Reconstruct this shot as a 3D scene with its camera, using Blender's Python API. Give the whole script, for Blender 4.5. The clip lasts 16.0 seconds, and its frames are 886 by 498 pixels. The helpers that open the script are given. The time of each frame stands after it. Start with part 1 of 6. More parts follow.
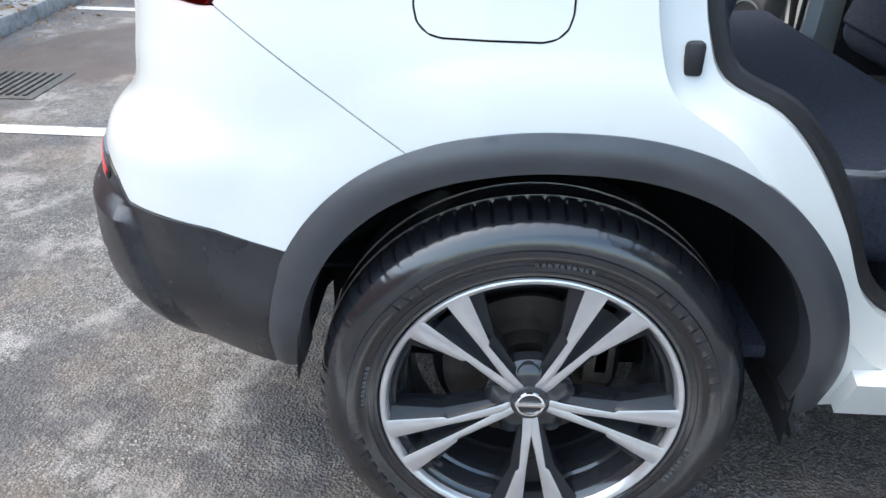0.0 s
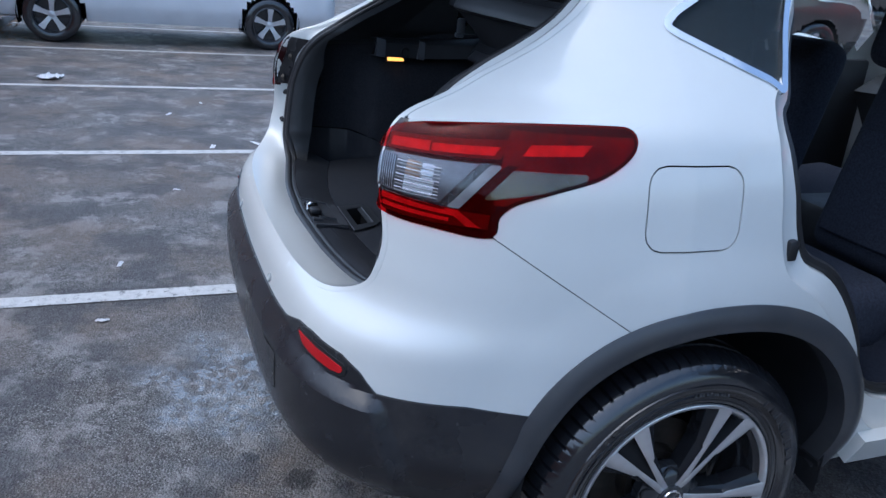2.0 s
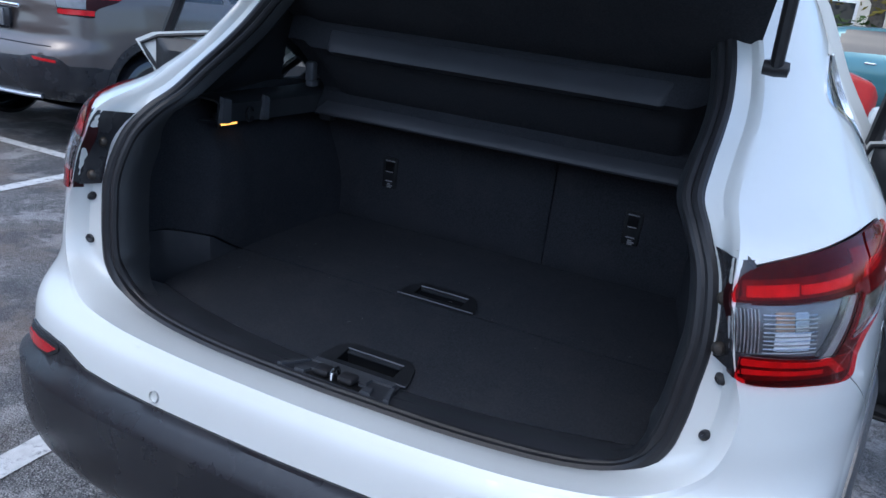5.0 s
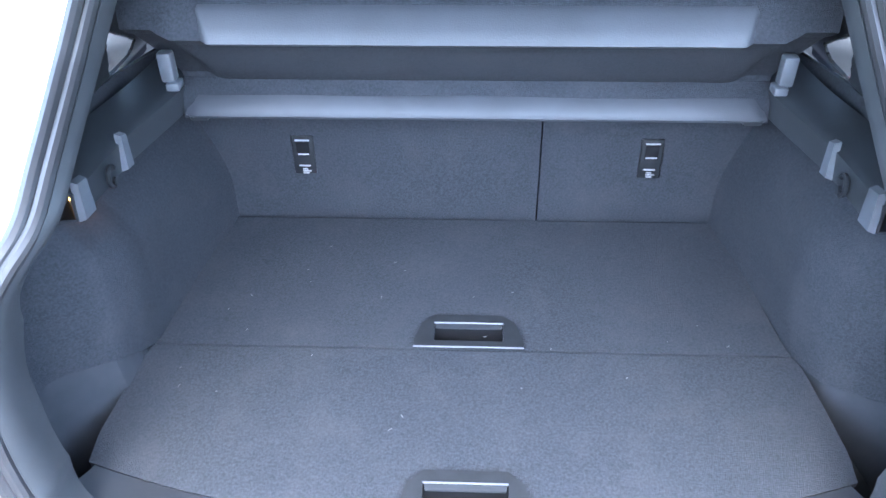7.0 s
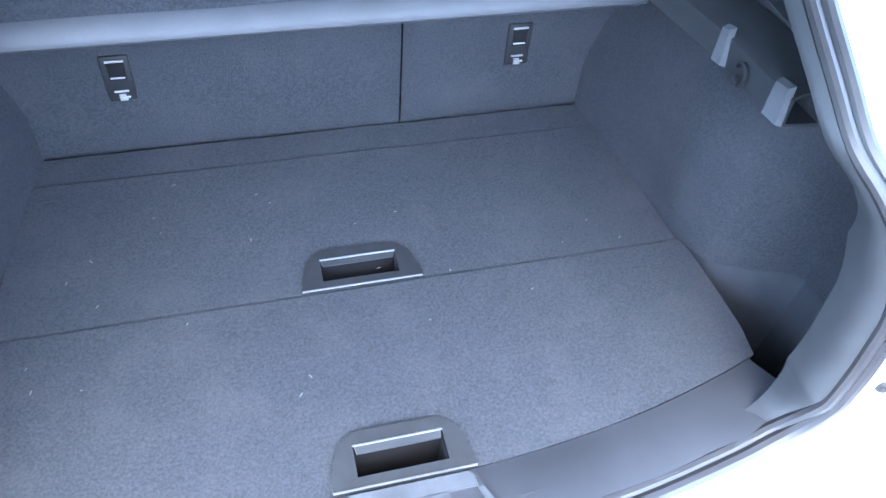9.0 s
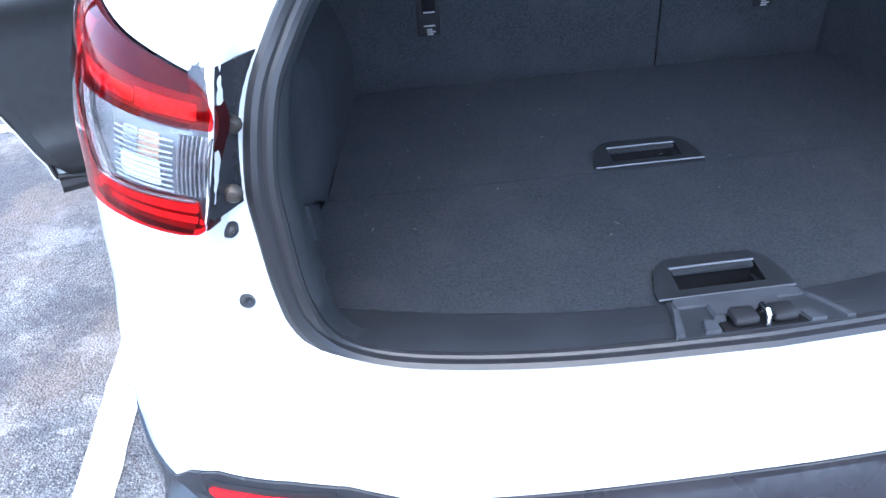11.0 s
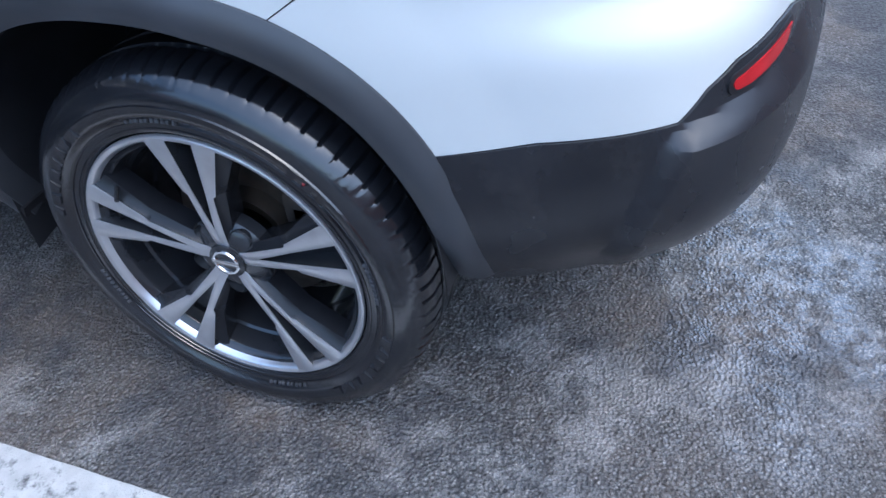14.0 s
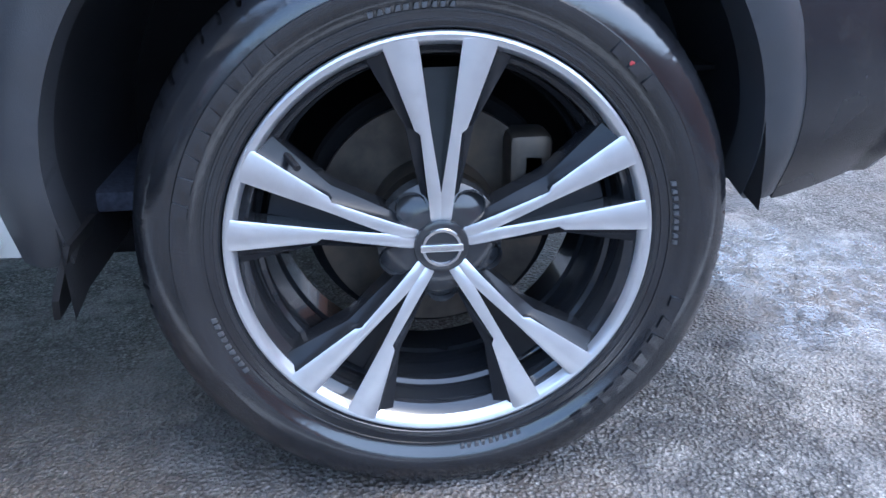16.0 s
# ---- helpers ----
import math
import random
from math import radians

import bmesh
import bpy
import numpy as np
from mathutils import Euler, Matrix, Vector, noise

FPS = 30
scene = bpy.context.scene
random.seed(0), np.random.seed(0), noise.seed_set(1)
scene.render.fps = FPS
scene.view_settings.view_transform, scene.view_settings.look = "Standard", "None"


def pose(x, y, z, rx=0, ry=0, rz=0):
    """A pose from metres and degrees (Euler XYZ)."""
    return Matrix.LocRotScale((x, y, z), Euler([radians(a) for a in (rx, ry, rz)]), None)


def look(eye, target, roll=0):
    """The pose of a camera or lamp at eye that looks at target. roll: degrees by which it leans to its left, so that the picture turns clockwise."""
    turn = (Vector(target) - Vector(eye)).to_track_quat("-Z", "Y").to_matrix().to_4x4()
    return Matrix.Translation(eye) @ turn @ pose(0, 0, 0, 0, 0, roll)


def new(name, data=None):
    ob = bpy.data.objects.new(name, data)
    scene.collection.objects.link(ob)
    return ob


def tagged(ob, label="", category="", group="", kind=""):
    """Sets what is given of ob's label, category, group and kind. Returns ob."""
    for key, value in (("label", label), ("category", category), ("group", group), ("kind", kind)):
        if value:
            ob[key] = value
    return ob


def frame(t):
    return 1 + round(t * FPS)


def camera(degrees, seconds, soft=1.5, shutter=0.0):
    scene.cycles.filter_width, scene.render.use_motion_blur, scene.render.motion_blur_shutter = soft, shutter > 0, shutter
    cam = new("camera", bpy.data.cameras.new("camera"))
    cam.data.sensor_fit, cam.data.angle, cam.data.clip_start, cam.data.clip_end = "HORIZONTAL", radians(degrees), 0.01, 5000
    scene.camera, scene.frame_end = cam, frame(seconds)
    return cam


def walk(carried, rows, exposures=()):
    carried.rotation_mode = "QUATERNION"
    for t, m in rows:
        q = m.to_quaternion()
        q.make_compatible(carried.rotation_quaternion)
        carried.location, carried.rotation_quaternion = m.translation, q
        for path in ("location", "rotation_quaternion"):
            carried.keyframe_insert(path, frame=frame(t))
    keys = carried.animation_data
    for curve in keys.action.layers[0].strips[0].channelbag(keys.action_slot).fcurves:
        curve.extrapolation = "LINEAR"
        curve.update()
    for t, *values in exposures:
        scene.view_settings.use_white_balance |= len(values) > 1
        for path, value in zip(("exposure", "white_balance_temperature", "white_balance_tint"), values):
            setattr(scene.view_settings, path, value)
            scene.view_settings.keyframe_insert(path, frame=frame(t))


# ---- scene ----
cam = camera(59.41, 16.0, soft=1.5)
PATH = [
    (0.0, pose(1.8570, -0.1243, 1.1593, 61.384, -1.452, 92.216)),
    (0.5, pose(2.0119, -0.3337, 1.3279, 63.489, -3.543, 88.004)),
    (1.0, pose(2.0769, -0.5250, 1.3620, 66.602, -3.491, 83.580)),
    (1.5, pose(2.0303, -0.7559, 1.4113, 68.070, -4.300, 78.064)),
    (2.0, pose(1.9686, -1.0214, 1.3983, 69.299, -4.625, 70.143)),
    (2.5, pose(1.8899, -1.2794, 1.4019, 69.264, -4.722, 63.033)),
    (3.0, pose(1.6675, -1.4645, 1.3944, 69.445, -4.759, 57.229)),
    (3.5, pose(1.4300, -1.6140, 1.3886, 70.330, -5.956, 46.874)),
    (4.0, pose(1.1859, -1.7307, 1.3952, 70.499, -6.252, 38.172)),
    (4.2, pose(1.0750, -1.7390, 1.3836, 70.643, -6.465, 36.041)),
    (4.5, pose(0.8864, -1.7412, 1.4205, 70.740, -6.405, 32.572)),
    (4.7, pose(0.7858, -1.7366, 1.4270, 71.349, -6.711, 29.690)),
    (6.8, pose(0.0717, -1.2544, 1.6486, 56.446, 0.744, 5.321)),
    (7.0, pose(0.0070, -1.1926, 1.6859, 53.262, 0.621, 2.392)),
    (7.5, pose(-0.1511, -1.0427, 1.7577, 46.239, -1.092, -6.386)),
    (8.0, pose(-0.1868, -0.9713, 1.7616, 43.680, -2.758, -10.009)),
    (8.5, pose(-0.1697, -0.9597, 1.7322, 42.397, -4.412, -12.185)),
    (9.0, pose(-0.1415, -0.9837, 1.6995, 41.889, -4.197, -14.597)),
    (9.5, pose(-0.1847, -1.0716, 1.5938, 44.749, -2.690, -13.903)),
    (10.0, pose(-0.2327, -1.1882, 1.5197, 47.045, 0.584, -7.418)),
    (10.2, pose(-0.2687, -1.2889, 1.4699, 49.502, 1.107, -5.006)),
    (12.3, pose(-0.9833, -1.3545, 1.3155, 58.220, 5.801, -28.714)),
    (12.5, pose(-1.0719, -1.3045, 1.2819, 56.965, 4.680, -34.816)),
    (13.0, pose(-1.3374, -1.1881, 1.2321, 53.967, 3.922, -50.603)),
    (13.5, pose(-1.5043, -0.9806, 1.1670, 50.397, 5.048, -61.101)),
    (14.0, pose(-1.5763, -0.6982, 1.1385, 48.518, 4.589, -69.894)),
    (14.5, pose(-1.6280, -0.3978, 1.0876, 49.367, 3.174, -80.810)),
    (15.0, pose(-1.6117, -0.1665, 0.9802, 55.482, 3.218, -86.520)),
    (15.5, pose(-1.5832, -0.0460, 0.8771, 59.695, 2.520, -88.246)),
    (16.0, pose(-1.6767, 0.0861, 0.6942, 66.216, 0.596, -96.375)),
]

EXPO = [(0.0, 2.25, 6600, 2), (0.4, 1.72, 6100, 4), (1.0, 1.10, 5600, 5), (2.0, 0.95, 5500, 6), (4.7, 0.80, 5450, 6), (6.5, 4.55, 5470, 5), (8.5, 4.98, 5420, 5), (9.6, 4.58, 5350, 5), (10.3, 4.48, 5400, 5),
        (12.0, 0.85, 5150, 6), (13.0, 1.15, 5200, 6), (13.5, 1.08, 5250, 6), (14.0, 1.48, 5350, 6), (14.5, 1.83, 5450, 6), (15.0, 2.11, 5500, 6), (16.0, 2.28, 5450, 6)]
walk(cam, PATH, EXPO)

# ---- light: cool overcast daylight ----
world = bpy.data.worlds.new("sky")
scene.world = world
world.use_nodes = True
wn = world.node_tree
sky = wn.nodes.new("ShaderNodeTexSky")
sky.sky_type, sky.sun_disc = "NISHITA", False
sky.sun_elevation, sky.sun_rotation = radians(64), radians(189)
sky.air_density, sky.dust_density, sky.ozone_density = 1.0, 3.0, 1.0
bg = wn.nodes["Background"]
wn.links.new(sky.outputs[0], bg.inputs[0])
bg.inputs[1].default_value = 0.15
sun = new("sun", bpy.data.lights.new("sun", "SUN"))
sun.data.energy, sun.data.angle, sun.data.color = 0.45, radians(140), (1.0, 0.97, 0.93)
sun.matrix_world = look((-.3, -1.9, 4.0), (0, 0, 0))


# ---- materials ----
def mat(name, color, rough=0.5, metal=0.0, vary=0.0, scale=20.0, bump=0.0, bump_scale=200.0, coat=0.0, dirt=None, dirt_amount=0.0,
        dirt_scale=4.0, trans=0.0, ior=1.45, spec=0.5, rough_vary=0.0):
    m = bpy.data.materials.new(name)
    m.use_nodes = True
    t = m.node_tree
    b = t.nodes["Principled BSDF"]
    b.inputs["Base Color"].default_value = (*color, 1)
    b.inputs["Roughness"].default_value = rough
    b.inputs["Metallic"].default_value = metal
    b.inputs["Coat Weight"].default_value = coat
    b.inputs["Coat Roughness"].default_value = 0.04
    b.inputs["Transmission Weight"].default_value = trans
    b.inputs["IOR"].default_value = ior
    b.inputs["Specular IOR Level"].default_value = spec
    co = t.nodes.new("ShaderNodeTexCoord")
    src = None
    if vary:
        n = t.nodes.new("ShaderNodeTexNoise")
        n.inputs["Scale"].default_value, n.inputs["Detail"].default_value = scale, 8
        t.links.new(co.outputs["Object"], n.inputs["Vector"])
        r = t.nodes.new("ShaderNodeValToRGB")
        r.color_ramp.elements[0].position, r.color_ramp.elements[1].position = 0.3, 0.7
        r.color_ramp.elements[0].color = (*[c * (1 - vary) for c in color], 1)
        r.color_ramp.elements[1].color = (*[min(1, c * (1 + vary)) for c in color], 1)
        t.links.new(n.outputs["Fac"], r.inputs["Fac"])
        src = r.outputs["Color"]
        if rough_vary:
            mr = t.nodes.new("ShaderNodeMapRange")
            mr.inputs["To Min"].default_value, mr.inputs["To Max"].default_value = rough - rough_vary, rough + rough_vary
            t.links.new(n.outputs["Fac"], mr.inputs["Value"])
            t.links.new(mr.outputs[0], b.inputs["Roughness"])
    if dirt:
        n2 = t.nodes.new("ShaderNodeTexNoise")
        n2.inputs["Scale"].default_value, n2.inputs["Detail"].default_value = dirt_scale, 10
        n2.inputs["Roughness"].default_value = 0.65
        t.links.new(co.outputs["Object"], n2.inputs["Vector"])
        r2 = t.nodes.new("ShaderNodeMapRange")
        r2.inputs["From Min"].default_value, r2.inputs["From Max"].default_value = 0.48, 0.75
        r2.inputs["To Max"].default_value = dirt_amount
        t.links.new(n2.outputs["Fac"], r2.inputs["Value"])
        mx = t.nodes.new("ShaderNodeMix")
        mx.data_type = "RGBA"
        t.links.new(r2.outputs[0], mx.inputs["Factor"])
        if src:
            t.links.new(src, mx.inputs["A"])
        else:
            mx.inputs["A"].default_value = (*color, 1)
        mx.inputs["B"].default_value = (*dirt, 1)
        src = mx.outputs["Result"]
    if src:
        t.links.new(src, b.inputs["Base Color"])
    if bump:
        n3 = t.nodes.new("ShaderNodeTexNoise")
        n3.inputs["Scale"].default_value, n3.inputs["Detail"].default_value = bump_scale, 4
        t.links.new(co.outputs["Object"], n3.inputs["Vector"])
        bp = t.nodes.new("ShaderNodeBump")
        bp.inputs["Strength"].default_value, bp.inputs["Distance"].default_value = bump, 0.004
        t.links.new(n3.outputs["Fac"], bp.inputs["Height"])
        t.links.new(bp.outputs[0], b.inputs["Normal"])
    return m


WHITE = mat("white_paint", (0.62, 0.64, 0.625), 0.34, coat=0.9, vary=0.03, scale=3, dirt=(0.5, 0.46, 0.4), dirt_amount=0.08, dirt_scale=9)
BLACK = mat("black_plastic", (0.017, 0.018, 0.022), 0.27, spec=.6, ior=1.5, vary=0.25, scale=6, bump=0.10, bump_scale=700, dirt=(0.055, 0.052, 0.05),
            dirt_amount=0.35, dirt_scale=9, rough_vary=0.10)
# the black plastic again, sky reflection on the arches put into a greyer base
ARCHPLASTIC = mat("sky_lightened_arch_plastic", (0.044, 0.047, 0.054), 0.32, spec=.7, vary=0.2, scale=7, bump=0.10, bump_scale=700, dirt=(0.06, 0.058, 0.055), dirt_amount=0.35, dirt_scale=9, rough_vary=0.08)
TRIM = mat("grained_trim", (0.021, 0.023, 0.026), 0.45, vary=0.12, scale=30, bump=0.12, bump_scale=700)
LINER = mat("worn_arch_liner", (0.020, 0.021, 0.024), 0.42, spec=.5, vary=0.3, scale=10, bump=.1, bump_scale=300)
# near black: shade of recesses and hidden parts is put into the colour
DARK = mat("shade_dark", (0.006, 0.006, 0.007), 0.9, spec=.2, vary=0.3, scale=10)
RUBBER = mat("seal_rubber", (0.016, 0.016, 0.018), 0.45, vary=0.2, scale=20)
TYRE = mat("tyre_rubber", (0.012, 0.013, 0.016), 0.17, spec=.9, ior=1.55, vary=0.25, scale=25, bump=0.06, bump_scale=120, dirt=(0.032, 0.032, 0.035), dirt_amount=0.35,
           dirt_scale=14, rough_vary=0.06)
ALLOY = mat("machined_alloy", (0.70, 0.71, 0.74), 0.30, metal=0.85, vary=0.08, scale=40, dirt=(0.3, 0.28, 0.26), dirt_amount=0.15, dirt_scale=20)
GLOSS = mat("gloss_black_alloy", (0.028, 0.030, 0.034), 0.17, coat=0.6, vary=0.2, scale=12, dirt=(0.1, 0.095, 0.09), dirt_amount=0.2, dirt_scale=15)
STEEL = mat("cast_steel", (0.075, 0.066, 0.058), 0.5, metal=0.7, vary=0.4, scale=20, dirt=(0.13, 0.09, 0.05), dirt_amount=0.5, dirt_scale=10)
CHROME = mat("chrome", (0.82, 0.83, 0.85), 0.12, metal=1.0, vary=0.05, scale=30)
SATIN = mat("satin_silver", (0.5, 0.52, 0.55), 0.35, metal=0.8, vary=0.1, scale=20)
CARPET = mat("boot_carpet", (0.024, 0.026, 0.031), 0.95, vary=0.32, scale=260, bump=0.55, bump_scale=560, dirt=(0.043, 0.043, 0.047),
             dirt_amount=0.40, dirt_scale=10, spec=0.2)
CLOTH = mat("seat_cloth", (0.034, 0.039, 0.056), 0.9, vary=0.3, scale=150, bump=0.4, bump_scale=600, spec=0.2)
DARKRED = mat("dark_red_lens", (0.020, 0.002, 0.003), 0.45, spec=.2, coat=0.0, vary=0.2, scale=6)
BRIGHTRED = mat("bright_red_lens", (0.42, 0.007, 0.012), 0.16, coat=0.15, vary=0.15, scale=20)
CLEAR = mat("clear_lens", (0.97, 0.975, 0.98), 0.015, trans=1.0, ior=1.10)
REDGLASS = mat("red_glass", (0.80, 0.012, 0.02), 0.02, trans=1.0, ior=1.22)
LAMPCORE = mat("lamp_light_guide", (0.66, 0.50, 0.50), 0.25, metal=.3, vary=.25, scale=45)
LAMPMID = mat("lamp_backing", (0.10, 0.055, 0.055), 0.3, metal=.2, vary=.4, scale=30)
WHITELENS = mat("pale_lens", (.46, .48, .52), .18, coat=.8, vary=.1, scale=90)
ORANGELENS = mat("pale_orange_lens", (.20, .13, .09), .2, coat=.6, vary=.3, scale=70)
SMOKELENS = mat("smoked_black_lens", (.02, .021, .024), .1, coat=.8, vary=.3, scale=20)
REFLECTOR = mat("lamp_reflector", (0.13, 0.135, 0.15), 0.22, metal=0.6, vary=0.1, scale=60)
BOWL = mat("ribbed_bowl", (0.33, 0.34, 0.37), 0.16, metal=0.85, vary=0.15, scale=50)
FLANK = mat("dark_grey_alloy", (0.016, 0.017, 0.020), 0.26, spec=.35, coat=.12, vary=0.15, scale=30)
GLASS = mat("tinted_glass", (0.02, 0.025, 0.03), 0.03, trans=0.0, spec=0.6, vary=0.1, scale=3)
PANE = mat("clear_glass", (0.85, 0.9, 0.9), 0.02, trans=0.97, ior=1.08)
TINT = mat("smoked_glass", (0.22, 0.27, 0.30), 0.02, trans=0.9, ior=1.12, spec=0.8)
OLIVE = mat("smoked_amber_lens", (0.050, 0.044, 0.028), 0.08, coat=1.0, vary=0.3, scale=14)
GREYLENS = mat("frosted_grey_lens", (0.14, 0.145, 0.155), 0.2, coat=.6, vary=0.15, scale=30)
AMBER = bpy.data.materials.new("boot_bulb")
AMBER.use_nodes = True
AMBER.node_tree.nodes["Principled BSDF"].inputs["Base Color"].default_value = (0.9, 0.5, 0.15, 1)
AMBER.node_tree.nodes["Principled BSDF"].inputs["Emission Color"].default_value = (1.0, 0.42, 0.08, 1)
AMBER.node_tree.nodes["Principled BSDF"].inputs["Emission Strength"].default_value = 1.1
MARKGREY = mat("grey_marks", (.075, .077, .082), .6, vary=.3, scale=60)
DOTRED = mat("red_dot", (.42, .05, .05), .5, vary=.2, scale=80)
BARREL = mat("dark_grey_barrel", (.030, .032, .037), .16, metal=.3, coat=.7, vary=.15, scale=9, dirt=(.05, .048, .045), dirt_amount=.5, dirt_scale=11)
PILLARGREY = mat("pale_grey_lining", (.20, .20, .21), .7, vary=.08, scale=40, bump=.1, bump_scale=500)
HANDLE = mat("handle_plastic", (0.010, 0.011, 0.013), 0.6, spec=.3, vary=0.2, scale=40)
WHITEMARK = mat("white_print", (0.22, 0.22, 0.225), 0.6, vary=0.05, scale=60)


# ---- mesh helpers ----
def link(name, verts, faces, material, parent=None, label="", smooth=True, crease=35):
    me = bpy.data.meshes.new(name)
    me.from_pydata([tuple(map(float, v)) for v in verts], [], faces)
    me.materials.append(material)
    if smooth:
        me.polygons.foreach_set("use_smooth", [True] * len(me.polygons))
        me.set_sharp_from_angle(angle=radians(crease))
    me.update()
    ob = new(name, me)
    ob.parent = parent
    if label:
        tagged(ob, label)
    return ob


def part(name, bm, material, parent=None, label="", smooth=True):
    bmesh.ops.recalc_face_normals(bm, faces=bm.faces)
    me = bpy.data.meshes.new(name)
    bm.to_mesh(me)
    bm.free()
    me.materials.append(material)
    if smooth:
        me.polygons.foreach_set("use_smooth", [True] * len(me.polygons))
        me.set_sharp_from_angle(angle=radians(35))
    ob = new(name, me)
    ob.parent = parent
    if label:
        tagged(ob, label)
    return ob


def empty(name, label, category, m=None, group="", kind=""):
    ob = new(name)
    ob.empty_display_size = 0.1
    if m is not None:
        ob.matrix_world = m
    return tagged(ob, label, category, group, kind)


def box(bm, c, s, bevel=0.004, m=None, seg=2):
    """A rounded box of size s about c."""
    r = bmesh.ops.create_cube(bm, size=1.0)
    vs = r["verts"]
    for v in vs:
        v.co = Vector((v.co.x * s[0], v.co.y * s[1], v.co.z * s[2]))
    if bevel:
        es = list({e for v in vs for e in v.link_edges})
        q = bmesh.ops.bevel(bm, geom=es, offset=bevel, segments=seg, affect="EDGES", profile=0.5)
        vs = list({v for f in q["faces"] for v in f.verts} | {v for v in vs if v.is_valid})
    for v in vs:
        v.co = (m @ v.co if m else v.co) + Vector(c)
    return vs


def boxpart(name, c, s, material, parent, bevel=0.004, m=None, label=""):
    bm = bmesh.new()
    box(bm, c, s, bevel, m)
    return part(name, bm, material, parent, label)


def prism(outline, depth, to3, inset=0.0):
    """A plate: outline points (2D) raised by depth, mapped by to3(a, b, h). Returns verts, faces."""
    n = len(outline)
    c = np.mean(outline, axis=0)
    top = [(p[0] + (c[0] - p[0]) * inset, p[1] + (c[1] - p[1]) * inset) for p in outline]
    vs = [to3(p[0], p[1], 0) for p in outline] + [to3(p[0], p[1], depth) for p in top]
    fs = [tuple(range(n, 2 * n)), tuple(range(n - 1, -1, -1))] + [(i, (i + 1) % n, n + (i + 1) % n, n + i) for i in range(n)]
    return vs, fs


def tube(points, radius, closed=False, seg=8, flat=1.0):
    """A tube along points. Returns verts, faces."""
    P = np.array(points, float)
    n = len(P)
    T = np.gradient(P, axis=0) if not closed else np.roll(P, -1, 0) - np.roll(P, 1, 0)
    T /= np.linalg.norm(T, axis=1, keepdims=True) + 1e-9
    up = np.array([0.0, 0.0, 1.0])
    vs, fs = [], []
    A = np.cross(T[0], up if abs(T[0][2]) < 0.9 else np.array([0, 1.0, 0]))
    for i in range(n):
        A = A - T[i] * (A @ T[i])
        A /= np.linalg.norm(A) + 1e-9
        B = np.cross(T[i], A)
        r = radius[i] if hasattr(radius, "__len__") else radius
        for k in range(seg):
            a = 2 * math.pi * k / seg
            vs.append(P[i] + A * math.cos(a) * r + B * math.sin(a) * r * flat)
    m = n if closed else n - 1
    for i in range(m):
        j = (i + 1) % n
        for k in range(seg):
            l = (k + 1) % seg
            fs.append((i * seg + k, i * seg + l, j * seg + l, j * seg + k))
    if not closed:
        fs += [tuple(range(seg - 1, -1, -1)), tuple((n - 1) * seg + k for k in range(seg))]
    return vs, fs


def revolve(profile, seg, axis_to3):
    """profile: (along the axis, radius) points. Returns verts, faces."""
    n = len(profile)
    vs = [axis_to3(a, r * math.cos(2 * math.pi * k / seg), r * math.sin(2 * math.pi * k / seg)) for k in range(seg) for a, r in profile]
    fs = [(k * n + i, k * n + i + 1, (k + 1) % seg * n + i + 1, (k + 1) % seg * n + i) for k in range(seg) for i in range(n - 1)]
    return vs, fs


def sheet(fn, us, vs_, thick=None):
    """A grid surface fn(u, v) -> point, optionally with thickness (vector)."""
    P = [fn(u, v) for u in us for v in vs_]
    n = len(vs_)
    F = [(i * n + j, i * n + j + 1, (i + 1) * n + j + 1, (i + 1) * n + j) for i in range(len(us) - 1) for j in range(n - 1)]
    if thick is not None:
        return thicken(np.array(P, float), F, thick=thick)
    return P, F


def thicken(V, F, N=None, thick=0.003):
    V = np.asarray(V, float)
    F = [tuple(f) for f in F]
    if N is None:
        N = np.zeros_like(V)
        for f in F:
            p = V[list(f)]
            c = np.cross(p[1] - p[0], p[-1] - p[0])
            for i in f:
                N[i] += c
        N /= np.linalg.norm(N, axis=1, keepdims=True) + 1e-12
    seen = {}
    for f in F:
        for a, b in zip(f, f[1:] + f[:1]):
            k = (min(a, b), max(a, b))
            seen[k] = None if k in seen else (a, b)
    n = len(V)
    V2 = np.concatenate([V, V - N * thick])
    F2 = F + [tuple(i + n for i in reversed(f)) for f in F] + [(e[1], e[0], e[0] + n, e[1] + n) for e in seen.values() if e]
    used = sorted({i for f in F2 for i in f})
    idx = {o: k for k, o in enumerate(used)}
    return V2[used], [tuple(idx[i] for i in f) for f in F2]


def poly_dist(pts):
    """Signed distance to a closed polygon, positive outside, as a function of two arrays."""
    P = np.array(pts, float)
    Q = np.roll(P, -1, 0)

    def fn(a, b):
        a, b = np.asarray(a, float), np.asarray(b, float)
        best = np.full(a.shape, 1e9)
        inside = np.zeros(a.shape, bool)
        for (x0, y0), (x1, y1) in zip(P, Q):
            ex, ey = x1 - x0, y1 - y0
            t = np.clip(((a - x0) * ex + (b - y0) * ey) / (ex * ex + ey * ey + 1e-12), 0, 1)
            best = np.minimum(best, np.hypot(a - x0 - t * ex, b - y0 - t * ey))
            if y0 != y1:
                inside ^= ((y0 > b) != (y1 > b)) & (a < (x1 - x0) * (b - y0) / (y1 - y0) + x0)
        return np.where(inside, -best, best)
    return fn


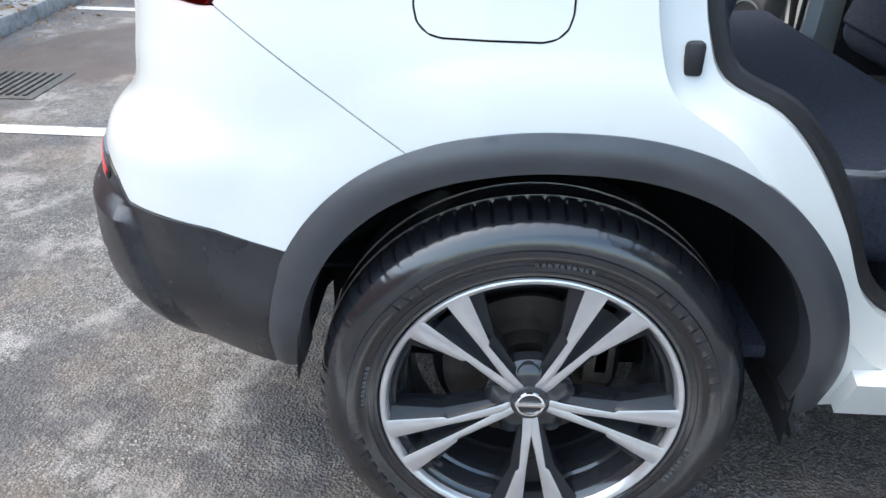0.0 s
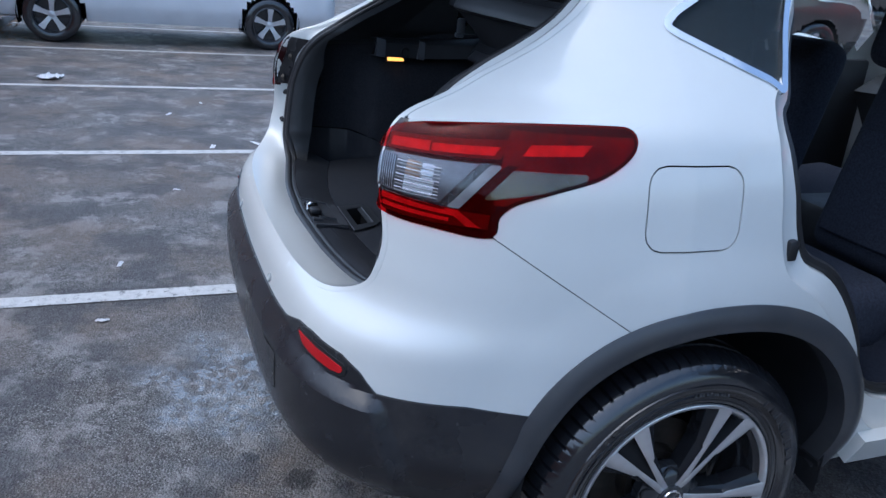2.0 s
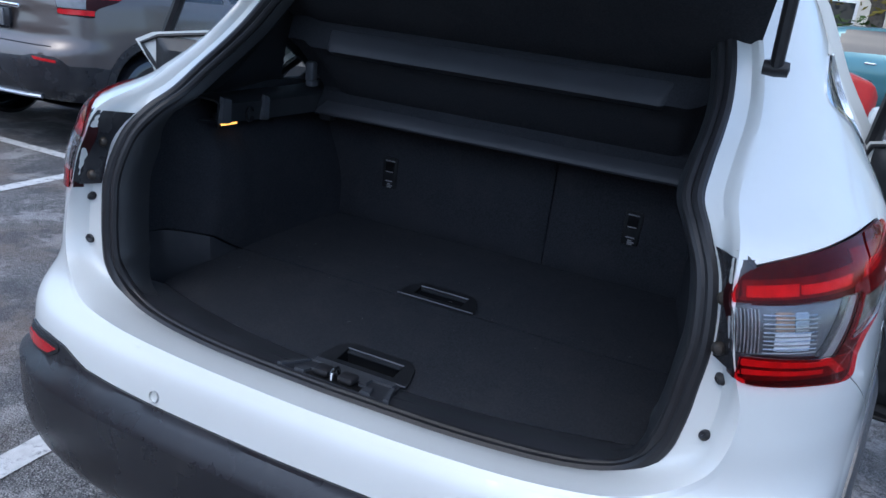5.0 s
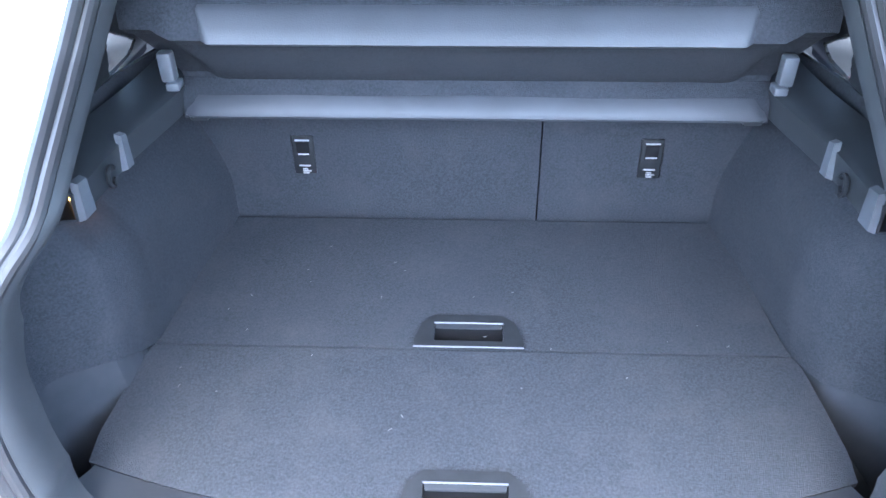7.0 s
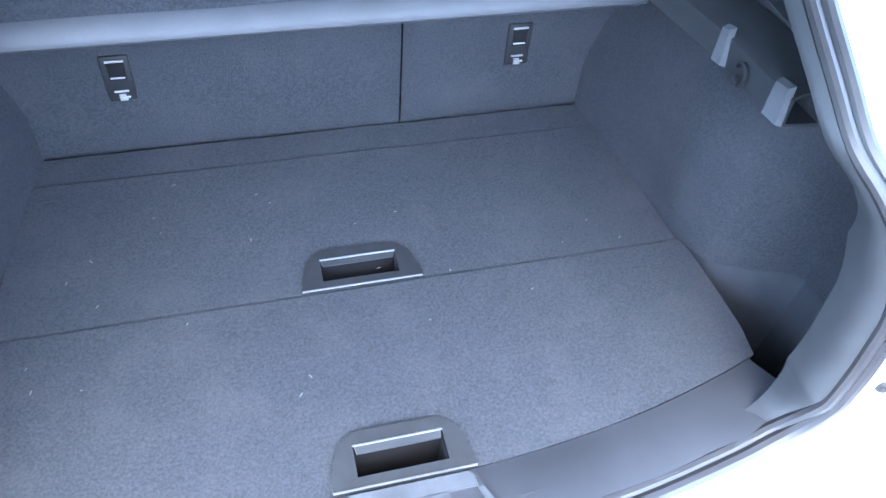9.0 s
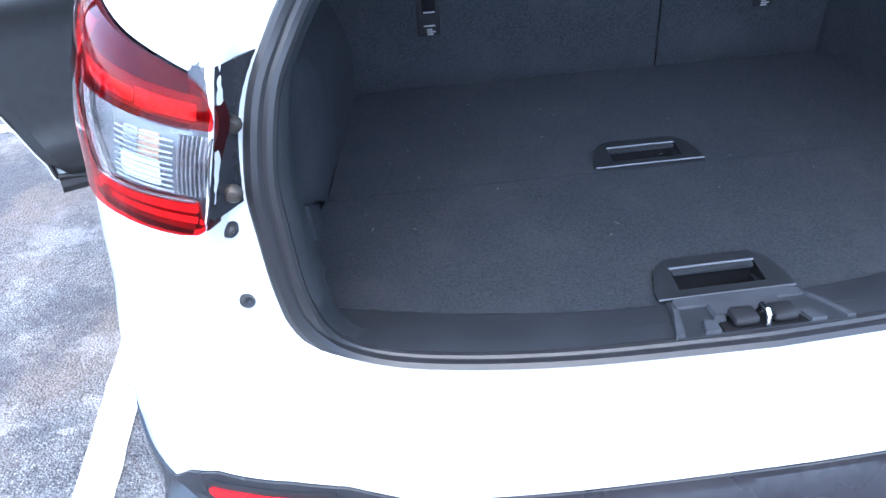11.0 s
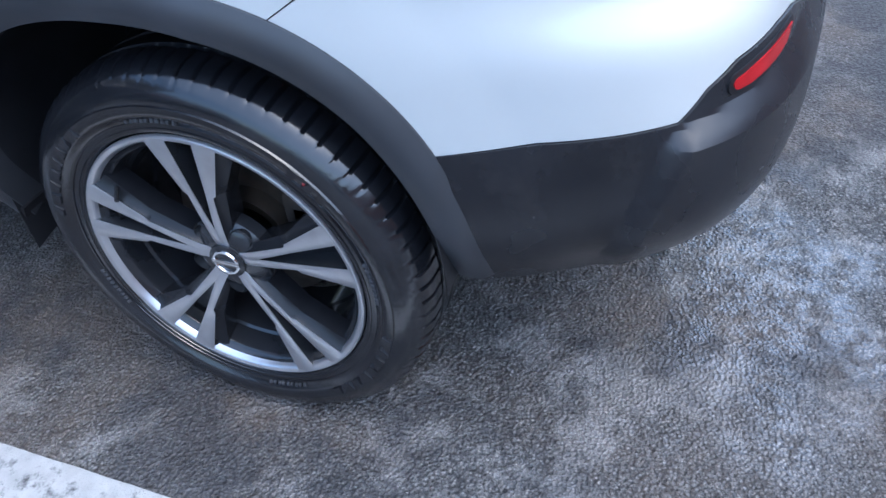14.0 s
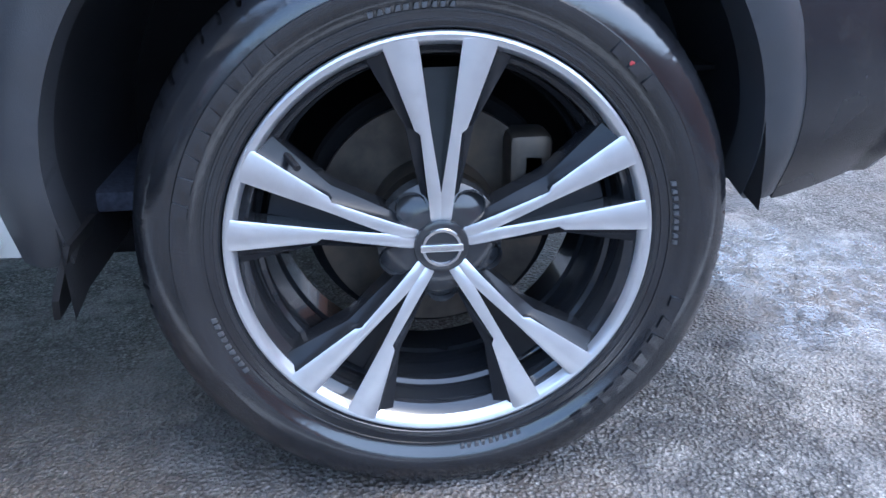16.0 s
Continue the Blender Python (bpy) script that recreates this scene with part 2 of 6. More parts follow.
def curve_pts(pts, per=6, closed=False):
    """A smooth curve through points (Catmull-Rom)."""
    P = np.array(pts, float)
    n = len(P)
    out = []
    for i in range(n if closed else n - 1):
        p0, p1, p2, p3 = (P[(i + k) % n] if closed else P[min(max(i + k, 0), n - 1)] for k in (-1, 0, 1, 2))
        for k in range(per):
            t = k / per
            out.append(0.5 * (2 * p1 + (p2 - p0) * t + (2 * p0 - 5 * p1 + 4 * p2 - p3) * t * t + (3 * p1 - p0 - 3 * p2 + p3) * t ** 3))
    if not closed:
        out.append(P[-1])
    return np.array(out)


# ---- the shape of the car's skin ----
Y0 = 0.10
ZK = np.array([.26, .36, .45, .58, .66, .72, .77, .86, .94, 1.06, 1.13, 1.155, 1.20, 1.31, 1.42, 1.51, 1.56])
WK = np.array([.79, .835, .872, .888, .888, .888, .888, .886, .877, .858, .832, .816, .785, .712, .655, .600, .55])
DK = np.array([.76, .80, .845, .855, .850, .835, .800, .795, .79, .778, .752, .725, .672, .53, .41, .30, .22])
NK = np.array([5, 5.5, 6, 6, 6, 6, 5.5, 5, 5, 4.8, 4.2, 3.3, 2.8, 2.5, 2.5, 2.6, 3.])
BK = np.array([.03, .04, .04, .04, .035, .03, .02, .01, .0, .0, .0, 0, 0, 0, 0, 0, 0])


def hermite(z, K, V):
    m = np.gradient(V, K)
    i = np.clip(np.searchsorted(K, z) - 1, 0, len(K) - 2)
    h = K[i + 1] - K[i]
    t = np.clip((z - K[i]) / h, 0, 1)
    return (2*t**3 - 3*t**2 + 1)*V[i] + (t**3 - 2*t**2 + t)*h*m[i] + (-2*t**3 + 3*t**2)*V[i+1] + (t**3 - t**2)*h*m[i+1]


def skin_u(u, z):
    u, z = np.broadcast_arrays(np.asarray(u, float), np.asarray(z, float))
    w, d, n, b = (hermite(z, ZK, K) for K in (WK, DK, NK, BK))
    th = np.clip(u, 0, 1) * np.pi / 2
    c, s = np.cos(th).clip(0) ** (2 / n), np.sin(th) ** (2 / n)
    y = Y0 - d * s
    x = (w - .10 * np.maximum(0, -y - .1)) * c
    y = y - b * (1 - (x / w) ** 2) * s ** 4
    y, x = np.where(u < 0, Y0 - u, y), np.where(u < 0, w, x)
    return np.stack([x, y, z], -1)


UT = np.unique(np.concatenate([np.linspace(-1.1, 0, 120), np.linspace(0, 1, 600) ** 4 * .5, 1 - np.linspace(0, 1, 600) ** 3 * .5]))
pt = skin_u(UT, 0.62)
ARC = np.concatenate([[0], np.cumsum(np.linalg.norm(np.diff(pt, axis=0), axis=1))])
ARC_C = ARC[-1]


def skin(a, z):
    """a: metres round the plan, negative on the car's right side, 0 at the centre of the tail."""
    a = np.asarray(a, float)
    u = np.interp(ARC_C - np.abs(a), ARC, UT)
    p = skin_u(u, z)
    p[..., 0] *= np.where(a > 0, -1, 1)
    return p


def biggest(F, n):
    """Drops specks: groups of faces that are small beside the largest."""
    root = list(range(n))

    def find(i):
        while root[i] != i:
            root[i] = root[root[i]]
            i = root[i]
        return i
    for f in F:
        r = find(f[0])
        for i in f[1:]:
            root[find(i)] = r
    groups = {}
    for f in F:
        groups.setdefault(find(f[0]), []).append(f)
    top = max(map(len, groups.values()), default=0)
    return [f for g in groups.values() if len(g) > .08 * top for f in g]


def skin_panel(name, a0, a1, z0, z1, keep, material, parent, off=0.0, thick=0.004, step=0.009, label="", crease=35):
    """A piece of the skin: where keep(x, y, z) > 0, with its edge drawn onto keep = 0."""
    na, nz = int((a1 - a0) / step) + 1, int((z1 - z0) / step) + 1
    A, Z = np.meshgrid(np.linspace(a0, a1, na), np.linspace(z0, z1, nz), indexing="ij")
    e = 1e-3

    def g(A, Z):
        p = skin(A, Z)
        return keep(np.abs(p[..., 0]), p[..., 1], p[..., 2])
    G = g(A, Z)
    for _ in range(3):
        ga, gz = (g(A + e, Z) - g(A - e, Z)) / (2 * e), (g(A, Z + e) - g(A, Z - e)) / (2 * e)
        q = ga ** 2 + gz ** 2 + 1e-9
        da, dz = -G * ga / q, -G * gz / q
        near = (np.hypot(da, dz) < step * 0.62) & (q > 1e-4)
        inner = np.zeros_like(near)
        inner[1:-1, 1:-1] = True
        A, Z = A + np.where(near & inner, da, 0), Z + np.where(near & inner, dz, 0)
        A, Z = np.clip(A, a0, a1), np.clip(Z, z0, z1)
        G = np.where(near, np.maximum(g(A, Z), -1e-5), g(A, Z))
    P = skin(A, Z)
    pa, pz = skin(A + e, Z) - skin(A - e, Z), skin(A, Z + e) - skin(A, Z - e)
    N = np.cross(pz, pa)
    N /= np.linalg.norm(N, axis=-1, keepdims=True) + 1e-12
    P = P + N * (off(np.abs(P[..., 0]), P[..., 1], P[..., 2])[..., None] if callable(off) else off)
    ok = G > -1e-4
    idx = np.arange(na * nz).reshape(na, nz)
    quads = np.stack([idx[:-1, :-1], idx[:-1, 1:], idx[1:, 1:], idx[1:, :-1]], -1).reshape(-1, 4)
    oq = ok.reshape(-1)[quads]
    count = oq.sum(1)
    F = [tuple(q) for q in quads[count == 4]] + [tuple(q[o]) for q, o in zip(quads[count == 3], oq[count == 3])]
    F = biggest(F, na * nz)
    V, F = thicken(P.reshape(-1, 3), F, N.reshape(-1, 3), thick)
    return link(name, V, F, material, parent, label, True, crease)


# outlines on the skin: the wheel arch, the tail lamp, the tailgate's aperture, the door's edge, the quarter glass, the flap
def arch(s):
    return lambda x, y, z: (np.maximum(np.abs((y - .02) / (.45 + s)), 1e-4) ** 2.3 + np.maximum((z - .36) / (.453 + s), 0) ** 2.3 - 1) * .2


LAMP = curve_pts([(.660, .953), (.652, .987), (.640, 1.04), (.640, 1.083), (.685, 1.112), (.857, 1.131), (1.04, 1.139), (1.09, 1.134), (1.108, 1.112),
                  (1.098, 1.085), (1.055, 1.053), (.984, 1.029), (.915, 1.004), (.888, .978), (.879, .942), (.779, .946)], 4, True)
lamp_d = poly_dist(LAMP)
APERTURE_R = curve_pts([(0, .740), (.25, .742), (.435, .748), (.56, .762), (.638, .799), (.664, .85), (.666, .91), (.643, .98), (.620, 1.07), (.612, 1.128),
                        (.590, 1.17), (.585, 1.22), (.584, 1.27), (.575, 1.32), (.55, 1.40), (.52, 1.46), (.47, 1.50), (.38, 1.518), (0, 1.525)], 5)
aperture_d = poly_dist([tuple(p) for p in APERTURE_R] + [(-p[0], p[1]) for p in APERTURE_R[::-1][1:-1]])
FLAP = [(-.095 + sx * (.065 + .035 * math.cos(a)), 1.002 + sy * (.043 + .035 * math.sin(a)) + .0) for sx, sy, ks in
        ((1, 1, (0, 30, 60, 90)), (-1, 1, (90, 60, 30, 0)), (-1, -1, (0, 30, 60, 90)), (1, -1, (90, 60, 30, 0))) for a in map(radians, ks)]
flap_d = poly_dist(FLAP)
QGLASS = curve_pts([(-.075, 1.300), (-.085, 1.318), (-.05, 1.345), (.02, 1.385), (.15, 1.44), (.19, 1.445), (.165, 1.36), (.125, 1.228), (.10, 1.232)], 3, True)
qglass_d = poly_dist(QGLASS)
DOOR = curve_pts([(.30, 1.52), (.205, 1.40), (.135, 1.24), (.098, 1.19), (.09, 1.12), (.10, 1.02), (.115, .93), (.145, .86), (.235, .80), (.325, .70),
                  (.40, .60), (.47, .49), (.56, .43), (.70, .405), (.98, .40), (1.02, .46), (1.01, .8), (.98, 1.15), (.92, 1.48), (.85, 1.52)], 4, True)
door_d = poly_dist(DOOR)


def arc_of(x, y):
    return np.interp(-y * 1.0 + (.89 - x) * 1.0, AT, AV)


tab = skin_u(UT, 1.02)
key = -tab[:, 1] + .89 - tab[:, 0]
arc1 = np.concatenate([[0], np.cumsum(np.linalg.norm(np.diff(tab, axis=0), axis=1))])
order = np.argsort(key)
AT, AV = key[order], arc1[order]
ARC1_C = arc1[-1]


def plan_m(x, y):
    """Metres round the plan from the tail's centre, at the tail lamp's height."""
    return ARC1_C - arc_of(x, y)


def lamp_keep(x, y, z):
    return lamp_d(plan_m(x, y), z)


def black_top(x, y):
    """Height of the black cladding's upper edge."""
    rear = np.interp(x, [0, .28, .40, .47, .50, .54, .60, .69, .73, .757], [.648, .651, .655, .659, .668, .680, .683, .676, .655, .622])
    return np.where(y < -.645, rear, np.interp(-y, [.36, .50, .645], [.598, .618, .622]))


def seam(x, y, z):
    """Positive on the quarter panel's side of the joint with the bumper."""
    v = (z - .771) - (-y - .201) * (.170 / .265)
    return np.where(y < -.466, np.minimum(1, v), v) * .84


tab62 = skin_u(UT, .60)
KEY62 = (-tab62[:, 1] + .89 - tab62[:, 0], np.concatenate([[0], np.cumsum(np.linalg.norm(np.diff(tab62, axis=0), axis=1))]) * ARC_C / np.linalg.norm(np.diff(tab62, axis=0), axis=1).sum())


def skin_at_x(x, z):
    """The skin's y at a place across the tail."""
    p = skin_u(UT, np.full(UT.shape, z))
    keep = UT > 0.02
    return np.interp(-x, -p[keep, 0], p[keep, 1])


# the boot seal's outer edge, matched point by point with the aperture's outline on the skin
SEAL_R = curve_pts([(0, -.673, .724), (.25, -.657, .719), (.43, -.630, .720), (.530, -.613, .742), (.584, -.607, .79), (.600, -.602, .84), (.608, -.594, .91),
                    (.612, -.582, .98), (.598, -.552, 1.065), (.570, -.515, 1.12), (.544, -.466, 1.16), (.540, -.40, 1.205), (.540, -.325, 1.25),
                    (.536, -.255, 1.30), (.52, -.19, 1.37), (.495, -.15, 1.43), (.45, -.13, 1.465), (.37, -.12, 1.485), (0, -.11, 1.495)], 5)
MIRROR = np.array([-1, 1, 1])
ring = [tuple(p) for p in APERTURE_R] + [(-p[0], p[1]) for p in APERTURE_R[::-1][1:-1]]
seal_ring = [p for p in SEAL_R] + [p * MIRROR for p in SEAL_R[::-1][1:-1]]
RC = np.array([0, 1.12])


def rim_pt(i, off):
    """A point of the skin along the aperture's outline, off metres outside it."""
    x, z = ring[i]
    v = RC - np.array([x, z])
    v = v / (np.linalg.norm(v) + 1e-9) * -off
    return np.array([x + v[0], float(skin_at_x(min(abs(x + v[0]), .80), z + v[1])), z + v[1]])


def seal_pt(i, shrink, deep):
    """A point by the seal's edge, moved towards the opening's middle and into the car."""
    p = seal_ring[i]
    v = RC - p[[0, 2]]
    v = v / (np.linalg.norm(v) + 1e-9)
    f = float(np.interp(p[2], [.735, .80], [1, 0]))          # along the sill
    up = float(np.interp(p[2], [1.1, 1.45], [0, 1]))         # towards the roof
    return p + np.array([v[0] * shrink * (1 - f), deep * (1 - .45 * up) * (1 - f) + f * (shrink + .3 * deep), v[1] * shrink * (1 - f) - deep * .5 * up * (1 - f) - .004 * f])

# ---- ground ----
def asphalt():
    m = bpy.data.materials.new("asphalt")
    m.use_nodes = True
    t = m.node_tree
    b = t.nodes["Principled BSDF"]
    co = t.nodes.new("ShaderNodeTexCoord")

    def noise_tex(scale, detail=6, rough=0.6, sx=1.0, sy=1.0):
        mp = t.nodes.new("ShaderNodeMapping")
        mp.inputs["Scale"].default_value = (sx, sy, 1)
        n = t.nodes.new("ShaderNodeTexNoise")
        n.inputs["Scale"].default_value, n.inputs["Detail"].default_value, n.inputs["Roughness"].default_value = scale, detail, rough
        t.links.new(co.outputs["Object"], mp.inputs["Vector"])
        t.links.new(mp.outputs[0], n.inputs["Vector"])
        return n.outputs["Fac"]

    def ramp(src, p0, p1, c0, c1):
        r = t.nodes.new("ShaderNodeValToRGB")
        r.color_ramp.elements[0].position, r.color_ramp.elements[1].position = p0, p1
        r.color_ramp.elements[0].color, r.color_ramp.elements[1].color = (*c0, 1), (*c1, 1)
        t.links.new(src, r.inputs["Fac"])
        return r.outputs["Color"]

    def mix(f, a, bb):
        x = t.nodes.new("ShaderNodeMix")
        x.data_type = "RGBA"
        t.links.new(f, x.inputs["Factor"])
        for k, v in (("A", a), ("B", bb)):
            if isinstance(v, tuple):
                x.inputs[k].default_value = (*v, 1)
            else:
                t.links.new(v, x.inputs[k])
        return x.outputs["Result"]

    def rng(src, a, bb, c, d):
        x = t.nodes.new("ShaderNodeMapRange")
        for k, v in zip(("From Min", "From Max", "To Min", "To Max"), (a, bb, c, d)):
            x.inputs[k].default_value = v
        t.links.new(src, x.inputs["Value"])
        return x.outputs[0]
    def cells(scale):
        v = t.nodes.new("ShaderNodeTexVoronoi")
        v.inputs["Scale"].default_value = scale
        t.links.new(co.outputs["Object"], v.inputs["Vector"])
        sp = t.nodes.new("ShaderNodeSeparateColor")
        t.links.new(v.outputs["Color"], sp.inputs[0])
        return v, sp.outputs[0], sp.outputs[1]
    stones, tone, tone2 = cells(150)
    fines, tone3, tone4 = cells(420)
    # stones of the wearing course: mostly mid grey, a few pale, dark binder between
    grey = ramp(tone, .0, 1.0, (.030, .031, .033), (.30, .298, .292))
    grey = mix(rng(tone2, .84, .90, 0, .7), grey, (.55, .54, .525))
    grey = mix(rng(stones.outputs["Distance"], .38, .58, 0, .92), grey, (.018, .018, .020))
    small = ramp(tone3, .1, 1.0, (.035, .035, .037), (.36, .357, .35))
    base = mix(rng(noise_tex(26, 4), .38, .62, .15, .75), grey, small)
    pale = rng(noise_tex(4.2, 10, .70), .52, .57, 0, .85)
    col = mix(pale, base, mix(rng(tone4, .2, .9, 0, 1), (.20, .197, .192), (.42, .412, .404)))
    brown = rng(noise_tex(1.3, 6, .6), .42, .64, .06, .70)
    col = mix(brown, col, (.17, .13, .10))
    dark = rng(noise_tex(2.3, 8, .66), .49, .57, 0, .74)
    col = mix(dark, col, mix(rng(tone, .3, 1, 0, 1), (.045, .045, .050), (.11, .11, .115)))
    grime = mix(rng(noise_tex(60, 3, .7), .50, .78, 0, .5), col, (.03, .03, .03))
    # an old smooth repair beside the drain, darker than the rest
    pd = t.nodes.new("ShaderNodeVectorMath")
    pd.operation = "DISTANCE"
    pm = t.nodes.new("ShaderNodeMapping")
    pm.inputs["Scale"].default_value = (.62, 1.0, 1)
    t.links.new(co.outputs["Object"], pm.inputs["Vector"])
    t.links.new(pm.outputs[0], pd.inputs[0])
    pd.inputs[1].default_value = (-1.46, -2.22, 0)
    pa = t.nodes.new("ShaderNodeMath")
    pa.operation = "ADD"
    t.links.new(pd.outputs["Value"], pa.inputs[0])
    t.links.new(rng(noise_tex(3, 4, .6), .3, .7, -.10, .10), pa.inputs[1])
    grime = mix(rng(pa.outputs[0], .40, .45, .8, 0), grime, (.075, .062, .058))
    # oil drips under the tail
    for ox, oy, orad in ((.17, -.68, .045), (.04, -.80, .03), (-.28, -.61, .035)):
        od = t.nodes.new("ShaderNodeVectorMath")
        od.operation = "DISTANCE"
        t.links.new(co.outputs["Object"], od.inputs[0])
        od.inputs[1].default_value = (ox, oy, 0)
        oa = t.nodes.new("ShaderNodeMath")
        oa.operation = "ADD"
        t.links.new(od.outputs["Value"], oa.inputs[0])
        t.links.new(rng(noise_tex(40, 4, .6), .3, .7, -.02, .02), oa.inputs[1])
        grime = mix(rng(oa.outputs[0], orad * .7, orad * 1.2, .8, 0), grime, (.02, .019, .018))
    t.links.new(grime, b.inputs["Base Color"])
    # damp ground: gloss follows the dark patches, with one wet stain behind the car
    sep = t.nodes.new("ShaderNodeVectorMath")
    sep.operation = "DISTANCE"
    mp = t.nodes.new("ShaderNodeMapping")
    mp.inputs["Scale"].default_value = (1.0, 1.35, 1)
    t.links.new(co.outputs["Object"], mp.inputs["Vector"])
    t.links.new(mp.outputs[0], sep.inputs[0])
    sep.inputs[1].default_value = (-.36, -1.12, 0)
    wob = rng(noise_tex(6, 5, .7), .3, .7, -.22, .22)
    add = t.nodes.new("ShaderNodeMath")
    add.operation = "ADD"
    t.links.new(sep.outputs["Value"], add.inputs[0])
    t.links.new(wob, add.inputs[1])
    film = t.nodes.new("ShaderNodeMath")
    film.operation = "MULTIPLY"
    t.links.new(rng(add.outputs[0], .26, .42, 1, 0), film.inputs[0])
    t.links.new(rng(noise_tex(24, 6, .78), .46, .56, .08, 1), film.inputs[1])
    wet = film.outputs[0]
    t.links.new(wet, b.inputs["Coat Weight"])
    b.inputs["Coat Roughness"].default_value, b.inputs["Coat IOR"].default_value = .13, 2.2
    damp = rng(noise_tex(.9, 5, .55), .42, .68, .62, .44)
    rough = t.nodes.new("ShaderNodeMix")
    t.links.new(wet, rough.inputs["Factor"])
    t.links.new(damp, rough.inputs["A"])
    b.inputs["Specular IOR Level"].default_value = .30
    rough.inputs["B"].default_value = .13
    t.links.new(rough.outputs["Result"], b.inputs["Roughness"])
    bp = t.nodes.new("ShaderNodeBump")
    bp.inputs["Strength"].default_value, bp.inputs["Distance"].default_value = .9, .008
    t.links.new(stones.outputs["Distance"], bp.inputs["Height"])
    bp2 = t.nodes.new("ShaderNodeBump")
    bp2.inputs["Strength"].default_value, bp2.inputs["Distance"].default_value = .4, .0015
    t.links.new(fines.outputs['Distance'], bp2.inputs["Height"])
    t.links.new(rng(wet, 0, 1, .9, .5), bp.inputs["Strength"])
    t.links.new(rng(wet, 0, 1, .4, .1), bp2.inputs["Strength"])
    t.links.new(mix(rng(wet, 0, 1, 0, .2), grime, (.035, .035, .038)), b.inputs["Base Color"])
    t.links.new(bp.outputs[0], bp2.inputs["Normal"])
    t.links.new(bp2.outputs[0], b.inputs["Normal"])
    bp3 = t.nodes.new("ShaderNodeBump")
    bp3.inputs["Strength"].default_value, bp3.inputs["Distance"].default_value = .30, .006
    t.links.new(stones.outputs["Distance"], bp3.inputs["Height"])
    t.links.new(bp3.outputs[0], b.inputs["Coat Normal"])
    return m


def worn_paint():
    m = mat("worn_road_paint", (.48, .48, .47), .7, vary=.12, scale=30, bump=.6, bump_scale=220)
    t = m.node_tree
    b = t.nodes["Principled BSDF"]
    src = b.inputs["Base Color"].links[0].from_socket
    co = t.nodes.new("ShaderNodeTexCoord")
    n = t.nodes.new("ShaderNodeTexNoise")
    n.inputs["Scale"].default_value, n.inputs["Detail"].default_value, n.inputs["Roughness"].default_value = 22, 9, .75
    t.links.new(co.outputs["Object"], n.inputs["Vector"])
    r = t.nodes.new("ShaderNodeMapRange")
    r.inputs["From Min"].default_value, r.inputs["From Max"].default_value = .53, .66
    t.links.new(n.outputs["Fac"], r.inputs["Value"])
    x = t.nodes.new("ShaderNodeMix")
    x.data_type = "RGBA"
    t.links.new(r.outputs[0], x.inputs["Factor"])
    t.links.new(src, x.inputs["A"])
    x.inputs["B"].default_value = (.10, .10, .10, 1)
    t.links.new(x.outputs["Result"], b.inputs["Base Color"])
    return m


ASPHALT, ROADPAINT = asphalt(), worn_paint()
P, F = sheet(lambda u, v: (u, v, 0), np.linspace(-150, 150, 31), np.linspace(-150, 150, 31))
tagged(link("ground", P, F, ASPHALT, None, smooth=False), "damp worn grey asphalt car park with pale patches", "ground", kind="structure")


def line(x0, y0, x1, y1, w, seed):
    rs = random.Random(seed)
    d = np.array([x1 - x0, y1 - y0])
    L = np.linalg.norm(d)
    d /= L
    nrm = np.array([-d[1], d[0]])
    k = max(3, int(L / .06))
    P = []
    for i in range(k + 1):
        c = np.array([x0, y0]) + d * L * i / k
        a, b = w / 2 + rs.uniform(-.0018, .0018), w / 2 + rs.uniform(-.0018, .0018)
        P += [(*(c + nrm * a), .004), (*(c - nrm * b), .004)]
    F = [(2 * i + 1, 2 * i + 3, 2 * i + 2, 2 * i) for i in range(k)]
    return tagged(link("bay_line", P, F, ROADPAINT, None, smooth=False), "worn white painted parking bay line on asphalt", "road marking", "bay lines", "structure")


for i, x in enumerate((-11.0, -8.48, -5.97, -3.49, -1.155, 1.29, 3.75, 6.2)):
    line(x, -2.82, x, 2.0, .095, i)
    line(x, 2.06, x, 6.8, .085, 20 + i)
line(-14, 2.0, 8, 2.0, .09, 50)
line(-4.82, 1.42, -4.62, 1.86, .07, 60)
line(-4.60, 1.40, -4.56, 1.62, .07, 61)

# ---- the white car ----
car = empty("car", "white compact crossover car with its boot and rear doors open", "car", pose(0, 0, 0))
low = lambda *v: np.minimum.reduce(np.broadcast_arrays(*v))
SIDES = ((1, -2.6, -.40), (-1, .40, 2.6))       # sign of x, range round the plan


def quarter(x, y, z):
    return low(arch(-.004)(x, y, z), seam(x, y, z) - .0009, lamp_keep(x, y, z) - .002, aperture_d(x, z) - .006 - .022 * np.clip((z - .950) / .006, 0, 1) * np.clip((1.126 - z) / .006, 0, 1) * (x < .70), door_d(y, z),
               flap_d(y, z) - .0015, qglass_d(y, z) - .0140, z - np.where(y > .3, .34, .34), .98 - y + np.where(z < .45, 9, 0) + np.where(z > 1.5, 9, 0))


def bumper(x, y, z):
    return low(arch(-.004)(x, y, z), -seam(x, y, z) - .0009 + np.where(y < -.466, 9 * (.94 - z > 0) * (y < -.47), 0), z - black_top(x, y) - .001,
               aperture_d(x, z) - .006, np.where(y > -.40, 9, lamp_keep(x, y, z) - .002), .955 + .0 * x - z + np.where(x > .9, 0, .0))


def cladding(x, y, z):
    return low(black_top(x, y) - z, arch(-.004)(x, y, z), -y - .30, z - np.interp(-y, [.38, .45, .64, .72, .80], [.352, .357, .378, .388, .388]))


def arch_trim(x, y, z):
    return low(-arch(0)(x, y, z), arch(-.055)(x, y, z), z - np.where(y > 0, .335, .366))


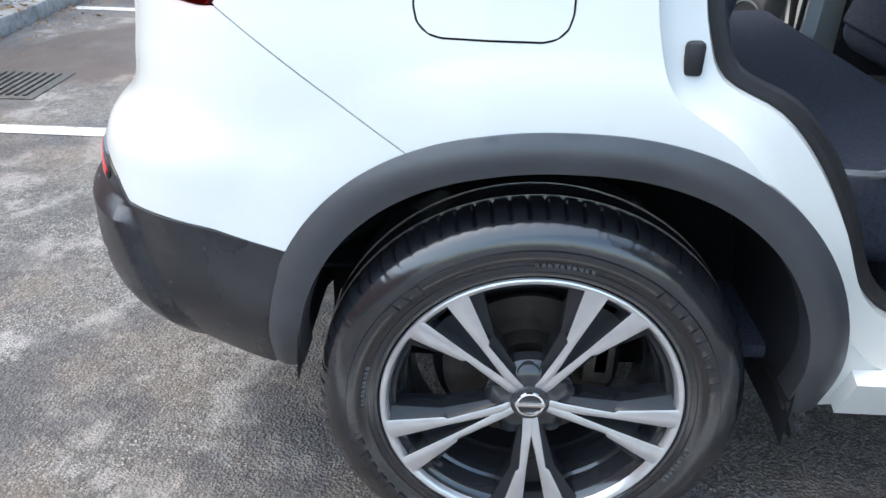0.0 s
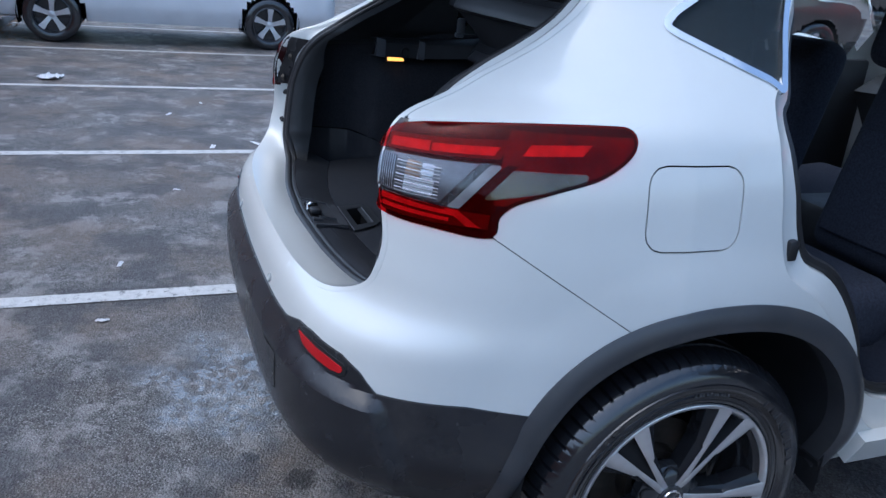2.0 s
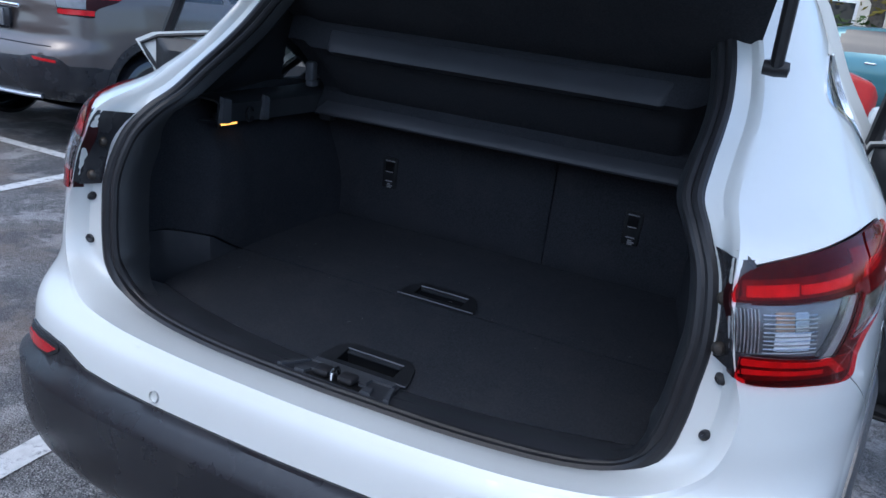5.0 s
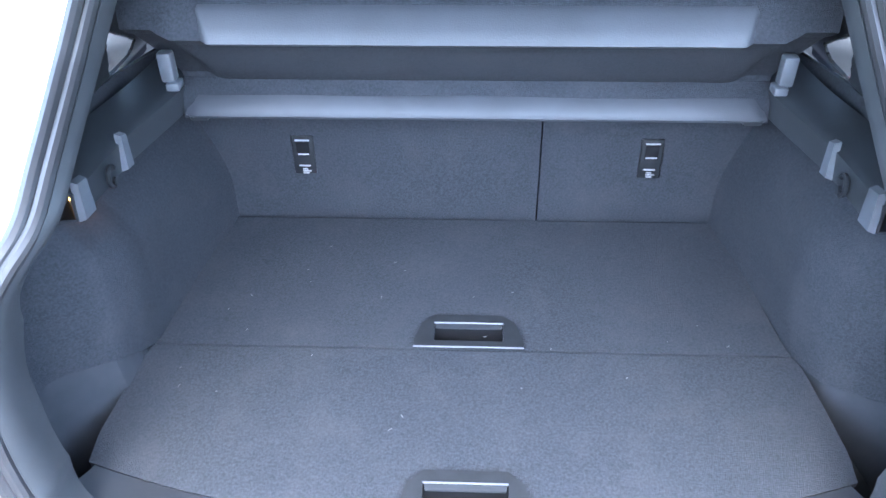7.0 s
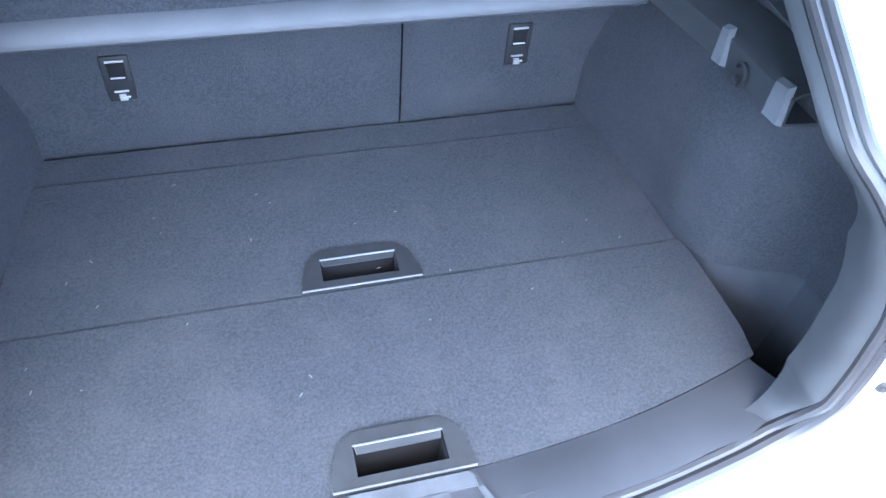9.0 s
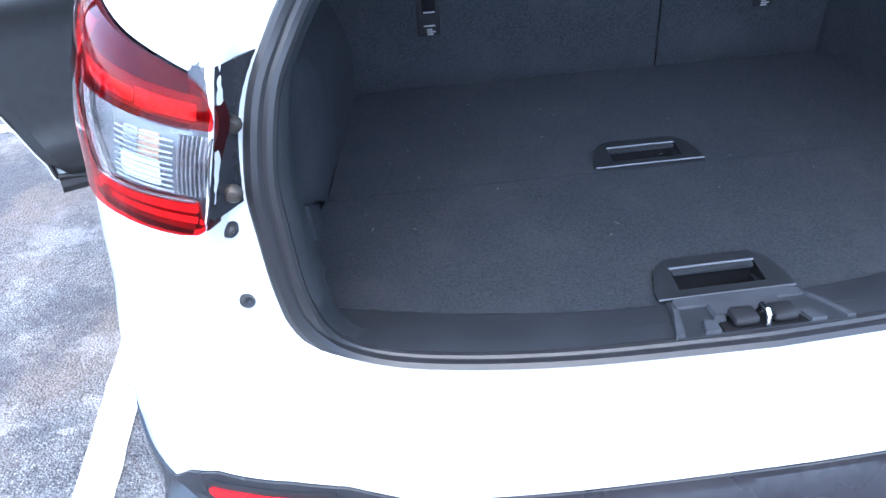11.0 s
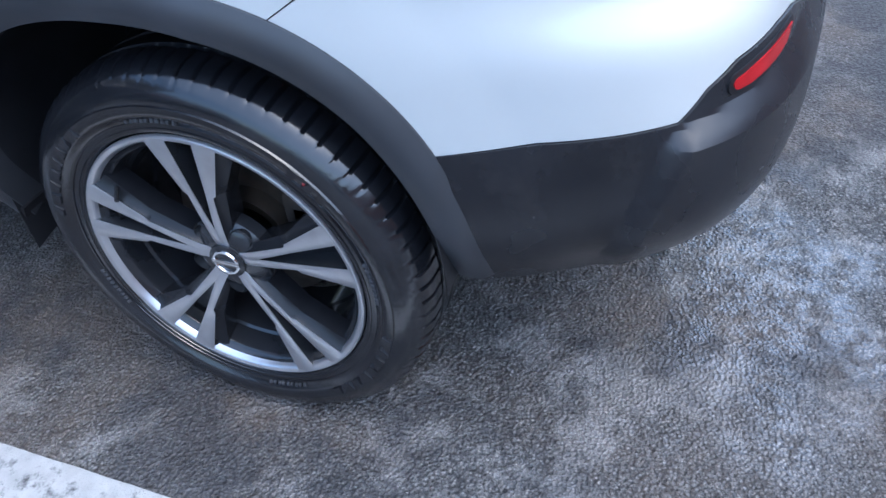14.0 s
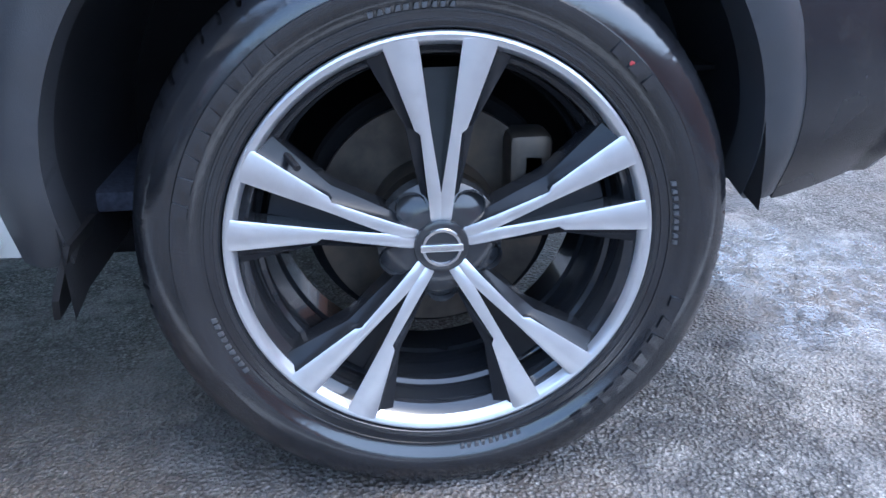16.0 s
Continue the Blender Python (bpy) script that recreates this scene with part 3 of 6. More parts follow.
def arch_round(x, y, z):
    """The trim is rounded across: flush at the paint, fullest near its inner edge."""
    t = np.clip(-arch(0)(x, y, z) / .050, 0, 1)
    return .007 + .013 * np.sin(np.pi * np.clip(.08 + .72 * t, 0, 1))


# the body swells a little towards the wheel arch
flare = lambda x, y, z: .007 * np.clip(1 - arch(0)(x, y, z) / .115, 0, 1)
for s, a0, a1 in SIDES:
    skin_panel("quarter_panel", a0, a1, .33, 1.555, quarter, WHITE, car, off=flare, thick=.006)
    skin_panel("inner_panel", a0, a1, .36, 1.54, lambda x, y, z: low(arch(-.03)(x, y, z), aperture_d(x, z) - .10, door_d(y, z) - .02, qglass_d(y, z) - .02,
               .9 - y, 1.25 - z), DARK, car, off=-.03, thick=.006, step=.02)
    skin_panel("fuel_flap", *sorted((-s * 1.6, -s * 1.0)), .85, 1.15, lambda x, y, z: -flap_d(y, z) - .0015, WHITE, car, off=-.0006, thick=.004, step=.006)
    skin_panel("wheel_arch_trim", a0, a1, .32, .85, arch_trim, ARCHPLASTIC, car, off=arch_round, thick=.050, step=.008, label="black plastic wheel arch trim")
    qg = skin_panel("quarter_window", *sorted((-s * 1.9, -s * .9)), 1.15, 1.5, lambda x, y, z: -qglass_d(y, z), TINT, car, off=-.006, thick=.004, step=.008, label="dark tinted quarter window")
    skin_panel("chrome_surround", *sorted((-s * 1.9, -s * .9)), 1.15, 1.5, lambda x, y, z: low(qglass_d(y, z) - .0005, .0135 - qglass_d(y, z), 1.385 - z), CHROME, qg,
               off=.003, thick=.01, step=.004)
    # tail lamp
    lamp = skin_panel("tail_lamp", *sorted((-s * 1.25, -s * .55)), .92, 1.16, lambda x, y, z: -lamp_keep(x, y, z), DARKRED, car, off=-.001, thick=.02, step=.006, label="red and clear tail lamp")
    m = plan_m
    zone = lambda zlo, zhi, mlo, mhi, edge=.006: (lambda x, y, z: low(z - zlo(m(x, y)), zhi(m(x, y)) - z, m(x, y) - mlo(z), mhi(z) - m(x, y), -lamp_keep(x, y, z) - edge))
    K = lambda v: (lambda q: v + 0 * q)
    fit_lens = lambda name, zone_, ma, off, thick=.004, label="": skin_panel(name, *sorted((-s * 1.25, -s * .55)), .93, 1.16, zone_, ma, lamp, off=off, thick=thick, step=.005, label=label)
    # upper light bar: dark border, red bar, bright core, then the brake segment in the wing
    fit_lens("red_bar", zone(lambda q: 1.066 + (q - .64) * .05, lambda q: 1.092 + (q - .64) * .07, K(.645), lambda z: .872 + (z - 1.08) * .5), LAMPMID, .0020)
    fit_lens("bright_bar", zone(lambda q: 1.070 + (q - .64) * .05, lambda q: 1.085 + (q - .64) * .065, K(.660), K(.742)), LAMPCORE, .0030)
    fit_lens("bright_bar", zone(lambda q: 1.071 + (q - .64) * .05, lambda q: 1.083 + (q - .64) * .06, K(.746), lambda z: .858 + (z - 1.08) * .5), LAMPCORE, .0026)
    fit_lens("bright_bar", zone(lambda q: 1.072 + (q - .64) * .05, lambda q: 1.090 + (q - .64) * .05, lambda z: .905 + (z - 1.08) * .5, lambda z: 1.005 + (z - 1.08) * .7), LAMPCORE, .0026)
    fit_lens("red_wing", zone(K(1.0), lambda q: 1.124 + 0 * q, K(.875), K(1.2), .006), LAMPMID, .0010)
    # lower light bar: pale upper strip over a deep red one, with a bright slanting end
    fit_lens("red_bar", zone(K(.957), lambda q: .993 - (q - .64) * .05, K(.646), K(.872)), LAMPMID, .0018)
    fit_lens("bright_bar", zone(lambda q: .979 - (q - .64) * .03, lambda q: .989 - (q - .64) * .05, K(.652), K(.815)), LAMPCORE, .0030)
    fit_lens("bright_bar", zone(lambda q: .966 - (q - .64) * .02, lambda q: .974 - (q - .64) * .03, K(.655), K(.80)), LAMPCORE, .0024)
    fit_lens("bright_bar", zone(K(.958), K(.985), lambda z: .815 - (z - .97) * 1.6, lambda z: .838 - (z - .97) * 1.6), LAMPCORE, .0032)
    # clear section: reflector, smoked ends, pale lens block, orange tint over the indicator bulb
    fit_lens("reflector", zone(lambda q: .996 - (q - .64) * .03, lambda q: 1.060 + (q - .64) * .03, K(.650), lambda z: .780 + (z - .995) * .8), REFLECTOR, .0004, label="silvery lamp reflector")
    fit_lens("smoked_end", zone(lambda q: .994 - (q - .64) * .03, lambda q: 1.062 + (q - .64) * .03, lambda z: .782 + (z - .995) * .8, lambda z: .800 + (z - .995) * .8), SMOKELENS, .0012)
    fit_lens("grey_bar", zone(K(.988), K(1.066), lambda z: .800 + (z - .995) * .8, lambda z: .822 + (z - .995) * .8), GREYLENS, .0022)
    fit_lens("smoked_end", zone(K(.985), K(1.068), lambda z: .826 + (z - .995) * .8, lambda z: .846 + (z - .995) * .8), DARKRED, .0016)
    fit_lens("smoked_lens", zone(lambda q: 1.008 + (q - .86) * .19, K(1.060), lambda z: .846 + (z - .995) * .8, K(1.03)), OLIVE, .0024)
    fit_lens("pale_lens", zone(K(1.001), K(1.028), K(.704), K(.764)), WHITELENS, .0016, label="bright ribbed lens block")
    fit_lens("indicator_lens", zone(K(1.029), K(1.054), K(.704), K(.734)), ORANGELENS, .0016, label="orange-tinted indicator lens")
    fit_lens("pale_lens", zone(K(1.029), K(1.054), K(.736), K(.760)), BOWL, .0012)
    # horizontal ribs over the lens block, upright ribs beside it
    on = lambda mm, z, d: skin(-s * mm * ARC_C / ARC1_C, z) + np.array([s * .3, -.95, 0]) * d
    for k in range(10):
        V, F = tube([on(mm, .9985 + k * .0058 + .001 * (mm - .65), .0030) for mm in np.linspace(.694, .774, 8)], .0013, seg=6)
        link("rib", V, F, BOWL if k % 2 else GREYLENS, lamp)
    for k in range(8):
        V, F = tube([on(.656 + k * .0046, z, .0026) for z in np.linspace(.998, 1.058, 6)], .0012, seg=6)
        link("rib", V, F, BOWL, lamp)
    clear_part = lambda x, y, z: low(z - (.993 - (m(x, y) - .64) * .03), 1.063 + (m(x, y) - .64) * .03 - z, .823 + (z - .995) * .8 - m(x, y))
    wing_part = lambda x, y, z: low(z - (1.007 + (m(x, y) - .86) * .19), 1.061 - z, m(x, y) - (.845 + (z - .995) * .8), 1.031 - m(x, y))
    fit_lens("clear_cover", lambda x, y, z: low(-lamp_keep(x, y, z) - .0015, np.maximum(clear_part(x, y, z), wing_part(x, y, z)) - .0002), CLEAR, .0075, .002).visible_shadow = False
    fit_lens("red_cover", lambda x, y, z: low(-lamp_keep(x, y, z) - .0015, -clear_part(x, y, z), -wing_part(x, y, z)), REDGLASS, .0075, .002, "glossy red lamp cover").visible_shadow = False
    # black side of the lamp facing the aperture, with its fixing bolts
    span = [i for i, p in enumerate(APERTURE_R) if .952 < p[1] < 1.125]
    P = []
    for i in span:
        a, b = rim_pt(i, .004), seal_ring[i] + np.array([.003, -.002, 0])
        rows = [rim_pt(i, .028) + np.array([0, .0010, 0]), rim_pt(i, .012) + np.array([0, -.0030, 0])]
        rows += [a + (b - a) * t + np.array([0, -h, 0]) for t, h in ((.08, .0050), (.5, .0040), (1, .002))]
        P += [(s * q[0], q[1], q[2]) for q in rows]
    F = [(5 * i + j, 5 * i + j + 1, 5 * i + j + 6, 5 * i + j + 5) for i in range(len(span) - 1) for j in range(4)]
    V, F = thicken(np.array(P), F if s < 0 else [f[::-1] for f in F], thick=.004)
    hs = link("lamp_bracket", V, F, BLACK, lamp, "black plastic bracket beside the lamp")
    for z, x in ((1.053, .612), (.985, .622)):
        V, F = revolve([(.006, .0005), (.005, .006), (.001, .010), (-.004, .011)], 12, lambda a_, p, q: (s * (x + p), float(np.interp(z, [.98, 1.065], [-.612, -.585])) - a_, z + q))
        link("bolt", V, F, STEEL, lamp)

skin_panel("bumper", -1.9, 1.9, .59, .97, bumper, WHITE, car, off=flare, thick=.006, label="white bumper skin")
pr = [(.558, .6675), (.60, .666), (.66, .661), (.697, .655), (.7015, .650), (.701, .645), (.697, .641), (.675, .6395), (.62, .6445), (.585, .6505)]
rd = poly_dist(pr)
LEDGE_Z = .597                                    # crease between the sloping ledge and the upright face
ledge_top = lambda x, y: np.interp(x, [0, .28, .45, .50, .56, .70, .76, .80], [.643, .646, .652, .652, .640, .628, .618, .612])


def clad_off(x, y, z):
    """The tail part stands proud below a sloping ledge; a slanting step parts it from the side."""
    proud = np.clip((-y - np.interp(z, [.39, .622], [.560, .640])) / .026, 0, 1)
    slope = np.clip((ledge_top(x, y) - z) / (ledge_top(x, y) - LEDGE_Z), 0, 1)
    tuck = .010 * np.clip((.455 - z) / .07, 0, 1) ** 2
    side = .005 * np.clip((black_top(x, y) - z) / .06, 0, 1) * (1 - proud)
    return .004 + flare(x, y, z) * .6 + side + proud * (.024 * slope - tuck)


skin_panel("bumper_cladding", -1.9, 1.9, .34, .70, cladding, BLACK, car, off=clad_off, thick=.012, step=.0065, label="black plastic lower bumper", crease=15)

# silver lip along the foot of the bumper, with a black valance under the car
lip = [(x, float(np.interp(abs(x), [0, .1, .245, .409, .578, .66, .70], [-.788, -.782, -.761, -.718, -.682, -.655, -.63])), .378) for x in np.linspace(-.66, .66, 57)]
V, F = tube([(x, y - .012, z + .004) for x, y, z in lip], [.0012 + .0050 * float(np.clip((abs(x) - .16) / .05, 0, 1) * np.clip((.56 - abs(x)) / .03, 0, 1)) for x, y, z in lip], seg=8, flat=.8)
link("bumper_lip", V, F, SATIN, car, "thin silver strip along the bumper's foot")
P, F = [], []
for x, y, z in lip:
    P += [(x * 1.02, y - .002, z + .022), (x * 1.0, y - .002, z + .001), (x * .97, y + .03, z - .003), (x * .90, y + .12, z - .006)]
F = [(i * 4 + j, (i + 1) * 4 + j, (i + 1) * 4 + j + 1, i * 4 + j + 1) for i in range(56) for j in range(3)]
V, F = thicken(np.array(P), F, thick=.004)
link("underbody_valance", V, F, DARK, car)
bm = bmesh.new()
box(bm, (0, 1.35, .27), (1.24, 3.4, .06), .02)
part("underbody", bm, DARK, car)

TOW = poly_dist([(.418, .512), (.424, .506), (.500, .509), (.506, .516), (.502, .584), (.496, .590), (.422, .588), (.416, .582)])
tow = skin_panel("tow_eye_cover", -.62, -.35, .48, .62, lambda x, y, z: np.where(y < -.3, -TOW(x, z) - .0012, -1), BLACK, car, off=lambda x, y, z: clad_off(x, y, z) + .0012, thick=.003, step=.005, label="square black tow-eye cover")
skin_panel("cover_gap", -.62, -.35, .48, .62, lambda x, y, z: np.where(y < -.3, .0016 - np.abs(TOW(x, z)), -1), DARK, tow, off=lambda x, y, z: clad_off(x, y, z) + .0005, thick=.002, step=.0022)
SENSORGREY = mat("sensor_edge", (.40, .41, .42), .5, vary=.1, scale=30)
for s in (1, -1):
    # reflector in the bumper
    a0, a1 = (-.95, -.40) if s > 0 else (.40, .95)
    skin_panel("bumper_reflector", a0, a1, .60, .70, lambda x, y, z: np.where(y < -.3, -rd(x, z), -1), BRIGHTRED, car, off=.0085, thick=.006, step=.004, label="red bumper reflector")
    skin_panel("reflector_recess", a0, a1, .59, .71, lambda x, y, z: np.where(y < -.3, .0055 - np.abs(rd(x, z) - .001), -1), RUBBER, car, off=.0065, thick=.004, step=.004)
    # parking sensors: one ring in the paint, one in the black part
    for aa, z, ma, r in ((-s * .283, .668, WHITE, .0095), (-s * (ARC_C - np.interp(-(-.712) + .89 - .712, *KEY62)), .583, RUBBER, .010)):
        c, n1, n2 = skin(aa, z), skin(aa + .001, z) - skin(aa, z), skin(aa, z + .001) - skin(aa, z)
        n1, n2 = n1 / np.linalg.norm(n1), n2 / np.linalg.norm(n2)
        nn = np.cross(n1, n2)
        h = .001 if ma is WHITE else .0265
        V, F = revolve([(h, .0003), (h, r * .8), (h, r), (-.004, r)], 20, lambda a, p, q: c + nn * a + n1 * p + n2 * q)
        sn = link("parking_sensor", V, F, ma, car)
        V, F = revolve([(h + .0004, r), (h + .0009, r + .0009), (h + .0002, r + .0018), (-.003, r + .0018)], 20, lambda a, p, q: c + nn * a + n1 * p + n2 * q)
        link("sensor_ring", V, F, SENSORGREY if ma is WHITE else RUBBER, sn)
    # rubber stops on the body beside the aperture
    for zz in (.933, .851):
        i = min(range(len(APERTURE_R)), key=lambda q: abs(APERTURE_R[q][1] - zz) + (9 if APERTURE_R[q][0] < .4 else 0))
        a, b, up = rim_pt(i, .004), seal_ring[i], rim_pt(i + 1, .004) - rim_pt(i - 1, .004)
        c = a + (b - a) * .5 + np.array([0, .014, 0])
        e1, e2 = (b - a) / np.linalg.norm(b - a), up / np.linalg.norm(up)
        nn = np.cross(e1, e2)
        nn = nn / np.linalg.norm(nn) * (-1 if nn[1] > 0 else 1) if abs(nn[1]) > 0 else nn
        nn = nn * (1 if nn[1] < 0 else -1)
        V, F = revolve([(.009, .0005), (.010, .006), (.004, .0095), (-.010, .0095)], 14, lambda h, p, q: (c + nn * h + e1 * p + e2 * q) * np.array([s, 1, 1]))
        link("rubber_stop", V, F, RUBBER, car)

# ---- the tailgate's aperture: painted gutter, rubber seal, plastic surround ----
def ring_strip(name, rows, material, label="", thick=.003):
    """rows: functions from the index of a point on the ring to a place."""
    n, k = len(ring), len(rows)
    P = [r(i) for i in range(n) for r in rows]
    F = [(i * k + j, i * k + j + 1, (i + 1) % n * k + j + 1, (i + 1) % n * k + j) for i in range(n) for j in range(k - 1)]
    V, F = thicken(np.array(P), F, thick=thick)
    return link(name, V, F, material, car, label)


low_part = lambda i: float(np.interp(seal_ring[i][2], [1.03, 1.12], [1, 0]))


def gut(t, sink):
    def fn(i):
        a, b = rim_pt(i, .004), seal_ring[i]
        return a + (b - a) * t + np.array([0, sink, 0])
    return fn


ring_strip("gutter", [lambda i: rim_pt(i, .014) + np.array([0, .003, 0]), lambda i: rim_pt(i, .004) + np.array([0, .0015, 0]), gut(.12, .002), gut(.25, .007), gut(.45, .016), gut(.75, .010), gut(1, 0),
                      lambda i: seal_pt(i, .008, .012)], WHITE, "white painted gutter round the boot opening")
for k, (sh, de, r) in enumerate(((.010, .002, .0115), (.027, .006, .0100))):
    V, F = tube([seal_pt(i, sh, de) for i in range(len(ring))], [r * (1 + .10 * float(np.interp(seal_ring[i][2], [.735, .82], [1, 0]))) for i in range(len(ring))], closed=True, seg=10)
    link("boot_seal", V, F, RUBBER, car, "black rubber boot seal" if k == 0 else "")
ring_strip("boot_surround", [lambda i: seal_pt(i, .024, .014), lambda i: seal_pt(i, .036, .012), lambda i: seal_pt(i, .040 + .003 * low_part(i), .022), lambda i: seal_pt(i, .042 + .004 * low_part(i), .028 + .02 * low_part(i)),
                             lambda i: seal_pt(i, .043 + .003 * low_part(i), .034 + .045 * low_part(i))], TRIM, "black plastic boot surround", .004)

# ---- boot interior ----
FZ = lambda y: .7725 + .134 * y                   # height of the boot floor
half_w = lambda y: -.006 + float(np.interp(y, [-.62, -.47, -.30, -.23, -.215, .06, .10, .14], [.585, .590, .572, .562, .550, .503, .488, .486]))


def floor_plate(name, y0, y1, z_up, label, bow0=0.0, hole=None):
    ys, us = np.linspace(y0, y1, 13), np.linspace(-1, 1, 41)
    if hole:
        w, ya, yb = hole
        ys, us = np.unique(np.concatenate([ys, [ya, yb]])), np.unique(np.concatenate([us, [-w / half_w(ya), w / half_w(ya)]]))

    def fn(v, u):
        x = u * half_w(v)
        y = v + (bow0 * (abs(u) ** 2.2) * (1 - (v - y0) / (y1 - y0)) if bow0 else 0)
        return (x, y, FZ(y) + z_up + .0015 * noise.noise((x * 5, y * 5, 3)))
    V, F = sheet(fn, ys, us)
    if hole:
        c = [np.mean([V[i] for i in f], axis=0) for f in F]
        F = [f for f, p in zip(F, c) if not (abs(p[0]) < w and ya < p[1] < yb)]
    V, F = thicken(np.array(V), F, thick=.018)
    return link(name, V, F, CARPET, car, label)


HOLE1, HOLE2 = (.064, -.519, -.476), (.0608, -.2071, -.1690)
fp1 = floor_plate("boot_floor", -.537, -.2240, 0, "dark grey carpeted boot floor panel with a recessed handle", .085, HOLE1)
fp2 = floor_plate("boot_floor", -.2200, .052, .0015, "dark grey carpeted boot floor panel with a recessed handle", 0.0, HOLE2)
floor_plate("floor_flap", .0570, .113, -.003, "narrow carpet strip against the seat back")


PLASTICEDGE = mat("pale_plastic_edge", (.10, .105, .12), .4, vary=.1, scale=40)


def grab(y, w, d, parent):
    """A recessed plastic handle with a raised frame, its straight side at y."""
    z = FZ(y) + .003
    o = [(-w, 0), (-w + .004, d * .55), (-w + .018, d * .9), (-w + .036, d), (w - .036, d), (w - .018, d * .9), (w - .004, d * .55), (w, 0)]
    h = [(-w * .64, d * .2), (-w * .64, d * .74), (w * .64, d * .74), (w * .64, d * .2)]
    to3 = lambda a, b, c: (a, y + b, z + .134 * b + c)
    # frame as bars round the opening
    fr = [(-w, .0), (w, .0), (w, d * .2), (-w, d * .2)], [(-w, d * .2), h[0], h[1], (-w + .012, d * .74)], [h[3], (w, d * .2), (w - .012, d * .74), h[2]], \
        [(-w + .012, d * .74), (w - .012, d * .74), (w - .036, d), (-w + .036, d)]
    P, F = [], []
    for q in fr:
        v, f = prism(q, .004, to3)
        F += [tuple(i + len(P) for i in g) for g in f]
        P += v
    hd = link("handle", P, F, HANDLE, parent, "black plastic recessed handle", smooth=False)
    # the pocket below the frame, its shade put into near-black walls
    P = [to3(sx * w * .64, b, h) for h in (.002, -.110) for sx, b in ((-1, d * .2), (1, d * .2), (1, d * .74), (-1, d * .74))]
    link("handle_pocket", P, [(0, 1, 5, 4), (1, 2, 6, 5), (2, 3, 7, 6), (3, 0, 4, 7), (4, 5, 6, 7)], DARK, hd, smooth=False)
    for b, q in ((0.0, 1.0), (d * .74, .64)):
        V, F = tube([to3(-w * q, b, .0045), (0, y + b, z + .134 * b + .0048), to3(w * q, b, .0045)], .0016, seg=6)
        link("handle_edge", V, F, PLASTICEDGE, hd)
    V, F = prism([(-w * .6, d * .60), (w * .6, d * .60), (w * .62, d * .73), (-w * .62, d * .73)], .003, to3)
    link("handle_grip", V, F, TRIM, hd, smooth=False)


grab(-.2215, .095, .072, fp2)
grab(-.535, .100, .080, fp1)

# specks of lint on the carpet
rl_ = random.Random(8)
P, F = [], []
for k in range(24):
    x, y, a, r = rl_.uniform(-.5, .5), rl_.uniform(-.44, .04), rl_.uniform(0, 3.14), rl_.uniform(.0012, .004)
    z, n = FZ(y) + .0045, len(P)
    d, e = np.array([math.cos(a), math.sin(a)]) * r, np.array([-math.sin(a), math.cos(a)]) * .0007
    P += [(x - d[0] - e[0], y - d[1] - e[1], z), (x + d[0] - e[0], y + d[1] - e[1], z), (x + d[0] + e[0], y + d[1] + e[1], z), (x - d[0] + e[0], y - d[1] + e[1], z), (x, y, z + .001)]
    F += [(n, n + 1, n + 4), (n + 1, n + 2, n + 4), (n + 2, n + 3, n + 4), (n + 3, n, n + 4)]
tagged(link("lint", P, F, MARKGREY, fp1, smooth=False), "", "", "", "stuff")

# folding seat backs, split two to one, with child-seat latches
for x0, x1 in ((-.575, .1315), (.1345, .575)):
    def fn(u, v):
        x = x0 + (x1 - x0) * u
        e = min(u, 1 - u, v, 1 - v)
        return (x, .128 + .01 * (v - .3) - .006 * min(1, e / .03) + .003 * noise.noise((x * 4, v * 3, 1)), .775 + v * .46)
    V, F = sheet(fn, [0, .006, .015, .04, .2, .4, .6, .8, .96, .985, .994, 1], [0, .01, .03, .1, .3, .5, .7, .9, .97, 1], -.06)
    sb = link("seat_back", V, F, CARPET, car, "grey carpeted rear of a folding seat back")
    xl = -.328 if x0 < 0 else .343
    latch = boxpart("latch_plate", (xl, .1215, .928), (.044, .004, .085), HANDLE, sb, .003)
    boxpart("latch_slot", (xl, .1190, .943), (.026, .003, .030), DARK, latch, .001)
    for z in (.962, .932, .906):
        boxpart("latch_mark", (xl, .1180, z), (.028 if z > .95 else .022, .003, .003), WHITEMARK, latch, .0006)
    for dx, dz, w in ((.000, .0045, .010), (.003, .0, .017), (.001, -.0045, .012)):
        boxpart("latch_mark", (xl + dx, .1185, .894 + dz), (w, .003, .0028), WHITEMARK, latch, .0006)

BINPLASTIC = mat("bin_plastic", (.034, .036, .041), .24, vary=.12, scale=25, bump=.06, bump_scale=500)
# paler than the rail: the steps' sky sheen is put into the colour
STEPGREY = mat("skylit_grey_plastic", (.075, .080, .090), .35, vary=.2, scale=20)
# side trim with the wheel-arch bulge, storage bin, rail for the shelf
FOOT = {1: ([-.62, -.54, -.44, -.36, -.345, -.31, -.275, -.20, .06, .10, .14], [.66, .69, .712, .712, .70, .64, .585, .556, .500, .490, .486],
            [.80, .79, .775, .77, .77, .752, .747, .738, .772, .778, .784]),
        -1: ([-.62, -.54, -.44, -.38, -.363, -.31, -.25, -.20, .06, .10, .14], [.62, .65, .665, .650, .634, .565, .557, .556, .500, .490, .486],
             [.83, .825, .818, .816, .815, .803, .766, .738, .772, .778, .784])}
TOP_Y, TOP_X = [-.62, -.40, -.20, .0, .14], [.63, .635, .635, .60, .56]
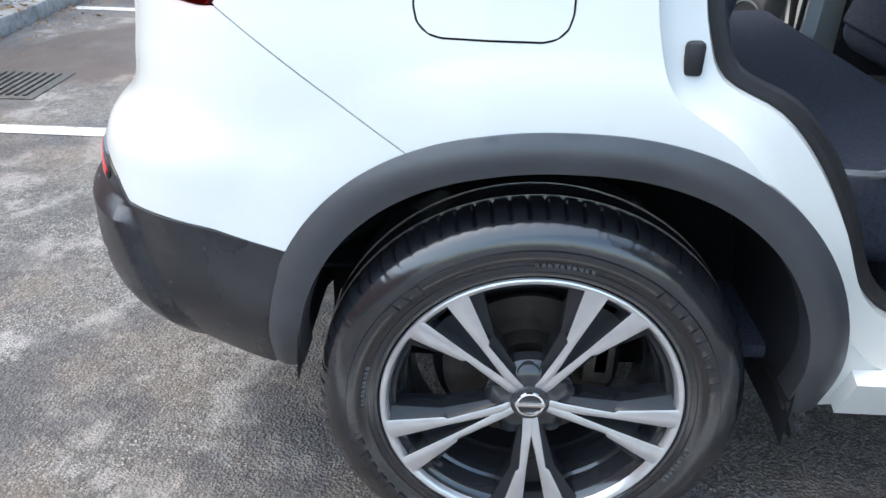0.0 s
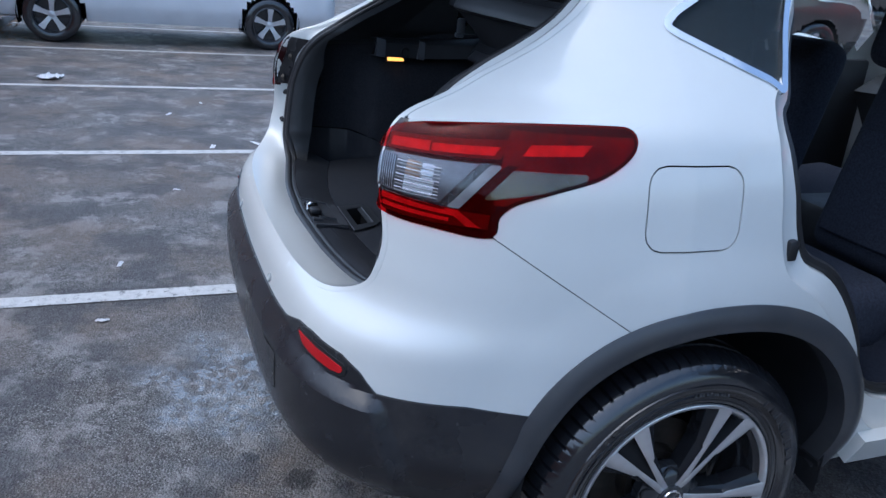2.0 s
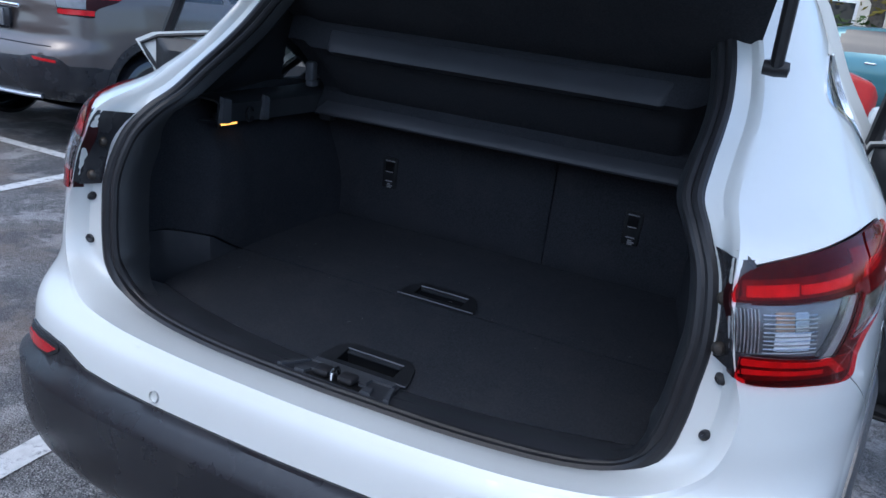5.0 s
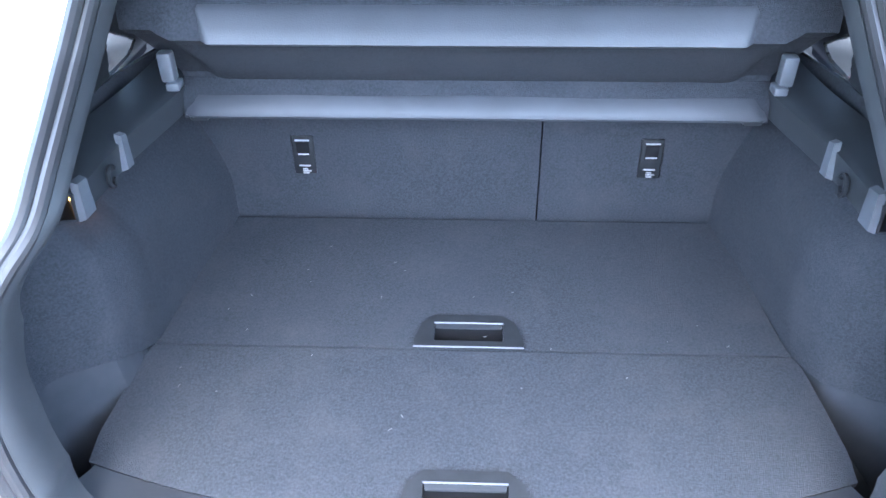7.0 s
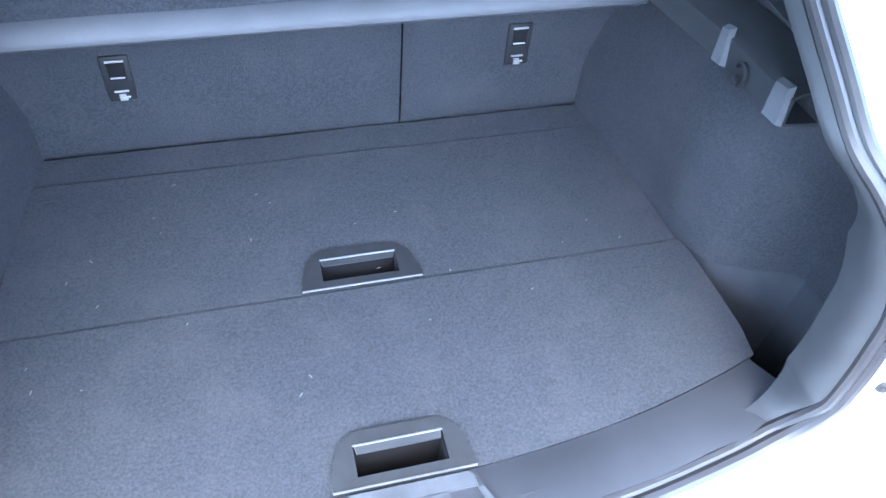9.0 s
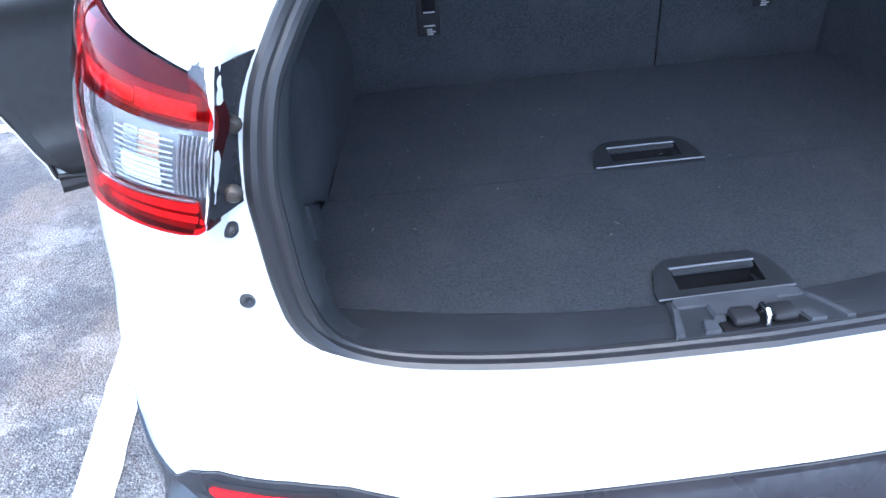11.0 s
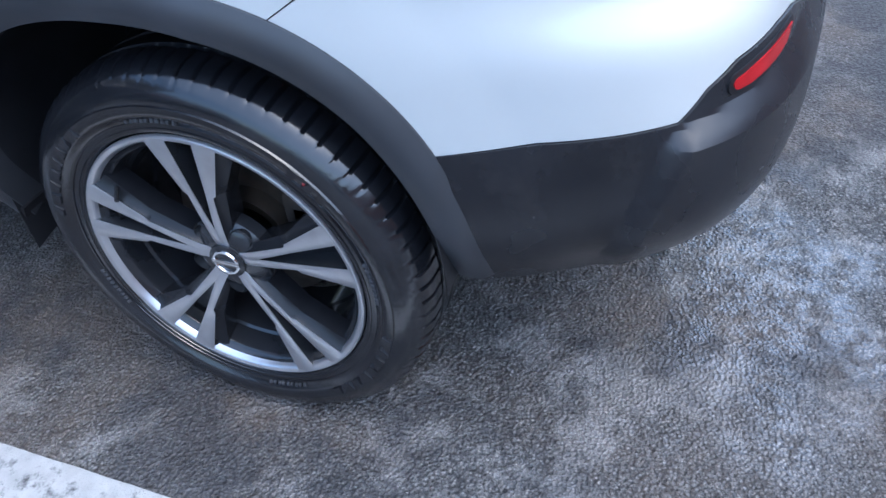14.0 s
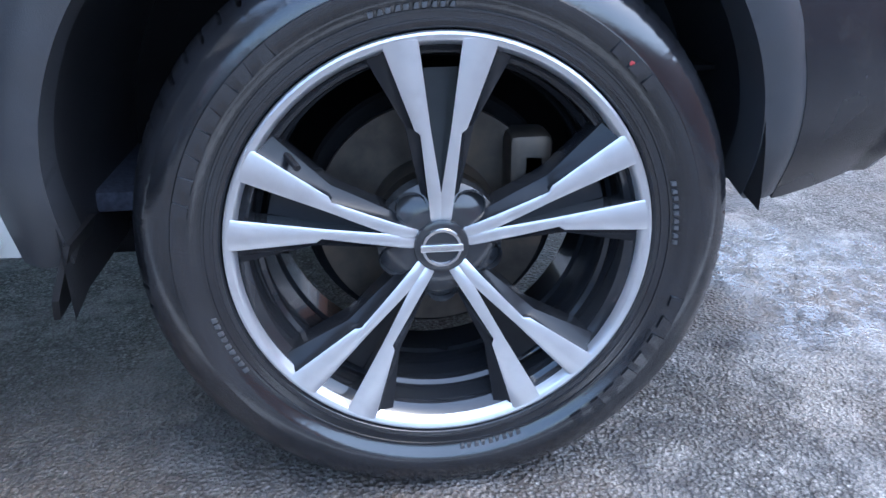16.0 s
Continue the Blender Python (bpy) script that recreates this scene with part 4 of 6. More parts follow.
for s in (1, -1):
    FY, FX, FE = FOOT[s]

    def side(u, v):
        """The wheel arch's dome rises straight from the floor, then leans out to the rail; a hollow lies before the seat."""
        y = .14 - (.69 - .07 * min(1, max(0, (v - .2) / .25))) * u
        foot = float(np.interp(y, FY, FX))
        z0 = float(np.interp(y, FY, FE)) - .004
        z = z0 + v * (1.15 - z0)
        crest = float(np.interp(y, [-.60, -.45, -.30, -.12, .0, .10], [.25, .40, .52, .50, .38, .20]))
        k = min(1, max(0, (v - crest) / (.90 - crest)))
        k = k * k * (3 - 2 * k)
        x = foot * (1 - k) + float(np.interp(y, TOP_Y, TOP_X)) * k
        x -= .020 * math.exp(-((y + .22) / .10) ** 2) * math.sin(math.pi * min(1, v / .80)) * (v < .80)
        x -= .016 * math.exp(-((y + .49) / .035) ** 2) * math.sin(math.pi * min(1, v * 1.05))
        return (s * x, y, z)
    V, F = sheet(side, np.linspace(0, 1, 80), np.linspace(0, 1, 34))
    V, F = thicken(np.array(V), F if s > 0 else [f[::-1] for f in F], thick=.008)
    tr = link("side_trim", V, F, CARPET, car, "grey carpeted boot side trim over the wheel arch")
    # dark tubes draw the shaded gaps where the trim meets seat back and floor
    V, F = tube([np.array(side(.0275, v)) + np.array([-s * .003, -.002, 0]) for v in np.linspace(.02, .86, 24)], .0038, seg=6)
    link("gap_shade", V, F, DARK, tr)
    V, F = tube([(s * (float(np.interp(y, FY, FX)) - .004), y, FZ(y) + .001) for y in np.linspace(-.215, .11, 24)], .0034, seg=6)
    link("gap_shade", V, F, DARK, tr)
    V, F = tube([(s * (float(np.interp(y, FY, FX)) - .002), y, float(np.interp(y, FY, FE)) - .005) for y in np.linspace(-.54, -.21, 40)], .0036, seg=6)
    link("gap_shade", V, F, DARK, tr)
    # bin walls and floor below the trim; near-black floor paints in the depth's shade
    def bin_wall(u, v):
        y = -.205 - .40 * u
        return (s * (float(np.interp(y, FY, FX)) + .008 - .02 * (1 - v)), y, .50 + v * (float(np.interp(y, FY, FE)) - .511))
    P, F = sheet(bin_wall, np.linspace(0, 1, 50), np.linspace(0, 1, 8))
    V, F = thicken(np.array(P), F if s > 0 else [f[::-1] for f in F], thick=.004)
    bn = link("storage_bin", V, F, BINPLASTIC, car, "smooth black plastic storage bin in the boot side")
    boxpart("bin_floor", (s * .60, -.40, .505), (.26, .40, .008), DARK, bn, .002)
    boxpart("bin_wall", (s * .545, -.38, .590), (.006, .33, .17), BINPLASTIC, bn, .001)
    boxpart("bin_step", (s * .61, -.47, .530), (.10, .09, .05), BINPLASTIC, bn, .004)
    # a stepped plastic rail that falls towards the tail
    rail = [(.466, .09, 1.118), (.488, -.01, 1.108), (.514, -.10, 1.101), (.532, -.17, 1.097), (.537, -.25, 1.098), (.540, -.325, 1.100)]
    P, F = [], []
    for x, y, z in curve_pts(rail, 5):
        P += [(s * (x + .085), y, z + .030), (s * (x + .012), y, z + .026), (s * x, y, z + .018), (s * (x + .004), y, z - .026), (s * (x + .06), y, z - .032)]
    nn_ = len(P) // 5
    F = [(i * 5 + j, i * 5 + j + 1, (i + 1) * 5 + j + 1, (i + 1) * 5 + j) for i in range(nn_ - 1) for j in range(4)]
    V, F = thicken(np.array(P), F if s > 0 else [f[::-1] for f in F], thick=.005)
    rl = link("side_rail", V, F, TRIM, car, "black plastic rail along the boot side")
    for (x, y, z), q in (((.532, -.170, 1.100), .026), ((.537, -.308, 1.104), .036)):
        V, F = prism([(-q * .5, -.030), (-q * .5 + .006, .032), (q * .5, .026), (q * .5, -.034)], .010, lambda a_, b_, h: (s * (x + .005 - h), y + a_, z + b_), .12)
        link("rail_step", V, F, STEPGREY, rl, "rail step, its sky sheen put into a pale colour", smooth=False)
    V, F = tube([(s * .532, -.225 + .012 * math.cos(a_), 1.088 + .016 * math.sin(a_)) for a_ in np.linspace(.5, 5.8, 12)], .004, seg=6)
    link("lashing_eye", V, F, HANDLE, rl)
    hk = boxpart("shelf_hook", (s * .482, -.055, 1.188), (.024, .024, .050), STEPGREY, rl, .006)
    boxpart("shelf_hook_tip", (s * .474, -.062, 1.160), (.022, .028, .014), STEPGREY, hk, .004)
    # upper pillar trim with the small window behind it
    def pillar(u, v):
        z = 1.105 + .375 * v
        r = [float(np.interp(z, SEAL_R[45:, 2], SEAL_R[45:, k])) for k in (0, 1)]
        y = r[1] + .022 + (.19 - r[1]) * u
        return (s * (r[0] - .026 + (.016 + .055 - .075 * v + .03) * min(1, u * 3) ** .7 - .01 * u), y, z)
    P, F = sheet(pillar, np.linspace(0, 1, 130), np.linspace(0, 1, 80))
    hole = poly_dist([(-.035, 1.240), (-.028, 1.168), (-.005, 1.153), (.07, 1.153), (.09, 1.175)])
    F = [f for f in F if hole(np.mean([P[i][1] for i in f]), np.mean([P[i][2] for i in f])) > 0]
    V, F = thicken(np.array(P), F if s < 0 else [f[::-1] for f in F], thick=.005)
    link("pillar_trim", V, F, TRIM, car, "dark grey plastic rear pillar trim")
# boot light, on
bl = boxpart("boot_light", (-.592, -.241, 1.068), (.020, .074, .034), TRIM, car, .004, label="small boot light, lit amber")
boxpart("bulb", (-.582, -.241, 1.066), (.006, .058, .022), AMBER, bl, .003)
SILLPLASTIC = mat("sill_plastic", (.027, .029, .034), .34, spec=.6, vary=.2, scale=9, bump=.06, bump_scale=500, rough_vary=.08)
# sill trim with the latch cover and striker
def sill(u, v):
    x = -.57 + 1.14 * u
    c = abs(x)
    y0 = float(np.interp(c, [0, .25, .43, .53, .57], [-.646, -.630, -.604, -.585, -.575]))
    y1 = -.5385 + .085 * (c / .585) ** 2.2
    y = y0 + (y1 - y0) * v
    edge = FZ(y1) + .001
    z0 = float(np.interp(c, [0, .43, .53, .57], [.726, .724, .744, .77]))
    return (x, y, edge + (z0 - edge) * (1 - v) ** 1.2 + .006 * math.sin(math.pi * v))


V, F = sheet(sill, np.linspace(0, 1, 61), [0, .04, .1, .2, .35, .5, .7, .85, .95, 1], -.01)
st = link("sill_trim", V, F, SILLPLASTIC, car, "black plastic boot sill trim")
LATCHGREY = mat("grey_latch_plastic", (.055, .059, .067), .35, vary=.2, scale=30, bump=.08, bump_scale=500)
# latch cover: a stepped plastic block with the striker in its well
zc = lambda b: .731 - (b + .655) * .20
lcf = lambda a, b, h: (a, b, zc(b) + h)
V, F = prism([(-.118, -.640), (-.094, -.546), (.094, -.546), (.118, -.640)], .004, lcf)
lc = link("latch_cover", V, F, SILLPLASTIC, st, "raised black latch cover", smooth=False)
bm = bmesh.new()
for o in ([(-.092, -.570), (-.092, -.552), (-.084, -.545), (.084, -.545), (.092, -.552), (.092, -.570)], [(-.120, -.640), (-.096, -.571), (-.088, -.571), (-.108, -.640)],
          [(.108, -.640), (.088, -.571), (.096, -.571), (.120, -.640)]):
    v, f = prism(o, .008, lcf, .03)
    vv = [bm.verts.new(p) for p in v]
    for q in f:
        bm.faces.new([vv[i] for i in q])
part("latch_frame", bm, LATCHGREY, lc, "grey raised frame", smooth=False)
bm = bmesh.new()
for o in ([(-.054, -.604), (-.050, -.571), (.050, -.571), (.054, -.604)], [(-.060, -.618), (-.054, -.604), (-.040, -.604), (-.044, -.618)], [(.044, -.618), (.040, -.604), (.054, -.604), (.060, -.618)]):
    v, f = prism(o, .010, lcf, .05)
    vv = [bm.verts.new(p) for p in v]
    for q in f:
        bm.faces.new([vv[i] for i in q])
part("latch_block", bm, LATCHGREY, lc, smooth=False)
for sg in (1, -1):
    V, F = prism([(sg * .060, -.640), (sg * .056, -.612), (sg * .072, -.610), (sg * .082, -.640)], .009, lcf, .10)
    link("latch_lug", V, F, LATCHGREY, lc, smooth=False)
# flat near-black plate stands in for the shaded hollow round the striker
V, F = prism([(-.058, -.640), (-.052, -.605), (.052, -.605), (.058, -.640)], .006, lcf, .02)
link("latch_well_shade", V, F, DARK, lc, smooth=False)
V, F = tube([(0, -.640, .736), (0, -.638, .750), (0, -.632, .754), (0, -.618, .752), (0, -.611, .736)], .0036, seg=8)
link("striker", V, F, CHROME, lc)
for x in (-.026, .026):
    bm = bmesh.new()
    box(bm, (x, -.624, .742), (.034, .030, .014), .006)
    part("striker_buffer", bm, RUBBER, lc)

SHELFRIB = mat("smooth_grey_plastic", (.030, .032, .038), .5, vary=.15, scale=12, bump=.1, bump_scale=400)
# parcel shelf, tipped up by its cords, seen from below
SHV = [0, .04, .16, .20, .46, .50, .60, .65, 1]
SHY = [.022, -.012, .016, .026, -.076, -.108, -.078, -.052, -.300]
SHZ = [1.092, 1.085, 1.126, 1.136, 1.242, 1.258, 1.300, 1.312, 1.490]


def shelf(u, v):
    e = min(u, 1 - u)
    y, z = float(np.interp(v, SHV, SHY)), float(np.interp(v, SHV, SHZ))
    edge = float(np.clip((.075 - e) / .03, 0, 1))
    tray = float(np.clip((v - .20) / .03, 0, 1)) * (1 - float(np.clip((v - .62) / .03, 0, 1)) * .6)
    return ((2 * u - 1) * (.488 + .105 * max(0, v - .2)), y + edge * tray * .012 + .0015 * noise.noise((u * 9, v * 9, 2)), z + edge * tray * .012)


SHU = [0, .02, .045, .06, .075, .09, .2, .35, .5, .65, .8, .91, .925, .94, .955, .98, 1]
V, F = sheet(shelf, SHU, [0, .02, .04, .08, .12, .16, .18, .20, .22, .3, .4, .46, .48, .5, .53, .56, .6, .625, .65, .67, .75, .85, 1], .010)
sf = link("parcel_shelf", V, F, CARPET, car, "grey parcel shelf tipped up on its cords")
for v0, v1, w0, w1 in ((.045, .135, .485, .470), (.475, .615, .392, .412)):
    def rib(u, v):
        p = np.array(shelf(.5, v0 + (v1 - v0) * v))
        p[0] = (2 * u - 1) * (w0 + (w1 - w0) * v)
        r = .008 * math.sin(math.pi * min(1, max(0, v))) ** .5 * min(1, min(u, 1 - u) / .012)
        return p + np.array([0, -.008 - r, -.003 - r * .4])
    V, F = sheet(rib, np.concatenate([[0, .004, .008, .012], np.linspace(.02, .98, 30), [.988, .992, .996, 1]]), [0, .03, .08, .2, .35, .5, .65, .8, .92, .97, 1], .004)
    link("shelf_rib", V, F, SHELFRIB, sf, "smooth grey moulded rib")
for s in (1, -1):
    boxpart("shelf_pin", (s * .474, .02, 1.085), (.035, .035, .05), TRIM, sf, .006)
# headlining, roof and boot floor under everything
P, F = sheet(lambda u, v: (-.56 + 1.12 * u, -.22 + 2.0 * v, 1.50 + .03 * (1 - (2 * u - 1) ** 2)), np.linspace(0, 1, 15), np.linspace(0, 1, 9), -.006)
link("headlining", P, F, CLOTH, car, "dark headlining")

# ---- wheels ----
def wheel(x, y, side, turn, name_label):
    """An alloy wheel with five twin spokes, its outer face at x; side: +1 on the car's right."""
    w = empty("wheel", name_label, "", None)
    w.parent = car
    del w["label"]
    to3 = lambda a, p, q: (x + side * a, y + p, .335 + q)
    R = .347
    # tyre: ribbed bead, sidewall with a step, round shoulder, grooved tread with cut blocks
    prof = [(-.004, .243), (.003, .2475), (.0055, .2495), (.0065, .254), (.0080, .2545), (.0080, .257), (.0068, .2575), (.0072, .264), (.0090, .2645), (.0090, .267), (.0080, .2675),
            (.0095, .272), (.0140, .277), (.0172, .283), (.0185, .290), (.0188, .297), (.0160, .2985), (.0155, .302), (.0135, .311), (.0090, .321), (.0025, .330),
            (-.006, .3375), (-.016, .3425), (-.030, .3465), (-.056, R), (-.058, R - .008), (-.066, R - .008), (-.068, R), (-.100, R), (-.102, R - .008), (-.111, R - .008),
            (-.113, R), (-.150, R), (-.190, .343), (-.215, .325), (-.222, .29), (-.21, .245)]
    seg = 80 * 7
    n = len(prof)
    vs, fs = [], []
    for k in range(seg):
        a = 2 * math.pi * k / seg
        cut = k % 7 == 0
        for i, (d, r) in enumerate(prof):
            rr = r - (.007 if cut and -.057 < d < -.010 else .003 if cut and d == -.006 else 0)
            vs.append(to3(d, rr * math.cos(a), max(rr * math.sin(a), -.334)))
    fs = [(k * n + i, k * n + i + 1, (k + 1) % seg * n + i + 1, (k + 1) % seg * n + i) for k in range(seg) for i in range(n - 1)]
    ty = link("tyre", vs, fs, TYRE, w, "black rubber tyre")
    # raised marks on the sidewall where lettering stands
    for a0, cnt, rr, sz in ((14, 8, .2905, .024), (196, 8, .2905, .024), (130, 3, .2905, .022), (250, 9, .272, .008), (330, 9, .272, .008), (75, 10, .272, .008), (165, 9, .272, .008)):
        for k in range(cnt):
            a = radians(a0 + k * (sz * 1.15) / rr * 57.3)
            c = np.array([math.cos(a), math.sin(a)])
            d = np.array([-c[1], c[0]])
            o = [c * (rr - sz * .45) - d * sz * .38, c * (rr - sz * .45) + d * sz * (.2 + .18 * (k % 2)), c * (rr + sz * .30) + d * sz * .38, c * (rr + sz * .30) - d * sz * (.1 + .28 * ((k + 1) % 2))]
            base = .0120 if sz > .01 else .0085
            V, F = prism([tuple(p) for p in o], .0085 if sz > .02 else .004, lambda p, q, h: to3(base + h, p, q), .10)
            link("sidewall_mark", V, F, TYRE if sz > .01 else MARKGREY, ty, smooth=False)
    if side < 0 and y == 0:
        V, F = revolve([(.0196, .0004), (.0194, .0035), (.017, .0045)], 12, lambda a, p, q: to3(a - .001, -.200 + p, .208 + q))
        link("paint_dot", V, F, DOTRED, ty, "small red balance dot")
    # rim barrel and machined lip
    V, F = revolve([(.002, .2452), (.0065, .2440), (.0075, .2415), (.0060, .2365), (.0052, .2350), (-.002, .2312), (-.004, .2300)], 96, to3)
    link("rim_lip", V, F, ALLOY, w, "bright machined rim lip")
    V, F = revolve([(-.004, .2302), (-.010, .2265), (-.014, .2200), (-.020, .2180), (-.050, .2150), (-.054, .2100), (-.060, .2085), (-.115, .2060), (-.120, .2020), (-.17, .2020), (-.19, .222), (-.20, .240)], 96, to3)
    link("rim_barrel", V, F, BARREL, w, "gloss dark grey rim barrel")
    # brake disc, hat, caliper, hub
    V, F = revolve([(-.085, .050), (-.075, .075), (-.105, .080), (-.105, .146), (-.117, .146), (-.117, .05)], 64, to3)
    link("brake_disc", V, F, STEEL, w, "brake disc with surface rust")
    # shield in near black, the shade behind the spokes put into its colour
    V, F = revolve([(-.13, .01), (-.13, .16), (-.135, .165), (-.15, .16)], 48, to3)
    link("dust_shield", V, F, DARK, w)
    bm = bmesh.new()
    box(bm, to3(-.095, side * 0 + (.115 if turn_front(side) else -.115), .055), (.060, .055, .115), .012)
    box(bm, to3(-.080, (.118 if turn_front(side) else -.118), .055), (.030, .035, .075), .008)
    part("brake_caliper", bm, STEEL, w, "cast brake caliper")
    # spokes: pairs of blades that meet at the hub, kinked half way, with dark flanks and a slot between
    SR = [.026, .036, .046, .056, .062, .075, .09, .105, .12, .136, .141, .150, .165, .185, .21, .2365]
    s_in = lambda r: float(np.interp(r, [.061, .14, .237], [.0002, .0120, .0240]))
    s_out = lambda r: float(np.interp(r, [.026, .06, .136, .141, .237], [.0105, .0135, .0215, .0275, .0615]))
    s_flank = lambda r: float(np.interp(r, [.026, .05, .11, .136, .141, .237], [.003, .007, .013, .015, .010, .027]))
    s_face = lambda r: float(np.interp(r, [.026, .045, .09, .14, .2365], [-.015, -.0100, -.0055, -.0020, .0050]))
    for k in range(5):
        th = radians(turn + 72 * k)
        at = lambda r, a, h: to3(h, r * math.cos(th) - a * math.sin(th), r * math.sin(th) + a * math.cos(th))
        for sg in (1, -1):
            flip = (sg * side) > 0
            m = len(SR)
            V = [at(r, sg * q, s_face(r) - .0006 * e) for r in SR for q, e in ((s_in(r), 1), (s_in(r) + .0010, 0), (s_out(r) - .0010, 0), (s_out(r), 1))]
            Fs = [(i * 4 + j, i * 4 + j + 1, i * 4 + j + 5, i * 4 + j + 4) for i in range(m - 1) for j in range(3)]
            V, Fs = thicken(np.array(V), Fs if flip else [f[::-1] for f in Fs], thick=.002)
            spoke = link("spoke", V, Fs, ALLOY, w, "machined bright blade of a twin spoke")
            V = [at(r, sg * q, s_face(r) - h) for r in SR for q, h in ((s_in(r) + .0005, .0014), (s_in(r) + .0025, .030), (s_in(r) + .004, .042))]
            Fs = [(i * 3 + j, i * 3 + j + 1, i * 3 + j + 4, i * 3 + j + 3) for i in range(4, m - 1) for j in range(2)]
            link("spoke_side", V, Fs, GLOSS, spoke)
            V = [at(r, sg * q, s_face(r) - h) for r in SR for q, h in ((s_out(r) - .0005, .0014), (s_out(r) + s_flank(r) * .25, .0075), (s_out(r) + s_flank(r), .0125), (s_out(r) + s_flank(r) * 1.05, .017),
                                                                     (s_out(r) + s_flank(r) * .85, .050))]
            Fs = [(i * 5 + j, i * 5 + j + 1, i * 5 + j + 6, i * 5 + j + 5) for i in range(m - 1) for j in range(4)]
            link("spoke_flank", V, Fs, FLANK, spoke, "gloss dark grey flank")
        V = [at(r, q * (s_in(r) + .003), s_face(r) - h) for r, h in ((.060, .006), (.075, .012), (.10, .019), (.13, .026), (.165, .034), (.20, .040)) for q in (-1, 1)]
        V, Fs = thicken(np.array(V), [(2 * i, 2 * i + 1, 2 * i + 3, 2 * i + 2) for i in range(5)], thick=.003)
        link("slot_web", V, Fs, FLANK, w)
        # bolt hole between spokes
        ph = th + radians(36)
        c, s_ = math.cos(ph) * .057, math.sin(ph) * .057
        V, F = revolve([(-.018, .019), (-.014, .0175), (-.034, .0150), (-.040, .0003)], 18, lambda a, p, q: to3(a, c + p, s_ + q))
        link("bolt_hole", V, F, GLOSS, w)
        V, F = revolve([(-.040, .011), (-.024, .0105), (-.022, .008), (-.022, .0003)], 6, lambda a, p, q: to3(a, c + p, s_ + q))
        link("wheel_bolt", V, F, STEEL, w)
    V, F = revolve([(-.05, .075), (-.028, .074), (-.018, .062), (-.012, .044), (-.012, .032)], 48, to3)
    link("hub", V, F, GLOSS, w)
    V, F = revolve([(-.014, .033), (-.008, .0315), (-.0065, .027), (-.006, .0003)], 40, to3)
    cap = link("hub_cap", V, F, GLOSS, w, "dark hub cap with a plain ring badge")
    V, F = revolve([(-.006, .0240), (-.0035, .0230), (-.0035, .0200), (-.006, .0190)], 40, to3)
    link("badge_ring", V, F, CHROME, cap)
    boxpart("badge_bar", to3(-.0045, 0, 0), (.003, .050, .009), CHROME, cap, .001)
    # tyre valve
    V, F = tube([to3(-.012, .205 * math.cos(radians(turn - 55)), .205 * math.sin(radians(turn - 55))), to3(.012, .188 * math.cos(radians(turn - 55)), .188 * math.sin(radians(turn - 55)))], .004, seg=8)
    link("valve", V, F, RUBBER, w)
    return w


turn_front = lambda side: side > 0
for x, y, sd, tn in ((.868, 0, 1, -84), (-.868, 0, -1, 90), (.868, 2.646, 1, 20), (-.868, 2.646, -1, 40)):
    wheel(x, y, sd, tn, "wheel")

# wheel housings, mud flaps
for s in (1, -1):
    prof = [(.02 + (.398) * np.sign(math.cos(a)) * abs(math.cos(a)) ** (2 / 2.3), .36 + .402 * abs(math.sin(a)) ** (2 / 2.3)) for a in np.linspace(0, math.pi, 40)]
    prof = [(prof[0][0], .27)] + prof + [(prof[-1][0], .385)]
    P, F = [], []
    for y, z in prof:
        P += [(s * .862, y, z), (s * .80, y, z + .012), (s * .58, y, z + .01), (s * .50, y, z - .02)]
    F = [(i * 4 + j, i * 4 + j + 1, i * 4 + j + 5, i * 4 + j + 4) for i in range(len(prof) - 1) for j in range(3)]
    link("wheel_liner", P, F, LINER, car, "dark wheel arch liner")
    # near-black wall, the well's shade put into its colour
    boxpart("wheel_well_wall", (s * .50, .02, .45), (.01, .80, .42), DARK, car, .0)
    V, F = prism([(.76, .262), (.76, .36), (.858, .36), (.852, .29), (.82, .250)], .008, lambda a, b, h: (s * a, .392 + h + (.40 - b) * .40, b))
    link("mud_flap", V, F, RUBBER, car, "black rubber mud flap", smooth=False)
    # rear suspension arm and spring
    V, F = tube([(s * .70, .02, .30), (s * .45, .05, .30), (s * .2, .1, .33)], .025, seg=8)
    link("suspension_arm", V, F, DARK, car)
    V, F = tube([(s * .58 + .05 * math.cos(a), -.06 + .05 * math.sin(a), .33 + a * .009) for a in np.linspace(0, 31, 100)], .007, seg=6)
    link("spring", V, F, STEEL, car)
# axle beam below the floor
V, F = tube([(-.6, -.05, .33), (.6, -.05, .33)], .03, seg=8)
link("axle_beam", V, F, DARK, car)

# ---- roof, tailgate, doors and cabin ----
ROOF_Z = lambda x, y: 1.555 + .035 * (1 - (x / .56) ** 2) + .012 * math.sin(max(0, min(1, (y + .2) / 2)) * math.pi)
V, F = sheet(lambda u, v: (-.565 + 1.13 * u, -.135 + 1.95 * v - .02 * (1 - (2 * u - 1) ** 2), ROOF_Z(-.565 + 1.13 * u, -.135 + 1.95 * v)), np.linspace(0, 1, 25), np.linspace(0, 1, 25), -.012)
link("roof", V, F, WHITE, car, "white roof panel")
for s in (1, -1):
    V, F = tube([(s * .56, y, 1.575 + .035 * math.sin((y + .1) / 1.8 * 3.14)) for y in np.linspace(-.05, 1.7, 20)], .014, seg=8)
    link("roof_rail", V, F, SATIN, car, "silver roof rail")

